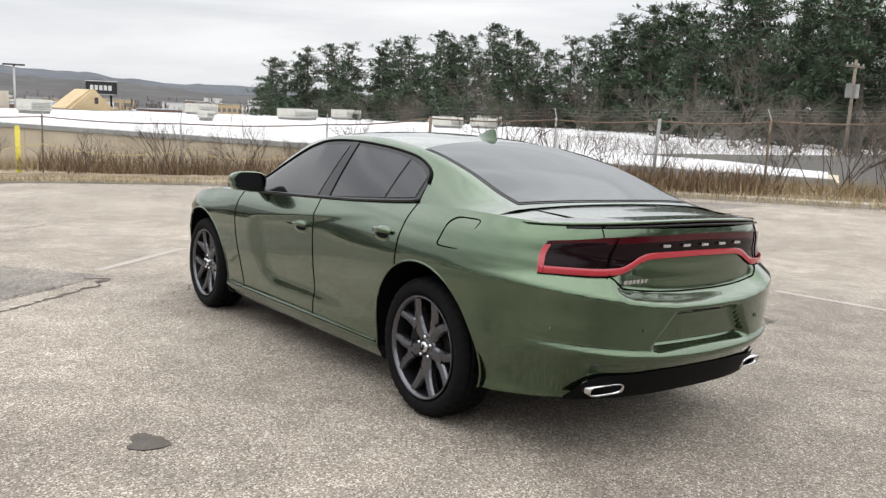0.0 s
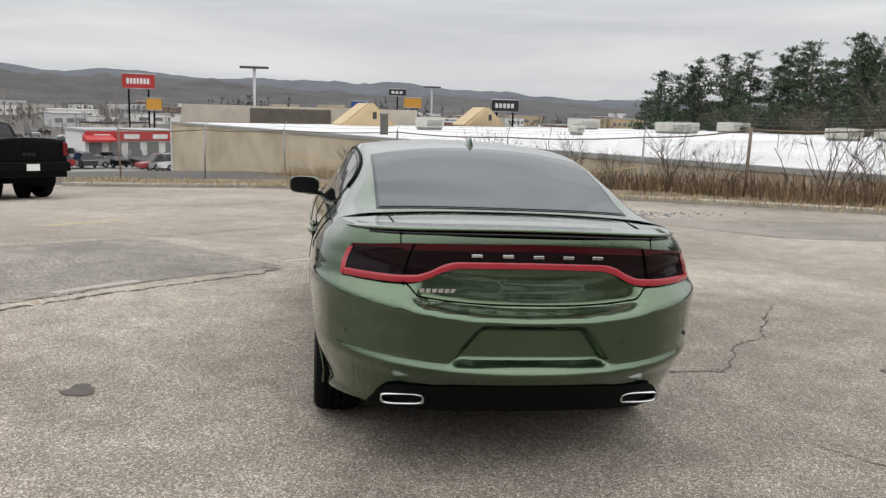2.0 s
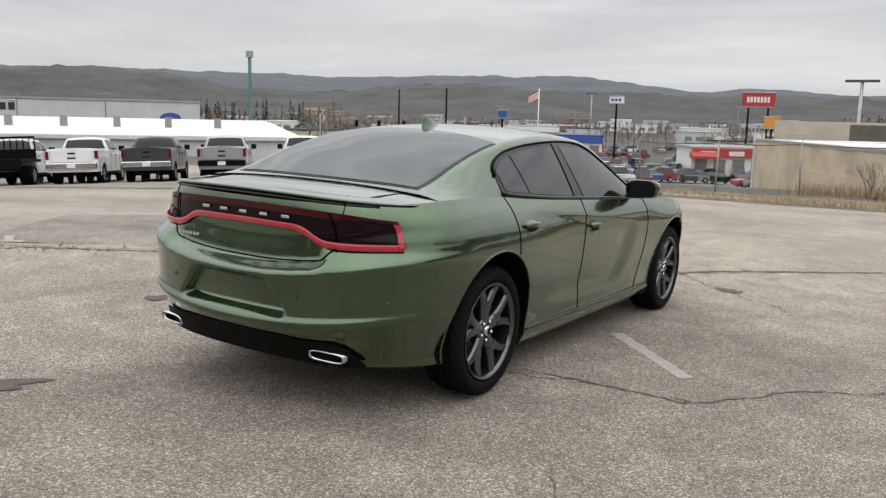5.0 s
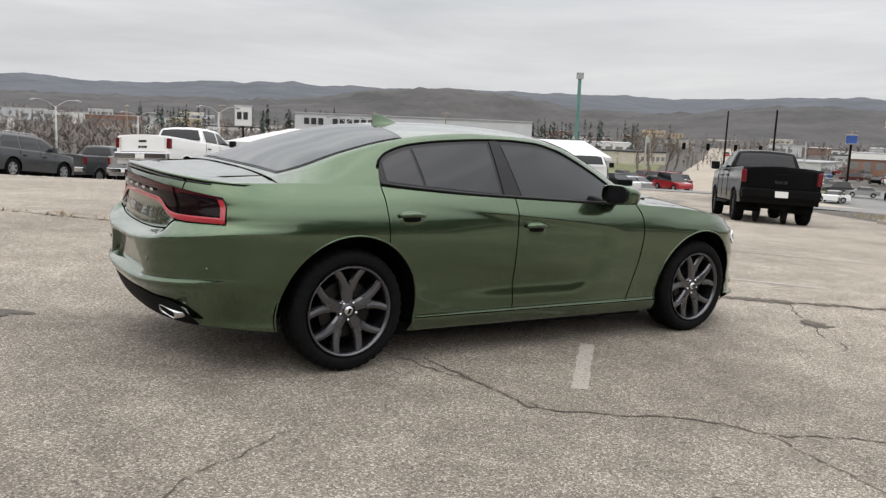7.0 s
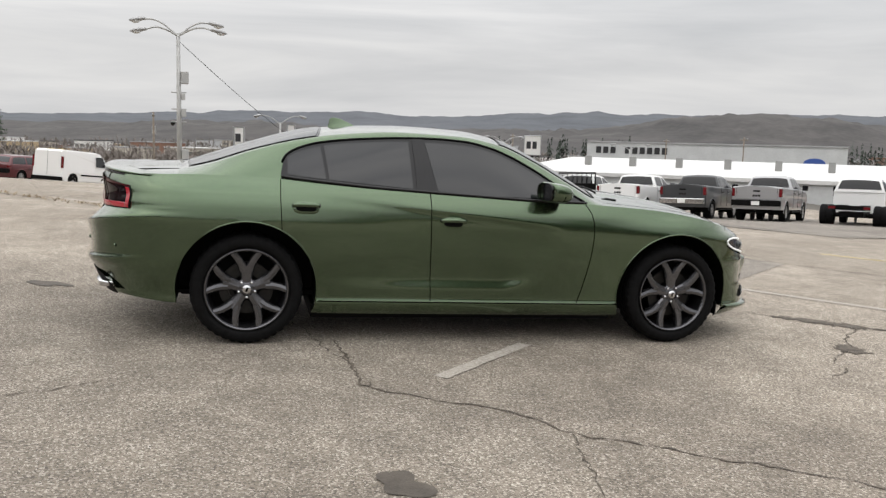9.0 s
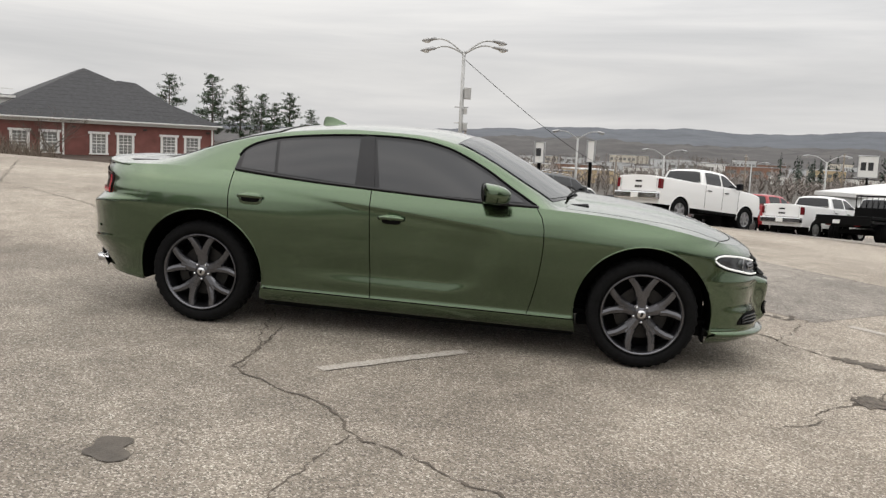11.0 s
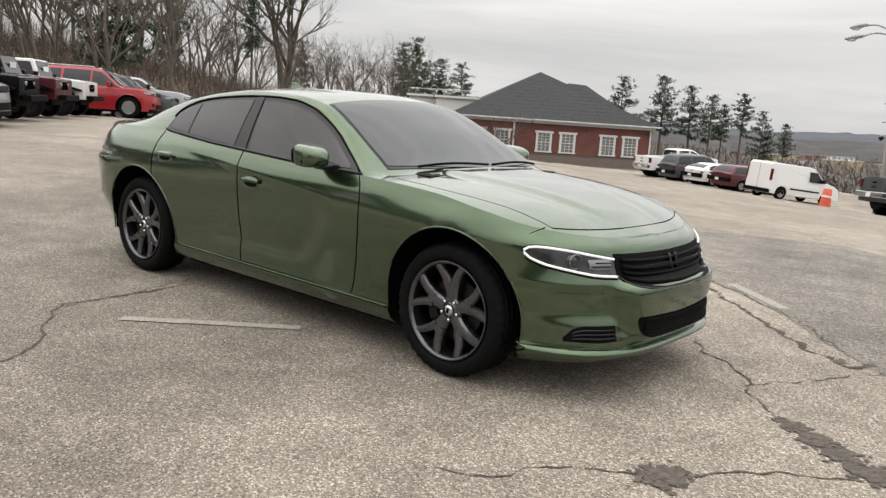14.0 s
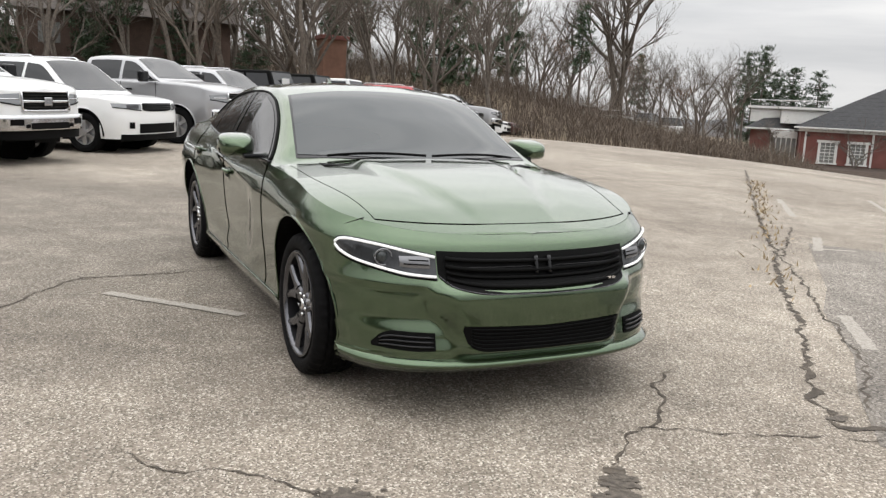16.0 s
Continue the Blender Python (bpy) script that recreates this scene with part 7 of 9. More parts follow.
def door_lines(car, w, ys, z0, z1):
    for sx in (1, -1):
        for y in ys:
            part("door_gap", tube([(sx * (w + 0.001), y, z0), (sx * (w + 0.001), y, z1)], 0.006, n=4), SEAM, car)
        for a, b in zip(ys, ys[1:]):
            part("door_handle", block(min(sx * w, sx * (w + 0.035)), max(sx * w, sx * (w + 0.035)), a + 0.10, a + 0.30, z1 - 0.19, z1 - 0.15, bevel=0.008), BLACK_TRIM, car)


def mirrors(car, w, y, z, s=1.0, material=BLACK_TRIM):
    for sx in (1, -1):
        part("wing_mirror", block(min(sx * (w + 0.03), sx * (w + 0.27 * s)), max(sx * (w + 0.03), sx * (w + 0.27 * s)), y - 0.06, y + 0.08, z, z + 0.24 * s, bevel=0.03), material, car)


def pickup(x, y, heading, body, label, group="parked trucks", kind="bed", bumper_chrome=True, lift=0.0, alloy=ALLOY, front="ram", flare=None):
    """A full-size crew-cab pickup: with a bed, a bare chassis or a flat deck."""
    car = thing("pickup_truck", stand(x, y, heading), label, "pickup truck", group)
    r = 0.41 + lift * 0.3
    w = 0.985
    z = lift
    rear = -2.95 if kind == "bed" else -0.66
    axles = (1.86, -1.84) if kind == "bed" else (1.86,)
    B = Body(rear, 2.92, w, 0.50 + z, curve((-2.95, 1.415 + z), (-2.6, 1.42 + z), (-0.62, 1.40 + z), (1.30, 1.375 + z), (2.0, 1.345 + z), (2.5, 1.285 + z), (2.78, 1.21 + z), (2.92, 1.16 + z)), 0.10, 0.50, slope=0.05)
    B.build(car, body, axles, r, 0.05 if kind == "bed" else 0.04, flare)
    B.cabin(car, [(-0.70, 1.36 + z), (-0.665, 1.62 + z), (-0.60, 1.88 + z), (-0.46, 1.945 + z), (-0.1, 1.965 + z), (0.4, 1.95 + z), (0.70, 1.90 + z), (1.05, 1.66 + z), (1.46, 1.37 + z)], lambda y: 1.385 + z, w * 0.74, body,
            ((-0.50, 0.33, 0.02, 0.0), (0.42, 1.24, 0.0, -0.16)), (1.43 + z, 1.90 + z), (1.46 + z, 1.86 + z))
    for sx in (1, -1):
        simple_wheel(car, sx * (w - 0.13), 1.86, r, 0.27, alloy)
        simple_wheel(car, sx * (w - 0.13), -1.84, r, 0.27, alloy)
        if kind != "bed":
            simple_wheel(car, sx * (w + 0.12), -1.84, r, 0.24, alloy)
        part("running_board", block(min(sx * (w - 0.1), sx * (w + 0.03)), max(sx * (w - 0.1), sx * (w + 0.03)), -0.9, 1.3, 0.40 + z, 0.46 + z, bevel=0.015), MATTE_BLACK, car)
    ram_front(car, B, z, body)
    door_lines(car, w, (-0.56, 0.42, 1.34), 0.58 + z, 1.36 + z)
    mirrors(car, w, 1.12, 1.36 + z)
    part("chassis", block(-0.45, 0.45, -2.7, 2.5, 0.36 + z, 0.56 + z), MATTE_BLACK, car)
    part("cab_light", block(-0.12, 0.12, -0.535, -0.50, 1.90 + z, 1.935 + z), RED_LAMP, car)
    if kind == "bed":
        face_rear(car, rear, w, 0.74 + z, 1.40 + z, body, bumper_chrome)
        part("bed_floor", block(-0.80, 0.80, -2.82, -0.72, 1.40 + z, 1.446 + z), MATTE_BLACK, car, "dark open load bed")
        for i in range(3):
            part("tailgate_mark", block(-0.16 + 0.11 * i, -0.07 + 0.11 * i, rear - 0.008, rear - 0.001, 1.02 + z, 1.10 + z), STEEL, car)
    else:
        for sx in (1, -1):
            part("frame_rail", block(min(sx * 0.36, sx * 0.46), max(sx * 0.36, sx * 0.46), -3.3, -0.5, 0.62, 0.82), MATTE_BLACK, car)
        part("axle", tube([(-1.0, -1.84, r), (1.0, -1.84, r)], 0.09, n=8), MATTE_BLACK, car)
        part("cross_member", block(-0.5, 0.5, -3.3, -3.2, 0.62, 0.80), MATTE_BLACK, car)
        for sx in (1, -1):
            part("tail_lamp", block(sx * 0.62 - 0.12, sx * 0.62 + 0.12, -3.33, -3.28, 0.66, 0.76), RED_LAMP, car)
            part("rear_glass_patch", block(sx * 0.45 - 0.13, sx * 0.45 + 0.13, -0.632, -0.622, 1.0, 1.26), BLACK_TRIM, car)
    if kind == "deck":
        part("deck", block(-1.18, 1.18, -3.35, -0.72, 0.96, 1.08, bevel=0.02), MATTE_BLACK, car, "black steel flat deck")
        part("deck_skirt", block(-1.18, 1.18, -3.37, -3.30, 0.70, 0.97, bevel=0.01), MATTE_BLACK, car)
        part("rack_frame", tube([(-0.95, -0.70, 1.08), (-0.95, -0.70, 2.0), (0.95, -0.70, 2.0), (0.95, -0.70, 1.08)], 0.05, n=6), MATTE_BLACK, car)
        part("rack_plate", block(-0.95, 0.95, -0.74, -0.70, 1.08, 1.5), MATTE_BLACK, car)
        part("number_plate", block(-0.4, -0.1, -3.385, -3.372, 0.75, 0.90), PLATE, car)
        for k in range(7):
            part("rack_bar", tube([(-0.75 + 0.25 * k, -0.71, 1.5), (-0.75 + 0.25 * k, -0.71, 1.98)], 0.016, n=4), MATTE_BLACK, car)
    return car


def suv(x, y, heading, body, label, group="parked cars", L=4.9, W=1.93, H=1.78, waist=1.10, hood=1.06, front="plain", r=0.38, roof=None, name="suv_car", rake=0.35, alloy=ALLOY):
    car = thing(name, stand(x, y, heading), label, "car", group)
    w, h = W / 2, L / 2
    ax = (h * 0.60, -h * 0.60)
    B = Body(-h, h, w, 0.28, curve((-h, waist - 0.03), (-h + 0.3, waist), (h * 0.36, waist - 0.03), (h * 0.7, hood), (h - 0.25, hood - 0.06), (h - 0.08, hood - 0.12), (h, hood - 0.17)), 0.30, 0.62, 3.5, 3.0, tuck=0.07, slope=0.10)
    B.build(car, body, ax, r, 0.045, MATTE_BLACK if front == "plain" and H > 1.6 else None)
    rear_top = -h + 0.12 + rake
    B.cabin(car, [(-h + 0.10, waist - 0.03), (-h + 0.16 + rake * 0.35, waist + (H - waist) * 0.5), (rear_top, H - 0.09), (rear_top + 0.25, H - 0.02), (-h * 0.1, H), (h * 0.10, H - 0.03), (h * 0.19, H - 0.09), (h * 0.34, waist + (H - waist) * 0.42), (h * 0.50, waist - 0.03)],
            lambda y: waist - 0.01, w * 0.70, roof or body, ((rear_top - 0.02 - rake * 0.25, -h * 0.44, 0.10, 0.03), (-h * 0.40, 0.02, 0.03, 0.0), (0.09, h * 0.40, 0.0, -0.20)), (waist + 0.06, H - 0.07), (waist + 0.10, H - 0.12))
    for sx in (1, -1):
        for a in ax:
            simple_wheel(car, sx * (w - 0.13), a, r, 0.24, alloy)
        if H > 1.6:
            part("roof_rail", tube([(sx * w * 0.64, -h + 0.7, H - 0.035), (sx * w * 0.64, -h + 0.8, H + 0.015), (sx * w * 0.64, 0.05, H + 0.01), (sx * w * 0.64, 0.15, H - 0.04)], 0.016, n=6), CHROME, car)
    suv_front(car, B, hood, body)
    face_rear(car, -h + 0.01, w * 0.97, 0.60, waist - 0.05, body, False, False)
    door_lines(car, w * 0.985, (-h * 0.45, 0.02, h * 0.38), 0.42, waist - 0.05)
    mirrors(car, w * 0.95, h * 0.30, waist, 0.75, body)
    part("chassis", block(-w * 0.8, w * 0.8, -h + 0.3, h - 0.3, 0.22, 0.40), MATTE_BLACK, car)
    return car


def boxy_jeep(x, y, heading, body, label, top=None, group="parked off-roaders"):
    """A square off-roader with an upright screen, round lamps and black wings."""
    car = thing("off_roader", stand(x, y, heading), label, "car", group)
    w, h, r = 0.80, 2.1, 0.42
    shell(car, "body", arched([(h, 0.62), (h, 1.16), (h - 0.04, 1.20), (0.62, 1.26), (-h, 1.26), (-h, 0.7)], -h, h, 0.58, (1.35, -1.30), r), w, body, bevel=0.03)
    cabin(car, (-h + 0.02, 0.66, -h + 0.10, 0.44), 1.25, 1.84, w * 0.98, w * 0.86, top or MATTE_BLACK, ((0.04, 0.32), (0.35, 0.64), (0.67, 0.95)))
    for sx in (1, -1):
        for a in (1.35, -1.30):
            simple_wheel(car, sx * (w + 0.02), a, r, 0.27, RIM)
            part("wing_flare", tube([(sx * (w + 0.09), a + r * 1.22 * math.cos(t), r * 0.95 + r * 1.18 * math.sin(t)) for t in spread(0.2, math.pi - 0.2, 10)], 0.075, n=6, flat=1.3), MATTE_BLACK, car)
            part("wheel_housing", block(min(sx * 0.4, sx * (w - 0.01)), max(sx * 0.4, sx * (w - 0.01)), a - 0.46, a + 0.46, 0.5, 0.93), MATTE_BLACK, car)
    for sx in (1, -1):
        part("fender", prism([(0.62, 0.86), (0.92, 0.96), (1.75, 0.98), (2.02, 0.90), (2.02, 0.84), (1.72, 0.90), (0.95, 0.89)], 0.66, 1.00, m=Matrix.Diagonal((sx, 1, 1, 1)) @ SIDE, bevel=0.012), MATTE_BLACK, car)
        part("marker_lamp", block(sx * 0.88 - 0.05, sx * 0.88 + 0.05, 2.00, 2.03, 0.85, 0.89), RED_LAMP, car)
    part("bonnet", prism([(0.60, 1.24), (1.2, 1.27), (1.9, 1.22), (2.08, 1.14), (2.08, 1.0), (0.60, 1.0)], -0.62, 0.62, m=SIDE, bevel=0.04), body, car)
    face_front(car, h, w, 0.55, 1.18, "jeep", body)
    door_lines(car, w, (-0.75, 0.05, 0.66), 0.66, 1.24)
    mirrors(car, w, 0.58, 1.26, 0.7)
    part("spare_wheel", lathe([(0.0, 0.1), (0.36, 0.1), (0.40, 0.0), (0.38, -0.1)], n=20, m=Matrix.Translation((0, -h - 0.12, 0.98)) @ Matrix.Rotation(radians(-90), 4, "Z")), RUBBER, car)
    part("screen_sticker", block(-0.30, 0.20, 0.60, 0.612, 1.45, 1.62, m=Matrix()), PLATE, car, "pale sales sheet on the screen")
    part("chassis", block(-0.5, 0.5, -1.9, 1.9, 0.40, 0.60), MATTE_BLACK, car)
    return car


def cargo_van(x, y, heading, body, label):
    car = thing("cargo_van", stand(x, y, heading), label, "van")
    w, h, r = 0.92, 2.4, 0.33
    out = arched([(h, 0.55), (h - 0.04, 0.90), (h - 0.35, 1.06), (1.30, 1.22), (0.62, 1.84), (0.30, 1.90), (-h + 0.15, 1.90), (-h, 1.80), (-h, 0.5)], -h, h, 0.28, (1.52, -1.55), r)
    shell(car, "body", out, w, body, w * 0.86, 1.0, bevel=0.05)
    for sx in (1, -1):
        rows = [[(sx * (w * 0.985 if k == 0 else w * 0.90), y_, z_) for y_, z_ in ((0.20, 1.12 if k == 0 else 1.66), (1.22 if k == 0 else 0.72, 1.14 if k == 0 else 1.66))] for k in (0, 1)]
        part("side_window", grid(rows, centre=(0, 0.5, 1.2), offset=0.03), TINT, car)
        part("side_moulding", block(min(sx * w, sx * (w + 0.02)), max(sx * w, sx * (w + 0.02)), -1.0, 1.0, 0.60, 0.68, bevel=0.008), MATTE_BLACK, car)
        for a in (1.52, -1.55):
            simple_wheel(car, sx * (w - 0.10), a, r, 0.21, ALLOY)
            part("wheel_housing", block(min(sx * 0.4, sx * (w - 0.02)), max(sx * 0.4, sx * (w - 0.02)), a - 0.36, a + 0.36, 0.3, 0.70), MATTE_BLACK, car)
        part("tail_lamp", block(min(sx * (w - 0.10), sx * (w + 0.005)), max(sx * (w - 0.10), sx * (w + 0.005)), -h - 0.012, -h + 0.10, 0.95, 1.55, bevel=0.015), RED_LAMP, car)
        part("roof_beacon", block(sx * 0.3 - 0.1, sx * 0.3 + 0.1, -1.9, -1.7, 1.90, 1.96), YELLOW, car)
    rows = [[(sgn * w * 0.86, 1.24, 1.26), (sgn * w * 0.80, 0.68, 1.80)] for sgn in (-1, 0, 1)]
    part("windscreen", grid(rows, centre=(0, 0, 1), offset=0.02), TINT, car)
    face_front(car, h, w, 0.38, 0.92, "plain", body)
    mirrors(car, w, 1.05, 1.15, 0.8)
    part("rear_door_gap", tube([(0, -h - 0.004, 0.5), (0, -h - 0.004, 1.82)], 0.008, n=4), SEAM, car)
    part("rear_bumper", block(-w, w, -h - 0.08, -h + 0.1, 0.30, 0.50, bevel=0.03), MATTE_BLACK, car)
    return car


BLACKW = mat("black_alloy", (0.02, 0.02, 0.02), 0.35, 0.5)
# Trucks with their tails to the lot.
pickup(-9.7, 17.5, 45, BLACKP, "black crew-cab pickup with black wheels and bumper", kind="bed", bumper_chrome=False, lift=0.04, alloy=BLACKW, flare=MATTE_BLACK)
pickup(-25.0, 5.6, 43, WHITE, "white crew-cab pickup with a chrome rear bumper", lift=0.08)
suv(-29.2, 0.6, 42, DKGREY, "dark grey compact SUV with roof rails", L=4.4, W=1.82, H=1.64, waist=1.05, hood=1.0, r=0.35)
pickup(-33.0, -1.6, 43, DKGREY, "dark grey crew-cab pickup with chrome wheels", lift=0.05)
second_row = [(-33.9, 8.6, REDP, "bed", "red crew-cab pickup with a black bed"), (-31.8, 10.8, WHITE, "bed", "white crew-cab pickup with tow mirrors"), (-29.8, 12.9, WHITE, "deck", "white truck with a black flat deck and rack"),
              (-27.8, 15.0, WHITE, "bed", "white crew-cab pickup with chrome bumper"), (-25.9, 17.1, DKGREY, "bed", "dark grey crew-cab pickup with chrome bumper"), (-23.9, 19.3, SILVER, "bed", "grey pickup with a black tailgate panel"),
              (-21.6, 21.9, WHITE, "chassis", "white chassis-cab truck with twin rear wheels and no bed"), (-36.2, 6.4, SILVER, "bed", "silver crew-cab pickup with chrome bumper"), (-38.4, 4.2, DKGREY, "bed", "dark crew-cab pickup in the second row")]
for x, y, c, k, lab in second_row:
    hx, hy = -math.sin(radians(43)), math.cos(radians(43))
    pickup(x + hx * 2.4, y + hy * 2.4, 43, c, lab, kind=k, bumper_chrome="black tailgate" not in lab)
pickup(-19.3, 31.0, 52, BLACKP, "black crew-cab pickup with a chrome bumper")
suv(-41.0, 1.6, 43, WHITE, "white SUV parked among the trucks", L=4.7)
cargo_van(-42.1, -10.2, 61, WHITE, "white small cargo van with black side mouldings")
suv(-44.8, -13.4, 60, MAROON, "maroon estate car in the far row", L=4.6, H=1.5, waist=0.98, hood=0.95, r=0.33)
suv(-46.6, -15.8, 60, WHITE, "white sedan parked in the row", L=4.7, H=1.42, waist=0.96, hood=0.92, r=0.33, rake=0.7, name="parked_sedan")
suv(-48.6, -18.4, 60, DKGREY, "dark grey SUV in the far row", L=4.8)
pickup(-51.4, -21.0, 60, WHITE, "white pickup beside the brick building")
cone = thing("traffic_barrel", stand(-39.2, -7.6, 0), "faded orange-red traffic barrel", "barrel")
part("barrel", lathe([(0.0, 0.95), (0.20, 0.95), (0.24, 0.5), (0.28, 0.0)], n=16, m=Matrix.Rotation(radians(-90), 4, "Y")), mat("orange_plastic", (0.62, 0.10, 0.05), 0.6, vary=0.1, scale=5), cone, "", True)
part("barrel_band", lathe([(0.262, 0.52), (0.258, 0.62)], n=16, m=Matrix.Rotation(radians(-90), 4, "Y")), PLATE, cone)

# The row behind, noses towards the lot.
def row_spot(k, back=2.2):
    """Front-wheel line of the row; k counts along it."""
    x, y = 0.15 - 2.06 * k, -12.55 - 2.36 * k
    hx, hy = -math.sin(radians(48)), math.cos(radians(48))
    return x - hx * back + 0.5, y - hy * back
row = [(-1, "ram", WHITE, "white full-size pickup with a chrome grille and bumper"), (0, "suv", WHITE, "white SUV with a slim black grille"), (1, "ram", SILVER, "silver full-size pickup with a chrome bumper"),
       (2, "suv", SILVER, "silver SUV with a chrome front"), (3, "jeep", BLACKP, "black square off-roader with a sales sheet"), (4, "jeep", MAROON, "maroon square off-roader with a sales sheet"),
       (5, "jeepw", WHITE, "white square off-roader in the rear row"), (6.2, "suv4", REDP, "red four-wheel-drive SUV in the rear row"), (7.4, "suv", DKGREY, "dark grey SUV in the rear row"), (8.6, "ram", SILVER, "silver pickup at the end of the row"), (9.8, "sedan", WHITE, "white sedan at the end of the row"),
       (10.9, "sedan", MAROON, "maroon sedan at the end of the row")]
for k, kind, c, lab in row:
    x, y = row_spot(k, (1.5 if kind != "ram" else 1.86) - (1.3 if k > 6 else 0.0))
    if kind == "ram":
        pickup(x, y, 48, c, lab, group="vehicles in the rear row")
    elif kind == "suv":
        suv(x, y, 48, c, lab, group="vehicles in the rear row", L=5.0, W=1.95, H=1.80)
    elif kind == "suv4":
        suv(x, y, 48, c, lab, group="vehicles in the rear row", L=4.8, W=1.92, H=1.84, waist=1.14, hood=1.12, r=0.40)
    elif kind == "sedan":
        suv(x, y, 48, c, lab, group="vehicles in the rear row", L=4.8, W=1.85, H=1.45, waist=0.98, hood=0.94, r=0.34, rake=0.7, name="parked_sedan")
    else:
        boxy_jeep(x, y, 48, c, lab, WHITE if kind == "jeepw" else None, group="vehicles in the rear row")

# ---- trees, buildings and the town beyond ----
NEEDLES = mat("pine_needles", (0.058, 0.090, 0.048), 0.8, vary=0.3, scale=0.6, island=0.45)
DRY_LEAF = mat("rusty_oak_leaves", (0.20, 0.085, 0.035), 0.9, vary=0.3, scale=1, island=0.4)


def mesh_of(name, bm, *materials):
    me = bpy.data.meshes.new(name)
    bm.to_mesh(me)
    bm.free()
    for m in materials:
        me.materials.append(m)
    return me


def pine_meshes(seed, h=15.0, full=1.0, bare=0.25):
    """A tall pine: a tapered trunk with limbs, and a crown of needle tufts in tiers."""
    rng = random.Random(seed)
    trunk = bmesh.new()
    bend = rng.gauss(0, 0.15)
    axis = [Vector((bend * math.sin(t * 2.2), 0.1 * bend * t, h * t)) for t in spread(0, 1, 9)]
    tube(axis, lambda t: 0.24 * (1 - t) + 0.02, trunk, n=8)
    crown = bmesh.new()
    z = h * bare
    while z < h * 0.985:
        t = (z / h - bare) / (1 - bare)
        reach = full * (0.75 + 3.3 * (1 - t) ** 0.75 * min(1, 0.45 + t * 2.5)) * rng.uniform(0.75, 1.15)
        for _ in range(rng.choice((4, 5, 6))):
            if rng.random() < 0.10:
                continue
            a = rng.random() * 6.28
            ln = reach * rng.uniform(0.55, 1.1)
            p0 = Vector((bend * math.sin(z / h * 2.2), 0, z))
            tip = p0 + Vector((math.cos(a) * ln, math.sin(a) * ln, ln * rng.uniform(-0.05, 0.32)))
            tube([p0, p0.lerp(tip, 0.5) - Vector((0, 0, 0.06 * ln)), tip], lambda q: 0.05 * (1 - q) + 0.012, trunk, n=3)
            for s in spread(0.35, 1.0, max(3, int(ln * 2.6))):
                c = p0.lerp(tip, s) + Vector((rng.gauss(0, 0.16), rng.gauss(0, 0.16), rng.gauss(0.06, 0.10)))
                size = rng.uniform(0.34, 0.62) * (0.8 + 0.3 * (1 - t))
                for _ in range(15):
                    d = Vector((rng.gauss(0, 1), rng.gauss(0, 1), rng.gauss(0.25, 0.7))).normalized()
                    e = d.cross(Vector((rng.random() - 0.5, rng.random() - 0.5, 1))).normalized() * size * 0.135
                    q = c + Vector((rng.gauss(0, 0.1), rng.gauss(0, 0.1), rng.gauss(0, 0.06)))
                    crown.faces.new([crown.verts.new(v) for v in (q - e * 0.3, q + d * size * 0.5 - e, q + d * size, q + d * size * 0.5 + e)])
        z += h * rng.uniform(0.028, 0.05)
    return mesh_of("trunk", trunk, BARK), mesh_of("crown", crown, NEEDLES)


def bare_tree_meshes(seed, h=14.0, leafy=0.0, depth=6, stems=1, thick=0.0145):
    rng = random.Random(seed)
    bm = bmesh.new()
    for k in range(1, stems):
        twiggy(bm, Vector((0.3 * k, 0.1, -0.3)), Vector((0.14 * k, 0.10, 1)).normalized(), h * 0.42, thick * h * 0.85, depth, rng, 0.46)
    twiggy(bm, Vector((0, 0, -0.3)), Vector((rng.gauss(0, 0.05), rng.gauss(0, 0.05), 1)).normalized(), h * 0.36, thick * h, depth, rng, 0.46)
    top = bm.copy()
    bmesh.ops.delete(bm, geom=[f for f in bm.faces if f.calc_center_median().z > h * 0.33], context="FACES")
    bmesh.ops.delete(top, geom=[f for f in top.faces if f.calc_center_median().z <= h * 0.33], context="FACES")
    trunk, wood = mesh_of("trunk", bm, BARK), mesh_of("branchwork", top, BARK)
    leaf = bmesh.new()
    pts = [v.co.copy() for v in wood.vertices if v.co.z > h * 0.25]
    for _ in range(int(leafy)):
        p = rng.choice(pts) + Vector((rng.gauss(0, 0.15), rng.gauss(0, 0.15), rng.gauss(0, 0.15)))
        d, e = Vector((rng.gauss(0, 1), rng.gauss(0, 1), rng.gauss(0, 1))).normalized() * 0.10, Vector((rng.gauss(0, 1), rng.gauss(0, 1), rng.gauss(0, 1))).normalized() * 0.07
        leaf.faces.new([leaf.verts.new(v) for v in (p - d, p + e, p + d, p - e)])
    return trunk, mesh_of("crown", leaf, DRY_LEAF) if leafy else None, wood


def plant(meshes, x, y, z, scale, turn, name, label, category, group, wide=1.0):
    ob = new(name)
    ob.matrix_basis = Matrix.LocRotScale((x, y, z), Euler((0, 0, turn)), (scale * wide, scale * wide, scale))
    for nm, me in zip(("trunk", "crown", "branchwork"), meshes):
        if me:
            c = new(nm, me)
            c.parent = ob
    return tagged(ob, label, category, group)


PINES = [pine_meshes(s, 15, f, b) for s, f, b in ((1, 1.0, 0.18), (2, 0.85, 0.30), (3, 1.15, 0.12), (4, 0.8, 0.4))]
BARES = [bare_tree_meshes(s, 14) for s in (5, 6, 7, 8)]
OAK = bare_tree_meshes(9, 15, 500, 6)


def polar(w, r):
    return -r * math.sin(radians(w)), r * math.cos(radians(w))


rng = random.Random(21)
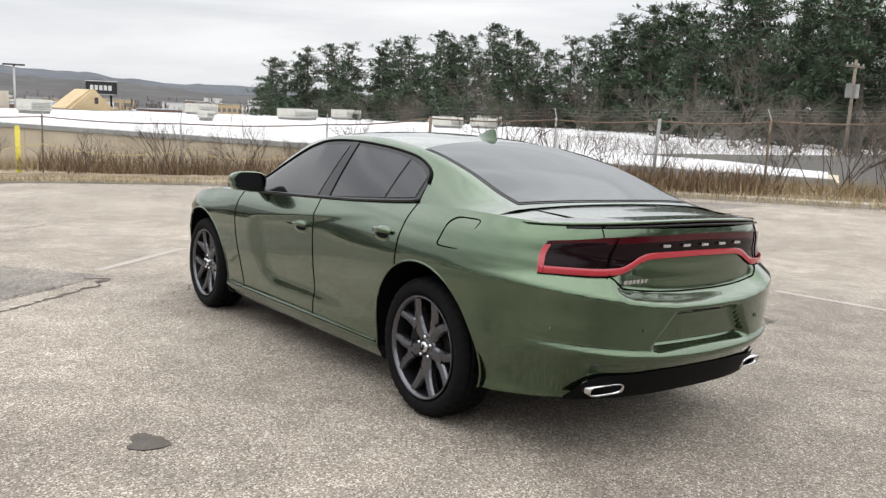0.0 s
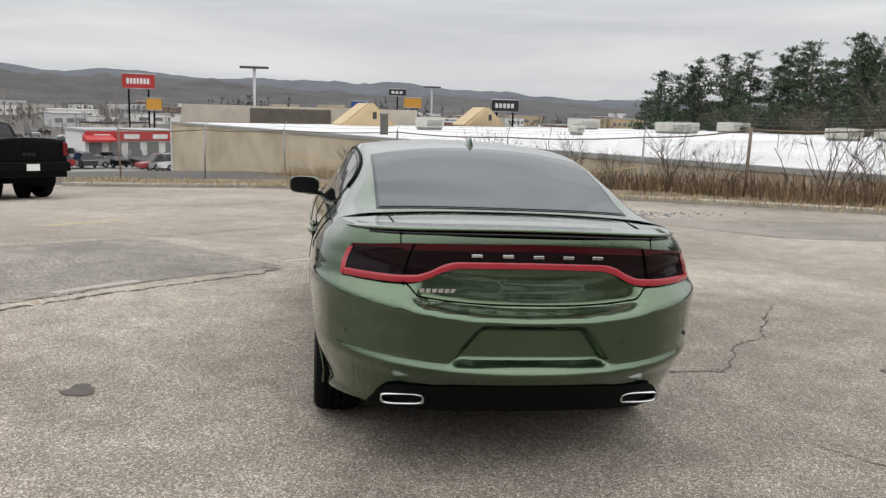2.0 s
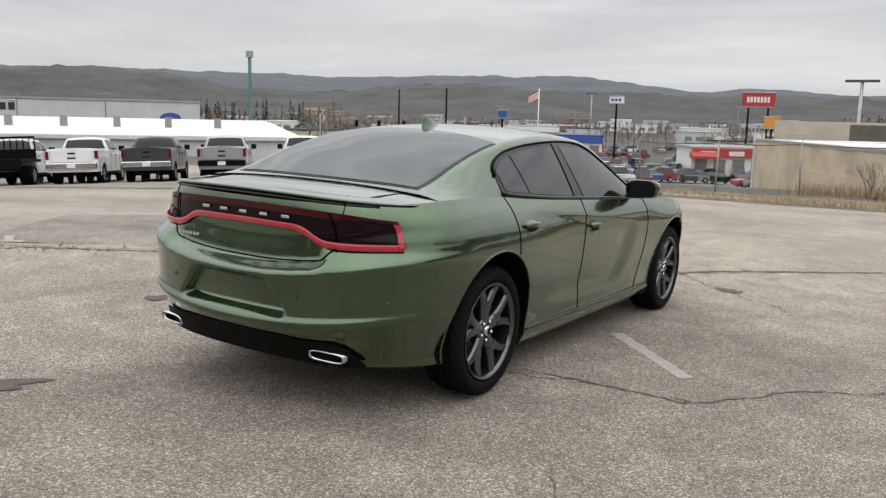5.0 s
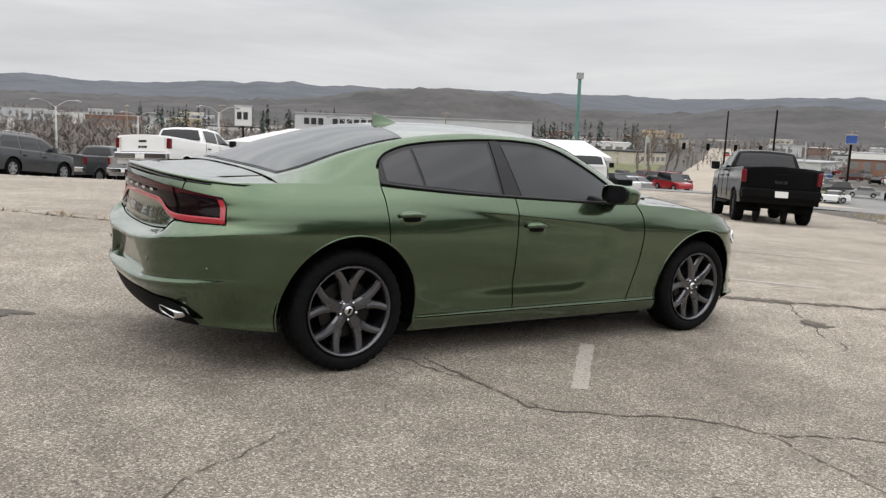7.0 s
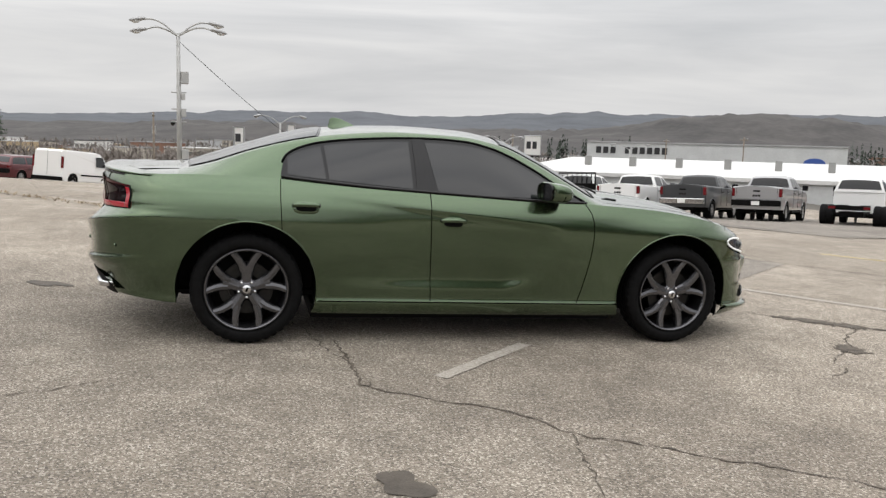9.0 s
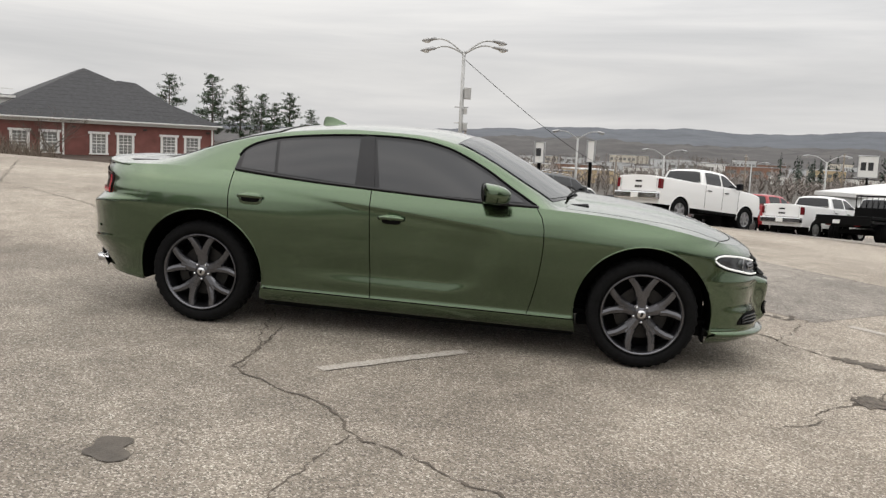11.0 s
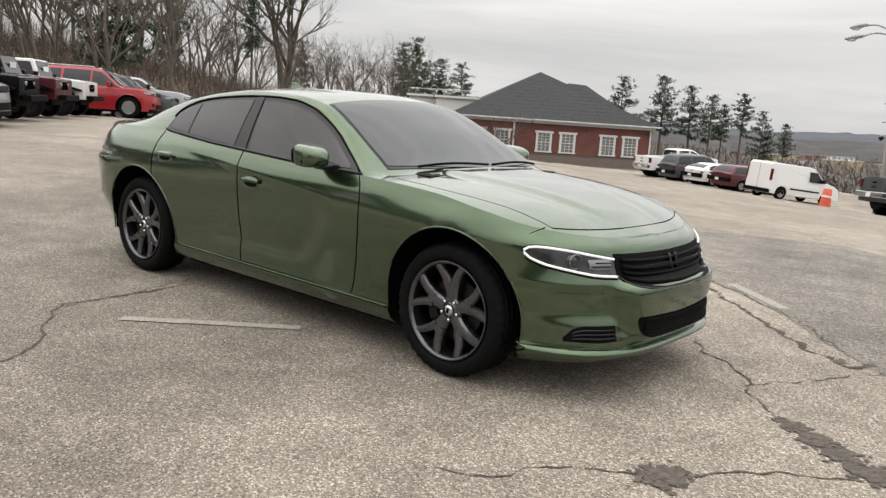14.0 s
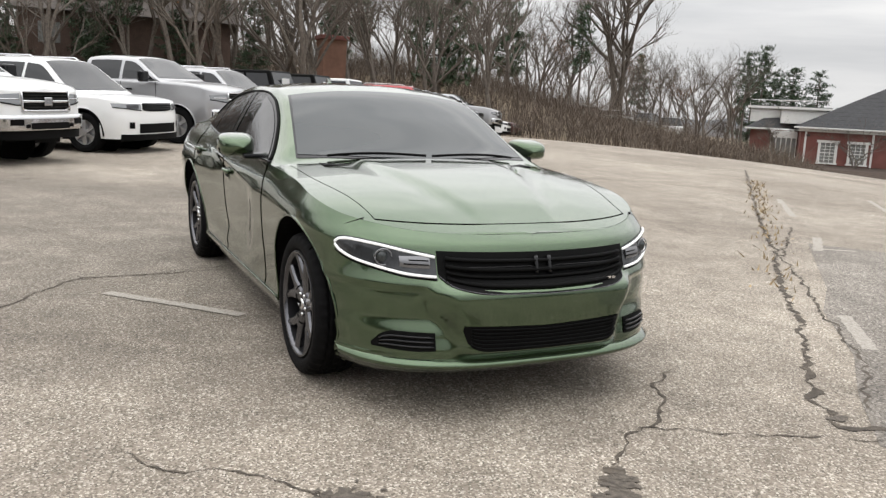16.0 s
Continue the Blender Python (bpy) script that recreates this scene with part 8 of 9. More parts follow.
# The grove beyond the store, to the right.
for k in range(64):
    w = -24 - 52 * (k + rng.random() * 0.8) / 64
    r = rng.uniform(112, 150) if k % 3 else rng.uniform(98, 112)
    if w < -54 and k % 2:
        r = rng.uniform(58, 90)
    x, y = polar(w, r)
    h = (1.5 + r * math.tan(radians(curve((-78, 9.5), (-66, 8.6), (-58, 8.0), (-50, 7.4), (-44, 6.4), (-38, 5.5), (-31, 4.2), (-27, 4.0), (-24, 3.2))(w))) + 5.5) * rng.uniform(0.82, 1.06) * (1.0 + 0.12 * smoothstep(-48, -60, w))
    kind = rng.random()
    if kind < 0.80:
        plant(rng.choice(PINES), x, y, -5.0, h / 15, rng.random() * 6.28, "pine_tree", "tall dark green pine in the grove beyond the store", "tree", "pines beyond the store", 1.22)
    else:
        plant(rng.choice(BARES), x, y, -5.0, h / 14 * 0.95, rng.random() * 6.28, "bare_tree", "leafless grey tree among the pines", "tree", "bare trees beyond the store")
for k in range(18):
    w = -52 - 26 * (k + rng.random()) / 18
    r = rng.uniform(38, 62)
    x, y = polar(w, r)
    plant(rng.choice(BARES), x, y, -1.5, rng.uniform(0.28, 0.5), rng.random() * 6.28, "bare_tree", "small leafless tree on the slope past the fence", "tree", "saplings past the fence", 1.4)
for k in range(46):
    w = -23 - 54 * (k + rng.random()) / 46
    x, y = polar(w, rng.uniform(90, 108))
    plant(PINES[2], x, y, -5.0, rng.uniform(0.42, 0.62), rng.random() * 6.28, "pine_tree", "young bushy pine at the foot of the grove", "tree", "pines beyond the store", 1.25)
for k in range(30):
    w = -26 - 52 * (k + rng.random()) / 30
    x, y = polar(w, rng.uniform(86, 104))
    plant(rng.choice(BARES), x, y, -5.0, rng.uniform(0.5, 0.8), rng.random() * 6.28, "bare_tree", "leafless brown tree before the pines", "tree", "bare trees beyond the store", 1.2)
# Tall trees along the far side of the lot, across from the parked trucks.
for k in range(30):
    w = -114 - 50 * (k + rng.random()) / 30
    x, y = polar(w, rng.uniform(46, 62))
    plant(PINES[k % 4] if k % 3 else BARES[k % 4], x, y, terrain_z(x, y) - 0.2, rng.uniform(0.6, 0.95), rng.random() * 6.28, "pine_tree" if k % 3 else "bare_tree", "tall tree along the side of the lot", "tree", "trees along the lot", 1.2)
# Woods behind the rear row.
for k in range(130):
    w = 132 + 72 * (k + rng.random() * 0.9) / 130
    r = rng.uniform(66, 112) if w < 150 else rng.uniform(42, 86)
    x, y = polar(w, r)
    z = terrain_z(x, y) - 0.2
    pick = rng.random()
    if pick < 0.16:
        plant(rng.choice(PINES), x, y, z, rng.uniform(0.6, 0.95), rng.random() * 6.28, "pine_tree", "green pine in the winter woods", "tree", "trees behind the parked row", 0.8)
    elif pick < 0.30:
        plant(OAK, x, y, z, rng.uniform(0.5, 0.85), rng.random() * 6.28, "oak_tree", "oak with a few rusty leaves", "tree", "trees behind the parked row")
    else:
        plant(rng.choice(BARES), x, y, z, rng.uniform(0.65, 1.15), rng.random() * 6.28, "bare_tree", "leafless grey-brown tree in the woods", "tree", "trees behind the parked row")
plant(bare_tree_meshes(31, 15, 0, 6, 3, 0.018), -54.9, -68.8, terrain_z(-54.9, -68.8), 1.45, 0.6, "bare_tree", "large leafless tree with a forked trunk", "tree", "trees behind the parked row", 1.1)
plant(PINES[0], -41.0, -69.5, terrain_z(-41, -69.5) - 0.3, 1.0, 0.2, "pine_tree", "tall narrow green pine in the winter woods", "tree", "trees behind the parked row", 0.62)
for k in range(12):
    x, y = polar(164 + 30 * (k + rng.random()) / 12, rng.uniform(47, 56))
    plant(PINES[2] if k % 2 else BARES[k % 4], x, y, terrain_z(x, y) - 0.2, rng.uniform(0.24, 0.42) if k % 2 else rng.uniform(0.6, 0.8), rng.random() * 6.28, "pine_tree" if k % 2 else "bare_tree", "young tree in front of the brick house", "tree", "trees behind the parked row", 1.3)
# Pines behind the brick building.
for w, r, h in ((109.5, 118, 10.0), (111.5, 112, 9.2), (112.8, 116, 10.5), (114.8, 118, 11.8), (117.6, 120, 11.6), (108.0, 104, 7.0), (110.6, 106, 7.8), (106.5, 100, 5.5), (129.0, 120, 12.0), (130.4, 118, 12.5), (131.6, 122, 12.2), (133.0, 120, 11.0)):
    x, y = polar(w, r)
    plant(rng.choice(PINES), x, y, -1.2, h / 15, rng.random() * 6.28, "pine_tree", "dark pine behind the brick building", "tree", "pines behind the brick building", 1.15)
for k in range(26):
    w = 98 + 16 * rng.random() if k % 2 else 125 + 12 * rng.random()
    x, y = polar(w, rng.uniform(80, 130))
    plant(rng.choice(BARES), x, y, terrain_z(x, y) - 0.3, rng.uniform(0.3, 0.55), rng.random() * 6.28, "bare_tree", "leafless tree at the edge of the valley", "tree", "trees at the valley edge", 1.3)


def thicket(n, w0, w1, r0, r1, h, seed, floor=None):
    r_ = random.Random(seed)
    bm = bmesh.new()
    for _ in range(n):
        w, r = w0 + (w1 - w0) * r_.random(), r0 + (r1 - r0) * r_.random()
        x, y = polar(w, r)
        z = floor if floor is not None else terrain_z(x, y)
        a, hh = r_.random() * 6.28, h * r_.uniform(0.3, 1.0)
        lean = Vector((r_.gauss(0, 0.3), r_.gauss(0, 0.3), 1)) * hh
        e = Vector((math.cos(a), math.sin(a), 0)) * 0.022
        p = Vector((x, y, z))
        m = p + lean * 0.6
        q = p + lean + Vector((r_.gauss(0, 0.2), r_.gauss(0, 0.2), 0)) * hh
        vs = [bm.verts.new(v) for v in (p - e, p + e, m + e * 0.6, m - e * 0.6, q)]
        bm.faces.new(vs[:4])
        bm.faces.new((vs[3], vs[2], vs[4]))
        for _ in range(5):
            b = p.lerp(m, r_.uniform(0.3, 1))
            t = b + Vector((r_.gauss(0, 0.35), r_.gauss(0, 0.35), r_.uniform(-0.05, 0.45))) * hh
            bm.faces.new([bm.verts.new(v) for v in (b - e * 0.7, b + e * 0.7, t)])
    return bm


UNDER = mat("brown_undergrowth", (0.118, 0.092, 0.071), 0.95, island=0.45, vary=0.3, scale=1)
tagged(link_mesh("undergrowth", thicket(17000, 127, 206, 40, 74, 1.9, 4), UNDER), "tangled brown undergrowth below the bare woods", "undergrowth", kind="stuff")
tagged(link_mesh("hillside_brush", thicket(9000, -80, -44, 27, 58, 2.2, 6, -1.2), UNDER), "brown brush on the slope past the fence", "undergrowth", kind="stuff")
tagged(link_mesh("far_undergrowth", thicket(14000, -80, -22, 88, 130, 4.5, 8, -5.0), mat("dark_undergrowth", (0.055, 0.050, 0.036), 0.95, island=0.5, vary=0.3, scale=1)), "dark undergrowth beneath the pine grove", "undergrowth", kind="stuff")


tagged(link_mesh("tall_brush", thicket(7000, 136, 212, 60, 98, 4.2, 12), UNDER), "tall brown saplings and vines in the woods", "undergrowth", kind="stuff")


WOODS = mat("grey_brown_winter_woods", (0.185, 0.160, 0.142), 0.95, island=0.15, vary=0.25, scale=0.02)


def wood(n, spots, seed, material, name, label, fir=0.0, wide=0.03):
    """Woods too far off to tell the trees apart: trunks with fans of fine twigs, or tiers of needles."""
    r_ = random.Random(seed)
    verts, faces = [], []
    def blade(a, b, w):
        side = Vector((-(b - a).y, (b - a).x, 0)) + Vector((r_.gauss(0, 0.3), r_.gauss(0, 0.3), 0))
        side = side.normalized() * w if side.length > 1e-6 else Vector((w, 0, 0))
        k = len(verts)
        verts.extend((a - side, a + side, b))
        faces.append((k, k + 1, k + 2))
    for _ in range(n):
        x, y, h = spots(r_)
        base = Vector((x, y, terrain_z(x, y) - 0.3))
        blade(base, base + Vector((0, 0, h * 0.6)), 0.010 * h + 0.03)
        tree_is_fir = r_.random() < fir
        for _ in range(30):
            t = r_.uniform(0.15, 0.95) if tree_is_fir else r_.uniform(0.12, 0.72)
            p = base + Vector((0, 0, h * t))
            a = r_.random() * 6.28
            if tree_is_fir:
                reach = h * 0.24 * (1.08 - t) + 0.1
                q = p + Vector((math.cos(a) * reach, math.sin(a) * reach, -0.05 * h))
                blade(p + Vector((0, 0, 0.03 * h)), q, 0.045 * h * (1.3 - t))
            else:
                reach = h * 0.36 * math.sin(math.pi * (0.15 + 0.75 * t)) * r_.uniform(0.4, 1.0)
                q = p + Vector((math.cos(a) * reach, math.sin(a) * reach, h * r_.uniform(0.05, 0.28)))
                blade(p, q, wide * h)
    me = bpy.data.meshes.new(name)
    me.from_pydata(verts, [], faces)
    me.materials.append(material)
    return tagged(new(name, me), label, "woods", kind="stuff")


def spots_in(w0, w1, r0, r1, h0, h1, power=1.0):
    def f(r_):
        r = r0 + (r1 - r0) * r_.random() ** power
        x, y = polar(w0 + (w1 - w0) * r_.random(), r)
        return x, y, r_.uniform(h0, h1)
    return f


EVERGREEN = mat("far_evergreens", (0.034, 0.046, 0.034), 0.95, island=0.4, vary=0.3, scale=0.05)
wood(3000, spots_in(-32, 122, 300, 620, 4, 7.5), 2, WOODS, "valley_woods", "grey-brown leafless woods across the valley", 0.10, 0.022)
wood(420, spots_in(-14, 64, 190, 330, 3.5, 6.5), 6, WOODS, "town_trees", "leafless brown trees among the town buildings", 0.08, 0.014)
wood(1500, spots_in(64, 116, 130, 330, 4.5, 7), 3, WOODS, "slope_woods", "brown leafless woods on the near valley side", 0.0, 0.018)
def ever_spot(r_):
    x, y = polar(r_.choice((48.5, 52, 64, 68, 4, -6, 43, 74)) + r_.gauss(0, 1.4), r_.uniform(230, 420))
    return x, y, r_.uniform(8, 13)
wood(190, ever_spot, 4, EVERGREEN, "valley_evergreens", "dark evergreen trees in the valley", 1.0)
rng = random.Random(77)
for w, r, h in ((41.3, 170, 12.5), (40.4, 176, 10.5), (42.2, 182, 11.0), (39.8, 190, 9.5), (61.0, 190, 9.0), (79.0, 190, 11.0), (81.5, 200, 12.0), (13.0, 230, 10.0), (71.0, 210, 9.0)):
    x, y = polar(w, r)
    plant(BARES[int(w) % 4], x, y, terrain_z(x, y) - 0.3, h / 14, rng.random() * 6.28, "bare_tree", "large leafless tree down in the valley", "tree", "valley trees", 1.5)

# The brick building with its hipped roof.
BRICK = mat("red_brickwork", (0.185, 0.072, 0.060), 0.9, vary=0.25, scale=0.9, bump=0.3, bump_scale=60, detail=8)
SHINGLE = mat("charcoal_shingles", (0.038, 0.038, 0.040), 0.9, vary=0.3, scale=2.5, bump=0.4, bump_scale=24)
TRIMW = mat("white_trim_paint", (0.74, 0.73, 0.70), 0.6, vary=0.06, scale=3)
WING = Matrix.Translation((-64.0, -52.0, -1.05)) @ Matrix.Rotation(radians(133.9), 4, "Z")
bld = thing("brick_building", WING, "single-storey red brick building with a dark hipped roof and white windows", "building")
BL, BD, BH = 21.3, 22.0, 3.6
part("front_wall", block(0, BL, 0, 0.35, 0, BH), BRICK, bld)
part("side_wall", block(BL - 0.35, BL, 0.35, BD, 0, BH), BRICK, bld)
part("left_wall", block(0, 0.35, 0.35, BD, 0, BH), BRICK, bld)
part("back_wall", block(0.35, BL - 0.35, BD - 0.35, BD, 0, BH), BRICK, bld)
part("base_course", block(-0.04, BL + 0.04, -0.05, -0.003, 0, 0.35), mat("dark_brick_base", (0.16, 0.075, 0.06), 0.9, vary=0.3, scale=2), bld)
bm = bmesh.new()
ov = 0.7
c = [bm.verts.new(p) for p in ((-ov, -ov, BH + 0.22), (BL + ov, -ov, BH + 0.22), (BL + ov, BD + ov, BH + 0.22), (-ov, BD + ov, BH + 0.22))]
apex, back = bm.verts.new((BL * 0.49, 10.0, BH + 5.9)), bm.verts.new((BL * 0.49, 13.0, BH + 5.9))
for f in ((c[0], c[1], apex), (c[1], c[2], back, apex), (c[2], c[3], back), (c[3], c[0], apex, back), (c[3], c[2], c[1], c[0])):
    bm.faces.new(f)
bmesh.ops.recalc_face_normals(bm, faces=bm.faces)
part("roof", bm, SHINGLE, bld, "charcoal shingle hipped roof")
bm = bmesh.new()
c = [bm.verts.new(p) for p in ((BL * 0.55, 4.0, BH + 0.8), (BL + 0.4, 4.0, BH + 0.3), (BL + 0.4, 18.0, BH + 0.3), (BL * 0.5, 18.0, BH + 0.8))]
a0, a1 = bm.verts.new((BL * 0.66, 11.0, BH + 4.9)), bm.verts.new((BL * 0.77, 12.0, BH + 4.85))
for f in ((c[0], c[1], a1, a0), (c[1], c[2], a1), (c[2], c[3], a0, a1), (c[3], c[0], a0)):
    bm.faces.new(f)
bmesh.ops.recalc_face_normals(bm, faces=bm.faces)
part("roof_rear_wing", bm, SHINGLE, bld)
for k in range(1, 14):
    t = k / 14
    y = -ov + (10.0 + ov) * t
    x0, x1 = -ov + (BL * 0.49 + ov) * t, BL + ov - (BL + ov - BL * 0.49) * t
    z = BH + 0.22 + 5.68 * t
    part("shingle_course", tube([(x0, y, z + 0.002), (x1, y, z + 0.002)], 0.009, n=4), SHINGLE, bld)
part("cornice", block(-0.25, BL + 0.25, -0.30, -0.006, BH - 0.18, BH + 0.10, bevel=0.02), TRIMW, bld, "white cornice")
part("gutter", block(-ov, BL + ov, -ov - 0.12, -ov + 0.02, BH + 0.10, BH + 0.24, bevel=0.02), TRIMW, bld)
part("soffit", block(-ov + 0.03, BL + ov - 0.03, -ov + 0.03, -0.31, BH + 0.10, BH + 0.14), TRIMW, bld)
for x in (0.45, 6.3, BL - 0.20):
    part("downspout", block(x - 0.09, x + 0.09, -0.14, -0.006, 0, BH - 0.18, bevel=0.02), TRIMW, bld)
PANE = mat("blinds_behind_glass", (0.20, 0.20, 0.19), 0.12, vary=0.25, scale=5, coat=1.0)
for f in (0.11, 0.225, 0.43, 0.55, 0.76, 0.883):
    x = BL * (1 - f)
    wdw = new("window")
    wdw.parent = bld
    wdw.matrix_basis = Matrix.Translation((x, 0, 0.50)) @ Matrix.Diagonal((1.35, 1, 1.08, 1))
    part("pane", block(-0.48, 0.48, -0.03, -0.008, 0.06, 1.78), PANE, wdw)
    part("window_frame", block(-0.64, -0.46, -0.10, -0.004, 0, 1.86, bevel=0.015), TRIMW, wdw)
    part("window_frame", block(0.46, 0.64, -0.10, -0.004, 0, 1.86, bevel=0.015), TRIMW, wdw)
    part("window_head", block(-0.74, 0.74, -0.14, -0.004, 1.80, 2.02, bevel=0.02), TRIMW, wdw)
    part("window_sill", block(-0.70, 0.70, -0.15, -0.004, -0.08, 0.06, bevel=0.02), TRIMW, wdw)
    part("meeting_rail", block(-0.47, 0.47, -0.055, -0.031, 0.90, 0.97), TRIMW, wdw)
    for xx in (-0.16, 0.16):
        part("glazing_bar", block(xx - 0.018, xx + 0.018, -0.05, -0.031, 0.06, 1.80), TRIMW, wdw)
    for zz in (0.35, 0.63, 1.22, 1.50):
        part("glazing_bar", block(-0.47, 0.47, -0.05, -0.031, zz - 0.018, zz + 0.018), TRIMW, wdw)
for f in (0.03, 0.34, 0.66, 0.97):
    part("wall_light", block(BL * (1 - f) - 0.17, BL * (1 - f) + 0.17, -0.25, -0.006, BH - 0.62, BH - 0.45, bevel=0.03), mat("bronze_light", (0.05, 0.04, 0.03), 0.5), bld)
# Entrance wing and dormers at the left end.
wing = thing("entrance_wing", WING @ Matrix.Translation((-4.6, 5.5, 0)), "low brick entrance wing with a white glazed porch", "building")
part("wing_wall", block(0, 4.55, 0, 8, 0, BH - 0.1), BRICK, wing)
bm = bmesh.new()
c = [bm.verts.new(p) for p in ((-0.6, -0.6, BH), (5.2, -0.6, BH), (5.2, 8.6, BH), (-0.6, 8.6, BH))]
a0, a1 = bm.verts.new((2.0, 4.0, BH + 1.6)), bm.verts.new((5.2, 4.0, BH + 1.9))
for f in ((c[0], c[1], a1, a0), (c[1], c[2], a1), (c[2], c[3], a0, a1), (c[3], c[0], a0), (c[3], c[2], c[1], c[0])):
    bm.faces.new(f)
bmesh.ops.recalc_face_normals(bm, faces=bm.faces)
part("wing_roof", bm, SHINGLE, wing)
part("porch", block(2.0, 4.5, -1.4, -0.004, 0, BH - 0.2, bevel=0.03), TRIMW, wing)
for k in range(5):
    part("porch_pane", block(2.1 + 0.48 * k, 2.48 + 0.48 * k, -1.42, -1.402, 0.3, BH - 0.9), PANE, wing)
part("wing_gutter", block(-0.6, 5.2, -0.72, -0.56, BH - 0.12, BH + 0.05), TRIMW, wing)
for k, (x, y, z) in enumerate(((0.4, 5.0, BH + 0.6), (-2.6, 8.0, BH + 0.7))):
    d = thing("roof_dormer", WING @ Matrix.Translation((x, y, z)), "white-sided flat-roofed dormer on the dark roof", "dormer", "dormers on the brick building")
    part("dormer_side", block(-2.2, 2.2, 0, 3.0, 0, 1.5, bevel=0.02), TRIMW, d)
    part("dormer_roof", block(-2.5, 2.5, -0.3, 3.2, 1.5, 1.72, bevel=0.03), SHINGLE, d)
    part("dormer_fascia", block(-2.52, 2.52, -0.34, -0.305, 1.42, 1.66), TRIMW, d)
    part("dormer_rail", tube([(-2.3, -0.2, 1.72), (-2.3, -0.2, 2.3), (2.3, -0.2, 2.3), (2.3, -0.2, 1.72)], 0.03, n=4), TRIMW, d)
bank = thing("planting_bank", WING, "dark mulched bank in front of the brick wall", "planting bed")
part("mulch", prism([(-6.0, -0.6), (-4.2, 0.05), (-0.06, 0.32), (-0.06, -0.6)], -8, BL + 4, m=SIDE), mat("dark_mulch", (0.06, 0.042, 0.032), 0.95, vary=0.4, scale=3, bump=0.5, bump_scale=30), bank)

# Lamp standard with four heads.
GREYPOLE = mat("weathered_grey_pole", (0.42, 0.42, 0.41), 0.6, 0.3, vary=0.15, scale=2)
HEAD = mat("grey_lamp_head", (0.36, 0.36, 0.36), 0.45, 0.4)
LENS = mat("lamp_glass_bowl", (0.55, 0.55, 0.53), 0.15, coat=1.0)
def lamp_standard(x, y, z0, h, label, arms, turn, boxes=False, reach=1.75, fine=True):
    lamp = thing("lamp_post", pose(x, y, z0, 0, 0, turn), label, "lamp post", "lamp posts")
    part("pole", tube([(0, 0, 0), (0, 0, h)], lambda t: 0.14 - 0.05 * t, n=10), GREYPOLE, lamp, "", True)
    part("base", block(-0.25, 0.25, -0.25, 0.25, -0.3, 0.25, bevel=0.03), CONCRETE, lamp)
    for sx, dy, drop in arms:
        path = [(sx * reach * t, dy * t, h + 0.75 * math.sin(t * 1.9) - 0.15 - drop * t) for t in spread(0, 1, 10)]
        arm = part("arm", tube(path, 0.045, n=6), GREYPOLE, lamp, "", True)
        e = Vector(path[-1])
        head = bmesh.new()
        bmesh.ops.create_uvsphere(head, u_segments=14, v_segments=8, radius=1, matrix=Matrix.LocRotScale(e + Vector((sx * 0.26, dy * 0.1, 0)), Euler((0, radians(sx * 12), 0)), (0.40, 0.17, 0.11)))
        part("lamp_head", head, HEAD, arm, "", True)
        if fine:
            bowl = bmesh.new()
            bmesh.ops.create_uvsphere(bowl, u_segments=12, v_segments=6, radius=1, matrix=Matrix.LocRotScale(e + Vector((sx * 0.36, dy * 0.1, -0.09)), None, (0.20, 0.13, 0.10)))
            part("bowl", bowl, LENS, arm, "", True)
    if boxes:
        for zz, s in ((5.6, 0.22), (4.7, 0.12), (3.9, 0.14), (1.9, 0.20)):
            part("equipment_box", block(0.10, 0.10 + s * 1.6, -s, s, zz - s * 1.3, zz + s * 1.3, bevel=0.03), GREYPOLE, lamp)
        for zz in (4.9, 4.1, 3.5):
            part("bracket", tube([(-0.35, 0, zz), (0.35, 0, zz)], 0.03, n=5), GREYPOLE, lamp)
        part("camera_dome", lathe([(0.0, -0.12), (0.10, -0.05), (0.12, 0.05), (0.0, 0.08)], n=10, m=Matrix.Translation((-0.3, 0, 3.4)) @ Matrix.Rotation(radians(-90), 4, "Y")), BLACK_TRIM, lamp)
    return lamp
lamp_standard(-36.2, -4.5, -1.35, 7.7, "tall grey lamp post with four cobra heads and equipment boxes", ((1, 0.3, 0.0), (1, -0.7, 0.45), (-1, 0.3, 0.0), (-1, -0.7, 0.62)), 98, True, 1.55)
cable = thing("overhead_cable", Matrix(), "sagging black cable strung from the lamp post", "cable")
part("wire", tube([Vector((-36.2, -4.5, 6.0)).lerp(Vector((-66, 8, -1.0)), t) - Vector((0, 0, 0.9 * math.sin(math.pi * t))) for t in spread(0, 1, 24)], 0.018, n=4), MATTE_BLACK, cable)
for w, r, h, tn in ((88.5, 72, 6.0, 90), (82.5, 88, 6.0, 84), (72, 92, 6.0, 76), (63, 98, 6.0, 66), (77, 118, 6.0, 80)):
    x, y = polar(w, r)
    lamp_standard(x, y, terrain_z(x, y), h + 1.5, "double-armed grey lamp post", ((1, 0, 0), (-1, 0, 0)), tn, False, 1.8)

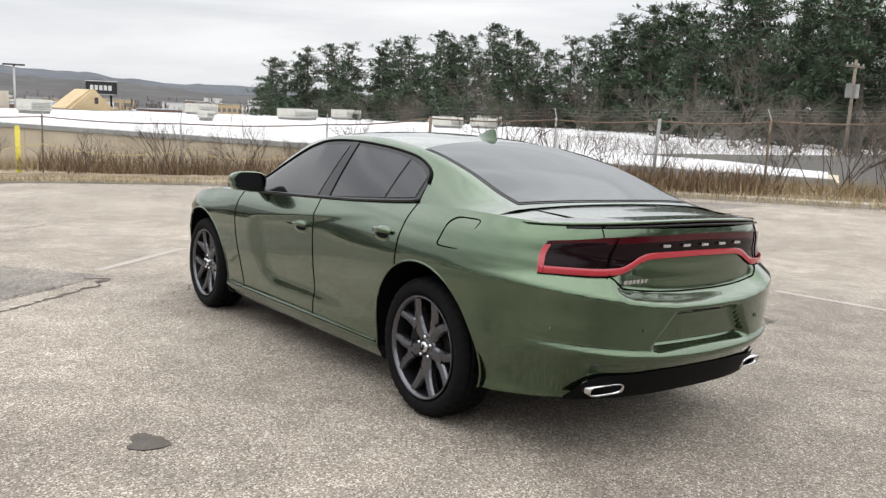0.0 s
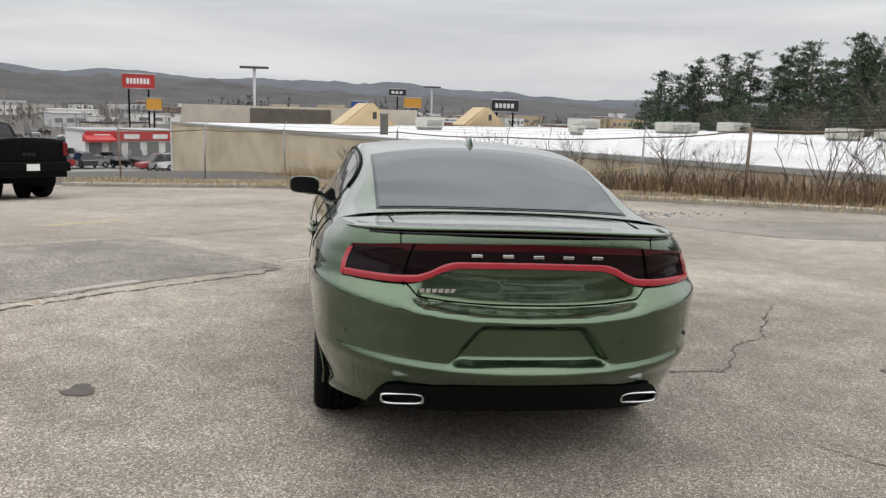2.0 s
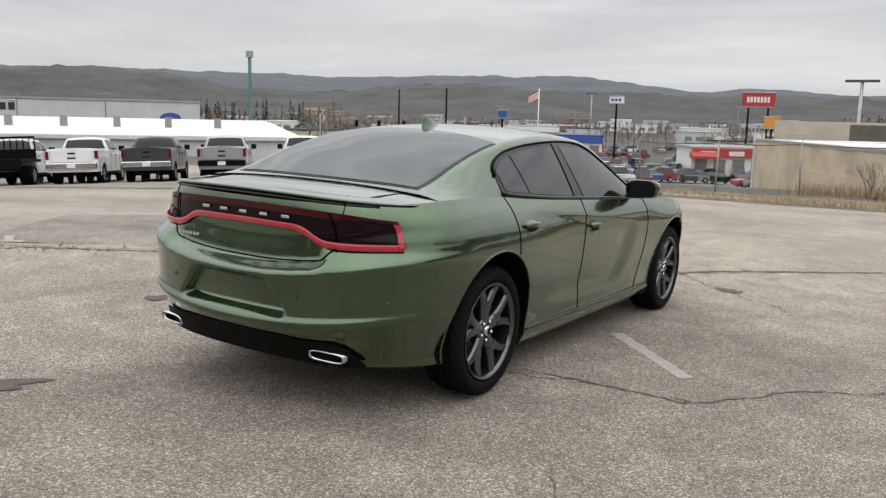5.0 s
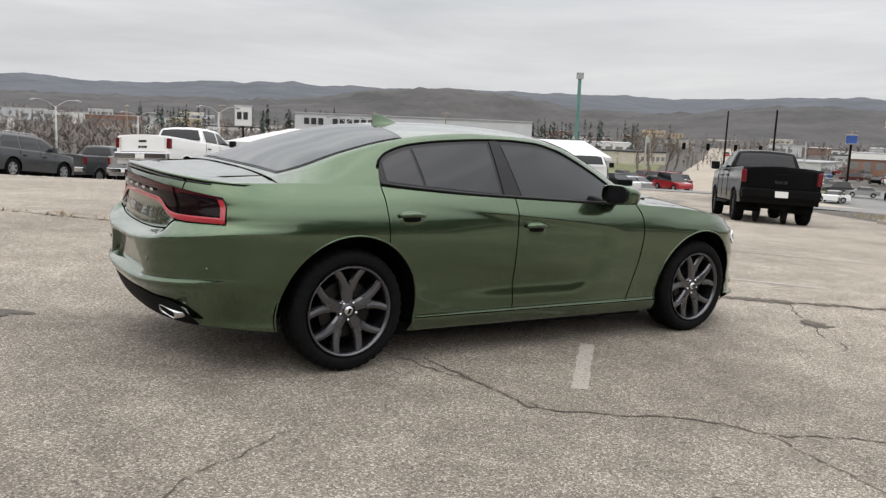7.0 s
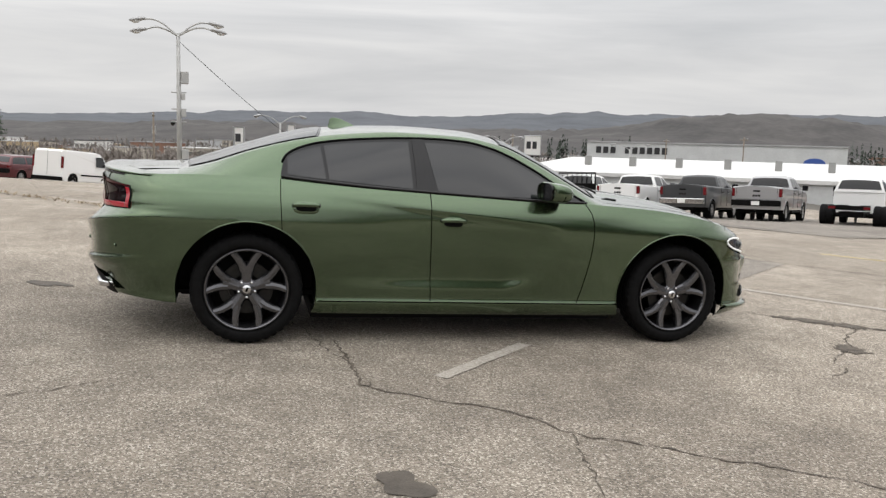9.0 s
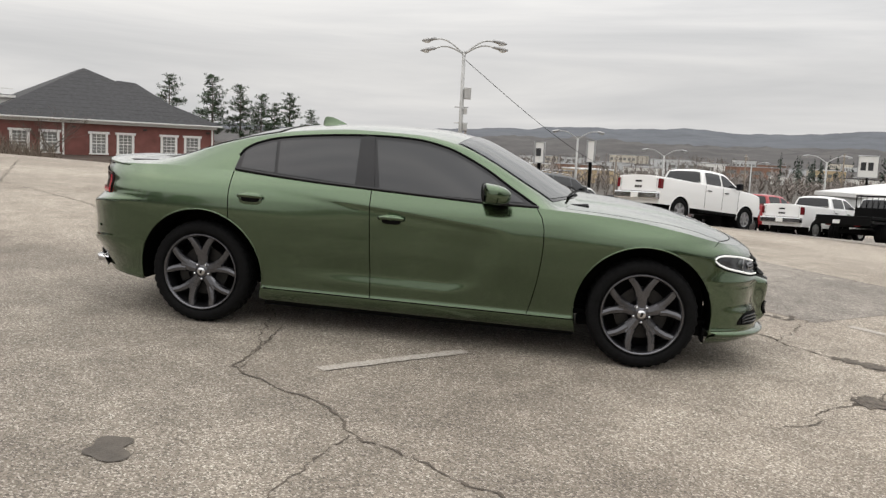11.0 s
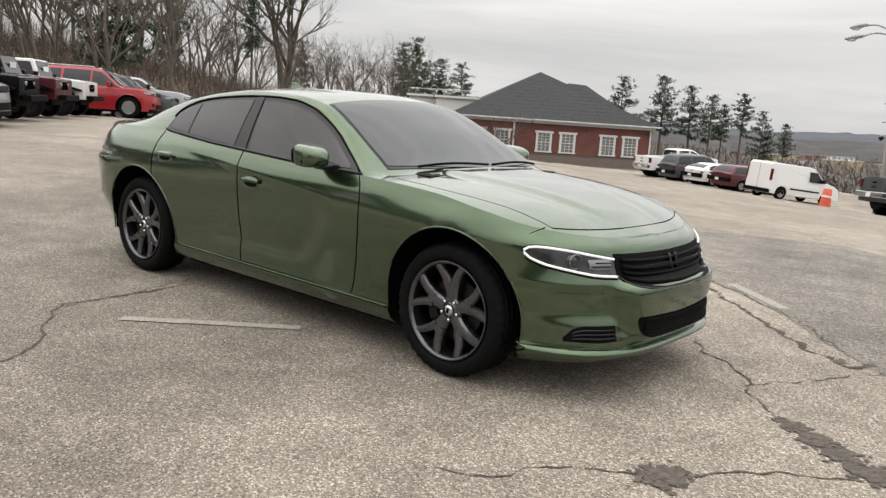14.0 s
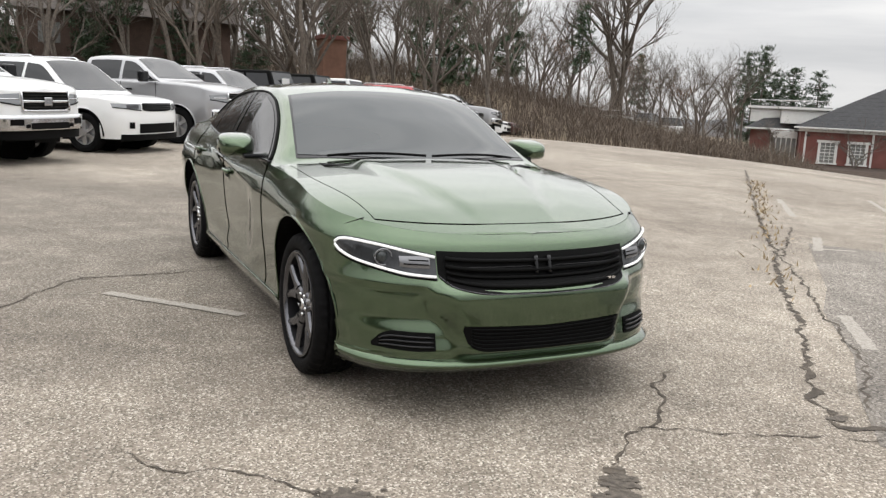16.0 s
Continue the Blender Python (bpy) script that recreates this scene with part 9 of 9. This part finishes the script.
# Poles, tower, signs.
POLEWOOD = mat("weathered_pole_wood", (0.20, 0.165, 0.13), 0.9, vary=0.3, scale=3)
def utility_pole(w, r, top, base, label, arm=True, cans=0, dark=False, ox=0.0, oy=-5.0, thick=0.15):
    x, y = polar(w, r)
    x, y = x + ox, y + oy
    p = thing("utility_pole", Matrix.Translation((x, y, base)), label, "utility pole", "utility poles")
    part("pole", tube([(0, 0, 0), (0.05, 0, top - base)], lambda t: thick * (1 - 0.35 * t), n=8), MATTE_BLACK if dark else POLEWOOD, p, "", True)
    if arm:
        part("crossarm", block(-1.1, 1.1, -0.06, 0.06, top - base - 0.5, top - base - 0.36), POLEWOOD, p)
        for k in (-1.0, -0.4, 0.4, 1.0):
            part("insulator", lathe([(0.0, 0.16), (0.05, 0.14), (0.05, 0.0)], n=8, m=Matrix.Translation((k, 0, top - base - 0.36)) @ Matrix.Rotation(radians(-90), 4, "Y")), GREYPOLE, p)
    for k in range(cans):
        part("transformer", lathe([(0.0, 0.9), (0.20, 0.88), (0.22, 0.0), (0.0, 0.0)], n=12, m=Matrix.Translation((0.42 * (1 if k % 2 else -1), 0, top - base - 2.4)) @ Matrix.Rotation(radians(-90), 4, "Y")), GREYPOLE, p)
    return Vector((x, y, top - 0.4))
tops0 = [utility_pole(-62, 60, 6.1, -2.5, "grey utility pole with transformers past the fence", True, 3, ox=-3.3),
         utility_pole(-54.7, 96, 5.9, -4.5, "utility pole with a transformer", True, 2, ox=-3.3),
         utility_pole(-36.2, 168, 5.3, -5.0, "utility pole before the pines", True, 1, ox=-3.3)]
utility_pole(-32.2, 150, 4.6, -5.0, "slim pale light pole before the pines", False, 0, ox=-3.3, thick=0.09)
for a, b in zip(tops0, tops0[1:]):
    for dz in (0, -0.9, -2.0):
        run = thing("power_line", Matrix(), "thin black overhead line", "cable", "overhead lines")
        part("wire", tube([a.lerp(b, t) + Vector((0, 0, dz - 1.2 * math.sin(math.pi * t))) for t in spread(0, 1, 20)], 0.022, n=3), MATTE_BLACK, run)
utility_pole(33.8, 95, 4.5, -7.0, "dark tall pole beside the road", False, 0, True, ox=4.6, oy=-4.2)
utility_pole(36.8, 117, 4.9, -7.0, "dark tall pole beside the road", False, 0, True, ox=4.6, oy=-4.2)
for w, r, t in ((29, 150, 3.5), (24, 160, 2.8), (41, 135, 2.5), (55, 150, 4.0), (60, 160, 3.6), (70, 130, 3.4), (76, 140, 2.8), (84, 120, 1.5), (20, 170, 3.4), (13.5, 200, 5.2), (94, 96, 4.2)):
    utility_pole(w, r, t, -7.0, "wooden utility pole in the valley", True, 1 if r < 140 else 0, ox=3.0, oy=-4.5)
lx, ly = -6.2, 76.6
la = thing("area_light", Matrix.Translation((lx, ly, -6)), "tall pole with a flat twin floodlight head", "lamp post")
part("pole", tube([(0, 0, 0), (0, 0, 11.3)], 0.14, n=8), GREYPOLE, la, "", True)
part("light_bar", block(-1.35, 1.35, -0.25, 0.25, 11.2, 11.42, bevel=0.03), mat("dark_floodlight", (0.06, 0.06, 0.06), 0.5), la)
lb = copy_thing(la, Matrix.Translation((17.5, 122, -6.0)))
lc = copy_thing(la, Matrix.Translation((-75, 180, -4.0)))
tx, ty = polar(46.5, 148)
tower = thing("sign_tower", Matrix.Translation((tx + 4.6, ty - 4.2, -7)), "slim green lattice tower with a square head", "tower")
part("mast", tube([(0, 0, 0), (0, 0, 17.4)], 0.40, n=4), mat("teal_painted_steel", (0.10, 0.22, 0.20), 0.6, vary=0.2, scale=0.6), tower)
part("head", block(-0.45, 0.45, -0.45, 0.45, 17.4, 18.5, bevel=0.05), HEAD, tower)
def board_sign(w, r, z0, z1, wid, color, label, posts=2, floor=-7, ox=0.0, oy=-6.0, marks=0, mark_color=None, turn=None):
    x, y = polar(w, r)
    s = thing("sign_board", pose(x + ox, y + oy, 0, 0, 0, w if turn is None else turn), label, "sign")
    b = part("board", block(-wid / 2, wid / 2, -0.2, 0.2, z0, z1, bevel=0.04), color, s)
    part("board_edge", tube([(-wid / 2, -0.21, z0), (wid / 2, -0.21, z0), (wid / 2, -0.21, z1), (-wid / 2, -0.21, z1)], 0.10, n=4, close=True), HEAD, b)
    for k in range(posts):
        px_ = 0 if posts == 1 else (-wid * 0.3 + wid * 0.6 * k / (posts - 1))
        part("post", block(px_ - 0.16, px_ + 0.16, -0.15, 0.15, floor, z0), MATTE_BLACK, s)
    for k in range(marks):
        part("sign_mark", block(-wid * 0.36 + wid * 0.72 * k / marks, -wid * 0.36 + wid * 0.72 * (k + 0.72) / marks, -0.24, -0.205, z0 + (z1 - z0) * 0.32, z0 + (z1 - z0) * 0.70), mark_color or PLATE, b, "plain pale bar of lettering")
    return s
REDSIGN = mat("red_sign_panel", (0.42, 0.03, 0.03), 0.5, vary=0.1, scale=1)
BLUESIGN = mat("blue_sign_panel", (0.03, 0.08, 0.30), 0.5)
YELSIGN = mat("amber_sign_panel", (0.62, 0.30, 0.04), 0.5)
DARKSIGN = mat("dark_sign_panel", (0.02, 0.02, 0.022), 0.5)
board_sign(11.2, 168, 4.3, 7.0, 5.8, REDSIGN, "red roadside sign on two black posts", 2, marks=7)
board_sign(10.3, 166, 0.4, 2.6, 2.8, YELSIGN, "amber reader board below the red sign", 1)
board_sign(28.3, 150, 1.2, 2.6, 1.7, BLUESIGN, "blue dealer sign on a grey pylon", 1, ox=2.0)
board_sign(-13.6, 150, 1.9, 4.0, 4.8, DARKSIGN, "dark roadside sign with pale shapes on it", 2, ox=-2, marks=5)
board_sign(-6.6, 170, 2.2, 4.2, 3.6, YELSIGN, "small yellow sign beyond the store", 1)
board_sign(-3.0, 190, 1.6, 3.4, 3.6, BLUESIGN, "small blue sign beyond the store", 1)
board_sign(-5.6, 200, 5.0, 6.6, 4.0, DARKSIGN, "dark billboard beyond the store", 1, marks=3)
board_sign(20.0, 150, 4.2, 5.4, 2.6, TRIMW, "white roadside sign with plain marks", 1, marks=3, mark_color=BLUESIGN)
board_sign(67.5, 128, 0.2, 3.2, 2.6, TRIMW, "pale dealer sign on a pole", 1, marks=2, mark_color=DARKSIGN)
board_sign(87.0, 80, 0.5, 2.6, 1.0, TRIMW, "tall white pylon sign", 1, marks=1, mark_color=DARKSIGN)
board_sign(83.4, 82, 0.8, 3.0, 0.8, TRIMW, "tall white banner pole", 1)
flagp = thing("flag_pole", Matrix.Translation((polar(25.2, 150)[0], polar(25.2, 150)[1] - 6, -7)), "white flagpole with a striped red and white flag", "flag")
part("pole", tube([(0, 0, 0), (0, 0, 13.5)], 0.09, n=6), TRIMW, flagp, "", True)
for k in range(7):
    part("stripe", grid([[(-0.05 - 2.0 * t, 0.12 * math.sin(t * 6), 13.2 - 0.21 * k - 1.0 * t - dz) for dz in (0, 0.205)] for t in spread(0, 1, 8)]), REDSIGN if k % 2 == 0 else TRIMW, flagp)

# Buildings of the town.
def flat_building(x, y, z, turn, wid, dep, hgt, wall, roof, label, windows=0, name="building", band=None, doors=0):
    b = thing(name, pose(x, y, z, 0, 0, turn), label, "building", "buildings in the valley")
    part("wall", block(-wid / 2, wid / 2, -dep / 2, dep / 2, -3, hgt), wall, b)
    part("roof", block(-wid / 2 - 0.2, wid / 2 + 0.2, -dep / 2 - 0.2, dep / 2 + 0.2, hgt, hgt + 0.35, bevel=0.05), roof, b)
    if band:
        part("fascia", block(-wid / 2 - 0.05, wid / 2 + 0.05, -dep / 2 - 0.35, -dep / 2 - 0.21, hgt - 1.1, hgt + 0.1), band, b)
    for k in range(windows):
        u = -wid / 2 + wid * (k + 0.5) / windows
        part("window", block(u - wid / windows * 0.32, u + wid / windows * 0.32, -dep / 2 - 0.06, -dep / 2 - 0.01, 0.5 if doors else hgt * 0.35, hgt * 0.68), PANE, b)
    return b
BEIGE = mat("beige_render", (0.50, 0.46, 0.39), 0.9, vary=0.15, scale=0.3)
GREYW = mat("pale_grey_cladding", (0.52, 0.53, 0.53), 0.7, vary=0.1, scale=0.3)
BROWNW = mat("brown_brick", (0.24, 0.13, 0.09), 0.9, vary=0.2, scale=0.5)
GREYROOF = mat("grey_flat_roof", (0.34, 0.34, 0.34), 0.9, vary=0.15, scale=0.2)
x, y = polar(12.0, 122)
shop = flat_building(x - 1, y - 5, -6.4, 30, 12.5, 9, 4.2, TRIMW, GREYROOF, "white garage shop with a red fascia and bays", 5, "shop_building", REDSIGN, 1)
part("awning", prism([(0, 0), (2.0, -0.6), (2.0, -0.9), (0, -0.9)], -6.6, -3.0, m=Matrix.Translation((0, -4.6, 3.9)) @ Matrix(((0, 0, 1, 0), (-1, 0, 0, 0), (0, 1, 0, 0), (0, 0, 0, 1)))), REDSIGN, shop)
for k in range(3):
    part("fascia_mark", block(-5.2 + 3.8 * k, -3.2 + 3.8 * k, -4.90, -4.862, 3.35, 3.95), PLATE, shop, "plain pale bar of lettering")
x, y = polar(57.6, 196)
deal = flat_building(x + 4, y - 4, -5.6, 58, 52, 26, 8.4, GREYW, GREYROOF, "long pale grey showroom with dark lettering bars", 0, "showroom_building")
for k in range(10):
    if k != 3:
        part("letter_bar", block(-24 + 1.55 * k, -22.9 + 1.55 * k, -13.10, -13.02, 6.2, 7.6), DARKSIGN, deal, "dark plain bar in place of a letter")
part("oval_sign", lathe([(0.0, 0.15), (1.0, 0.12), (1.05, 0.0)], n=24, m=Matrix.Translation((20, -13.0, 5.2)) @ Matrix.Rotation(radians(-90), 4, "Z") @ Matrix.Diagonal((1, 2.0, 1, 1))), BLUESIGN, deal)
x, y = polar(56, 84)
low = flat_building(x + 3, y - 4, -5.2, 52, 34, 24, 4.2, GREYW, ROOFWHITE, "low workshop with a broad white roof", 0, "workshop_building")
part("sloped_roof", prism([(-12.3, 4.5), (12.3, 5.6), (12.3, 5.3), (-12.3, 4.2)], -17.2, 17.2, m=SIDE), ROOFWHITE, low)
for k in range(6):
    part("roof_vent", block(-12 + 4.5 * k, -11.4 + 4.5 * k, -2, -1.4, 4.6, 5.9), LOUVRE, low)
x, y = polar(27, 205)
flat_building(x, y, -6.2, 30, 15, 12, 5.2, BROWNW, GREYROOF, "brick dealership with a pale arched canopy", 6, "showroom_building", TRIMW)
x, y = polar(24.0, 150)
blue = flat_building(x, y, -6.4, 30, 11, 9, 4.6, TRIMW, mat("blue_metal_roof", (0.03, 0.05, 0.16), 0.5), "small white building with a dark blue roof", 4, "shop_building", BLUESIGN)
rng = random.Random(8)
walls = (BEIGE, GREYW, BROWNW, TRIMW, TANROOF, GREYW, TRIMW)
for k in range(170):
    w = -24 + 132 * (k + rng.random()) / 170
    if 34 < w < 39:
        continue
    r = rng.uniform(215, 640) if w < 60 else rng.uniform(240, 640)
    x, y = polar(w, r)
    flat_building(x, y, terrain_z(x, y), rng.choice((20, 40, 110, 65)) + rng.gauss(0, 8), rng.uniform(7, 22), rng.uniform(7, 15), rng.uniform(2.6, 5.0), rng.choice(walls), rng.choice((GREYROOF, GREYROOF, ROOFWHITE, SHINGLE)), "small commercial building down in the valley", rng.choice((3, 4, 6)))
house = thing("house", pose(polar(176, 62)[0], polar(176, 62)[1], terrain_z(*polar(176, 62)), 0, 0, 170), "brick house half hidden in the woods", "house")
part("wall", block(-7, 7, -4, 4, -1, 3.0), mat("weathered_brown_brick", (0.105, 0.070, 0.055), 0.9, vary=0.3, scale=1.5), house)
part("roof", prism([(-4.6, 3.0), (4.6, 3.0), (0, 5.2)], -7.5, 7.5, m=SIDE), mat("brown_shingles", (0.10, 0.085, 0.075), 0.9, vary=0.25, scale=2), house)
for k in (-5, -2.4):
    part("window", block(k - 0.7, k + 0.7, -4.06, -4.01, 0.8, 2.2), PANE, house)
chim = thing("brick_chimney", Matrix.Translation((-14.5, -45.5, terrain_z(-14.5, -45.5))), "old brick pillar among the trees", "chimney")
part("shaft", block(-0.75, 0.75, -0.75, 0.75, -0.5, 4.2, bevel=0.03), BROWNW, chim)
part("stack_cap", block(-0.9, 0.9, -0.9, 0.9, 4.2, 4.45, bevel=0.03), BRICK, chim)

# Roads in the valley.
def strip(w, r0, r1, width, material, name, label, bend=0.0, lift=0.25, kind="structure", off=0.0):
    rows = []
    for t in spread(0, 1, 40):
        r = r0 + (r1 - r0) * t
        x, y = polar(w + bend * t * t, r)
        d = Vector((-math.sin(radians(w)), math.cos(radians(w))))
        side = Vector((d.y, -d.x))
        rows.append([(x + side.x * (off + s), y + side.y * (off + s), terrain_z(x, y) + lift) for s in (-width / 2, 0, width / 2)])
    return tagged(link_mesh(name, grid(rows, centre=(0, 0, -500)), material), label, "road", kind=kind)
ROADM = mat("sunbleached_road", (0.36, 0.31, 0.25), 0.9, vary=0.2, scale=0.05)
LAWN = mat("olive_winter_lawn", (0.135, 0.145, 0.060), 0.95, vary=0.3, scale=0.1)
strip(36.0, 52, 620, 19, ROADM, "road", "wide pale road running down into the valley", 1.2)
strip(31.5, 120, 330, 12, LAWN, "lawn", "olive winter grass beside the road", 2.0, 0.2)
strip(44, 110, 240, 16, LAWN, "lawn", "olive winter grass by the workshop", -2.0, 0.2)
strip(20, 80, 150, 46, mat("grey_lot_asphalt", (0.20, 0.195, 0.185), 0.9, vary=0.2, scale=0.1), "lower_lot", "grey parking lot in the valley", 0, 0.15)
strip(41.0, 70, 150, 14, MATS["grey_lot_asphalt"], "lower_lot", "grey car lot beside the workshop", 0, 0.18)


# Cars in the valley lots: one shape in several colours.
def small_car_meshes(body, tall):
    out = []
    h = 1.42 if tall == 0 else 1.75
    bm = prism(arched([(2.2, 0.6), (2.15, 0.80), (0.9, 0.95), (-2.0, 1.0), (-2.2, 0.9)], -2.2, 2.2, 0.3, (1.35, -1.35), 0.33), -0.88, 0.88, m=SIDE)
    out.append(("body", mesh_of("body", bm, body)))
    bm = bmesh.new()
    lo = [bm.verts.new(p) for p in ((-0.84, -1.9 if tall else -1.7, 0.95), (0.84, -1.9 if tall else -1.7, 0.95), (0.84, 1.0, 0.95), (-0.84, 1.0, 0.95))]
    hi = [bm.verts.new(p) for p in ((-0.62, -1.5 if tall else -1.0, h), (0.62, -1.5 if tall else -1.0, h), (0.62, 0.3, h), (-0.62, 0.3, h))]
    for i in range(4):
        bm.faces.new((lo[i], lo[(i + 1) % 4], hi[(i + 1) % 4], hi[i]))
    bmesh.ops.recalc_face_normals(bm, faces=bm.faces)
    out.append(("glazing", mesh_of("glazing", bm, TINT)))
    bm = block(-0.64, 0.64, -1.5 if tall else -1.02, 0.32, h - 0.02, h + 0.05, bevel=0.03)
    out.append(("roof", mesh_of("roof", bm, body)))
    return out
CAR_SETS = [(n, small_car_meshes(c, t)) for n, c, t in (("white", WHITE, 0), ("white", WHITE, 1), ("dark grey", DKGREY, 1), ("black", BLACKP, 0), ("red", REDP, 1), ("silver", SILVER, 0), ("silver", SILVER, 1), ("blue", BLUEP, 0), ("maroon", MAROON, 1))]
def far_car(x, y, turn, k, z=None):
    n, set_ = CAR_SETS[k % len(CAR_SETS)]
    ob = thing("distant_car", pose(x, y, (terrain_z(x, y) + 0.30) if z is None else z, 0, 0, turn), n + " car parked in the valley lot", "car", "cars in the valley")
    for nm, me in set_:
        c = new(nm, me)
        c.parent = ob
    for sx in (1, -1):
        for a in (1.35, -1.35):
            simple_wheel(ob, sx * 0.80, a, 0.33, 0.2, ALLOY)
rng = random.Random(31)
for k in range(30):
    w = 9.5 + 11.5 * rng.random()
    x, y = polar(w, 92 + 10 * (k % 4) + rng.uniform(-1.5, 1.5))
    far_car(x, y, rng.choice((30, 35, 210, 120)) + rng.gauss(0, 4), rng.randrange(9))
for k in range(34):
    w, r = 39.2 + 4.6 * ((k * 7) % 10) / 10, 82 + 3.4 * (k % 17) + rng.uniform(-0.8, 0.8)
    x, y = polar(w, r)
    far_car(x, y, rng.choice((80, 260)) + rng.gauss(0, 4), rng.randrange(9))
for k in range(84):
    w, r = 12 + 21 * rng.random(), rng.uniform(105, 215)
    x, y = polar(w, r)
    far_car(x, y, rng.choice((30, 120)) + rng.gauss(0, 5), rng.randrange(9))
for k in range(5):
    x, y = polar(35.2 + 0.35 * (k % 2) * 4, 150 + 55 * k)
    far_car(x, y, 36 if k % 2 else 216, rng.randrange(9))
for k in range(22):
    w, r = 66 + 26 * rng.random(), rng.uniform(72, 110)
    x, y = polar(w, r)
    far_car(x, y, rng.choice((43, 223)) + rng.gauss(0, 5), rng.randrange(9))
for k, (w, r) in enumerate(((141.5, 78), (143.5, 82), (139.0, 76), (137.6, 74))):
    x, y = polar(w, r)
    far_car(x, y, 60 + 30 * k, (0, 5, 6, 1)[k])

# Signals on a span wire over the road.
wx, wy = polar(36.0, 150)
span = thing("traffic_signal", pose(wx + 2, wy - 5, -7, 0, 0, 36), "dark traffic lights on a span wire between posts", "traffic light")
for sx in (1, -1):
    part("signal_post", tube([(sx * 13, 0, 0), (sx * 13, 0, 8.2)], 0.14, n=6), GREYPOLE, span)
part("span_wire", tube([(-13, 0, 8.0), (-5, 0, 7.2), (5, 0, 7.2), (13, 0, 8.0)], 0.03, n=4), WIRE, span)
for k in (-6.5, -2.5, 2.0, 6.0):
    part("signal_head", block(k - 0.28, k + 0.28, -0.2, 0.2, 6.1, 7.25, bevel=0.04), MATTE_BLACK, span)
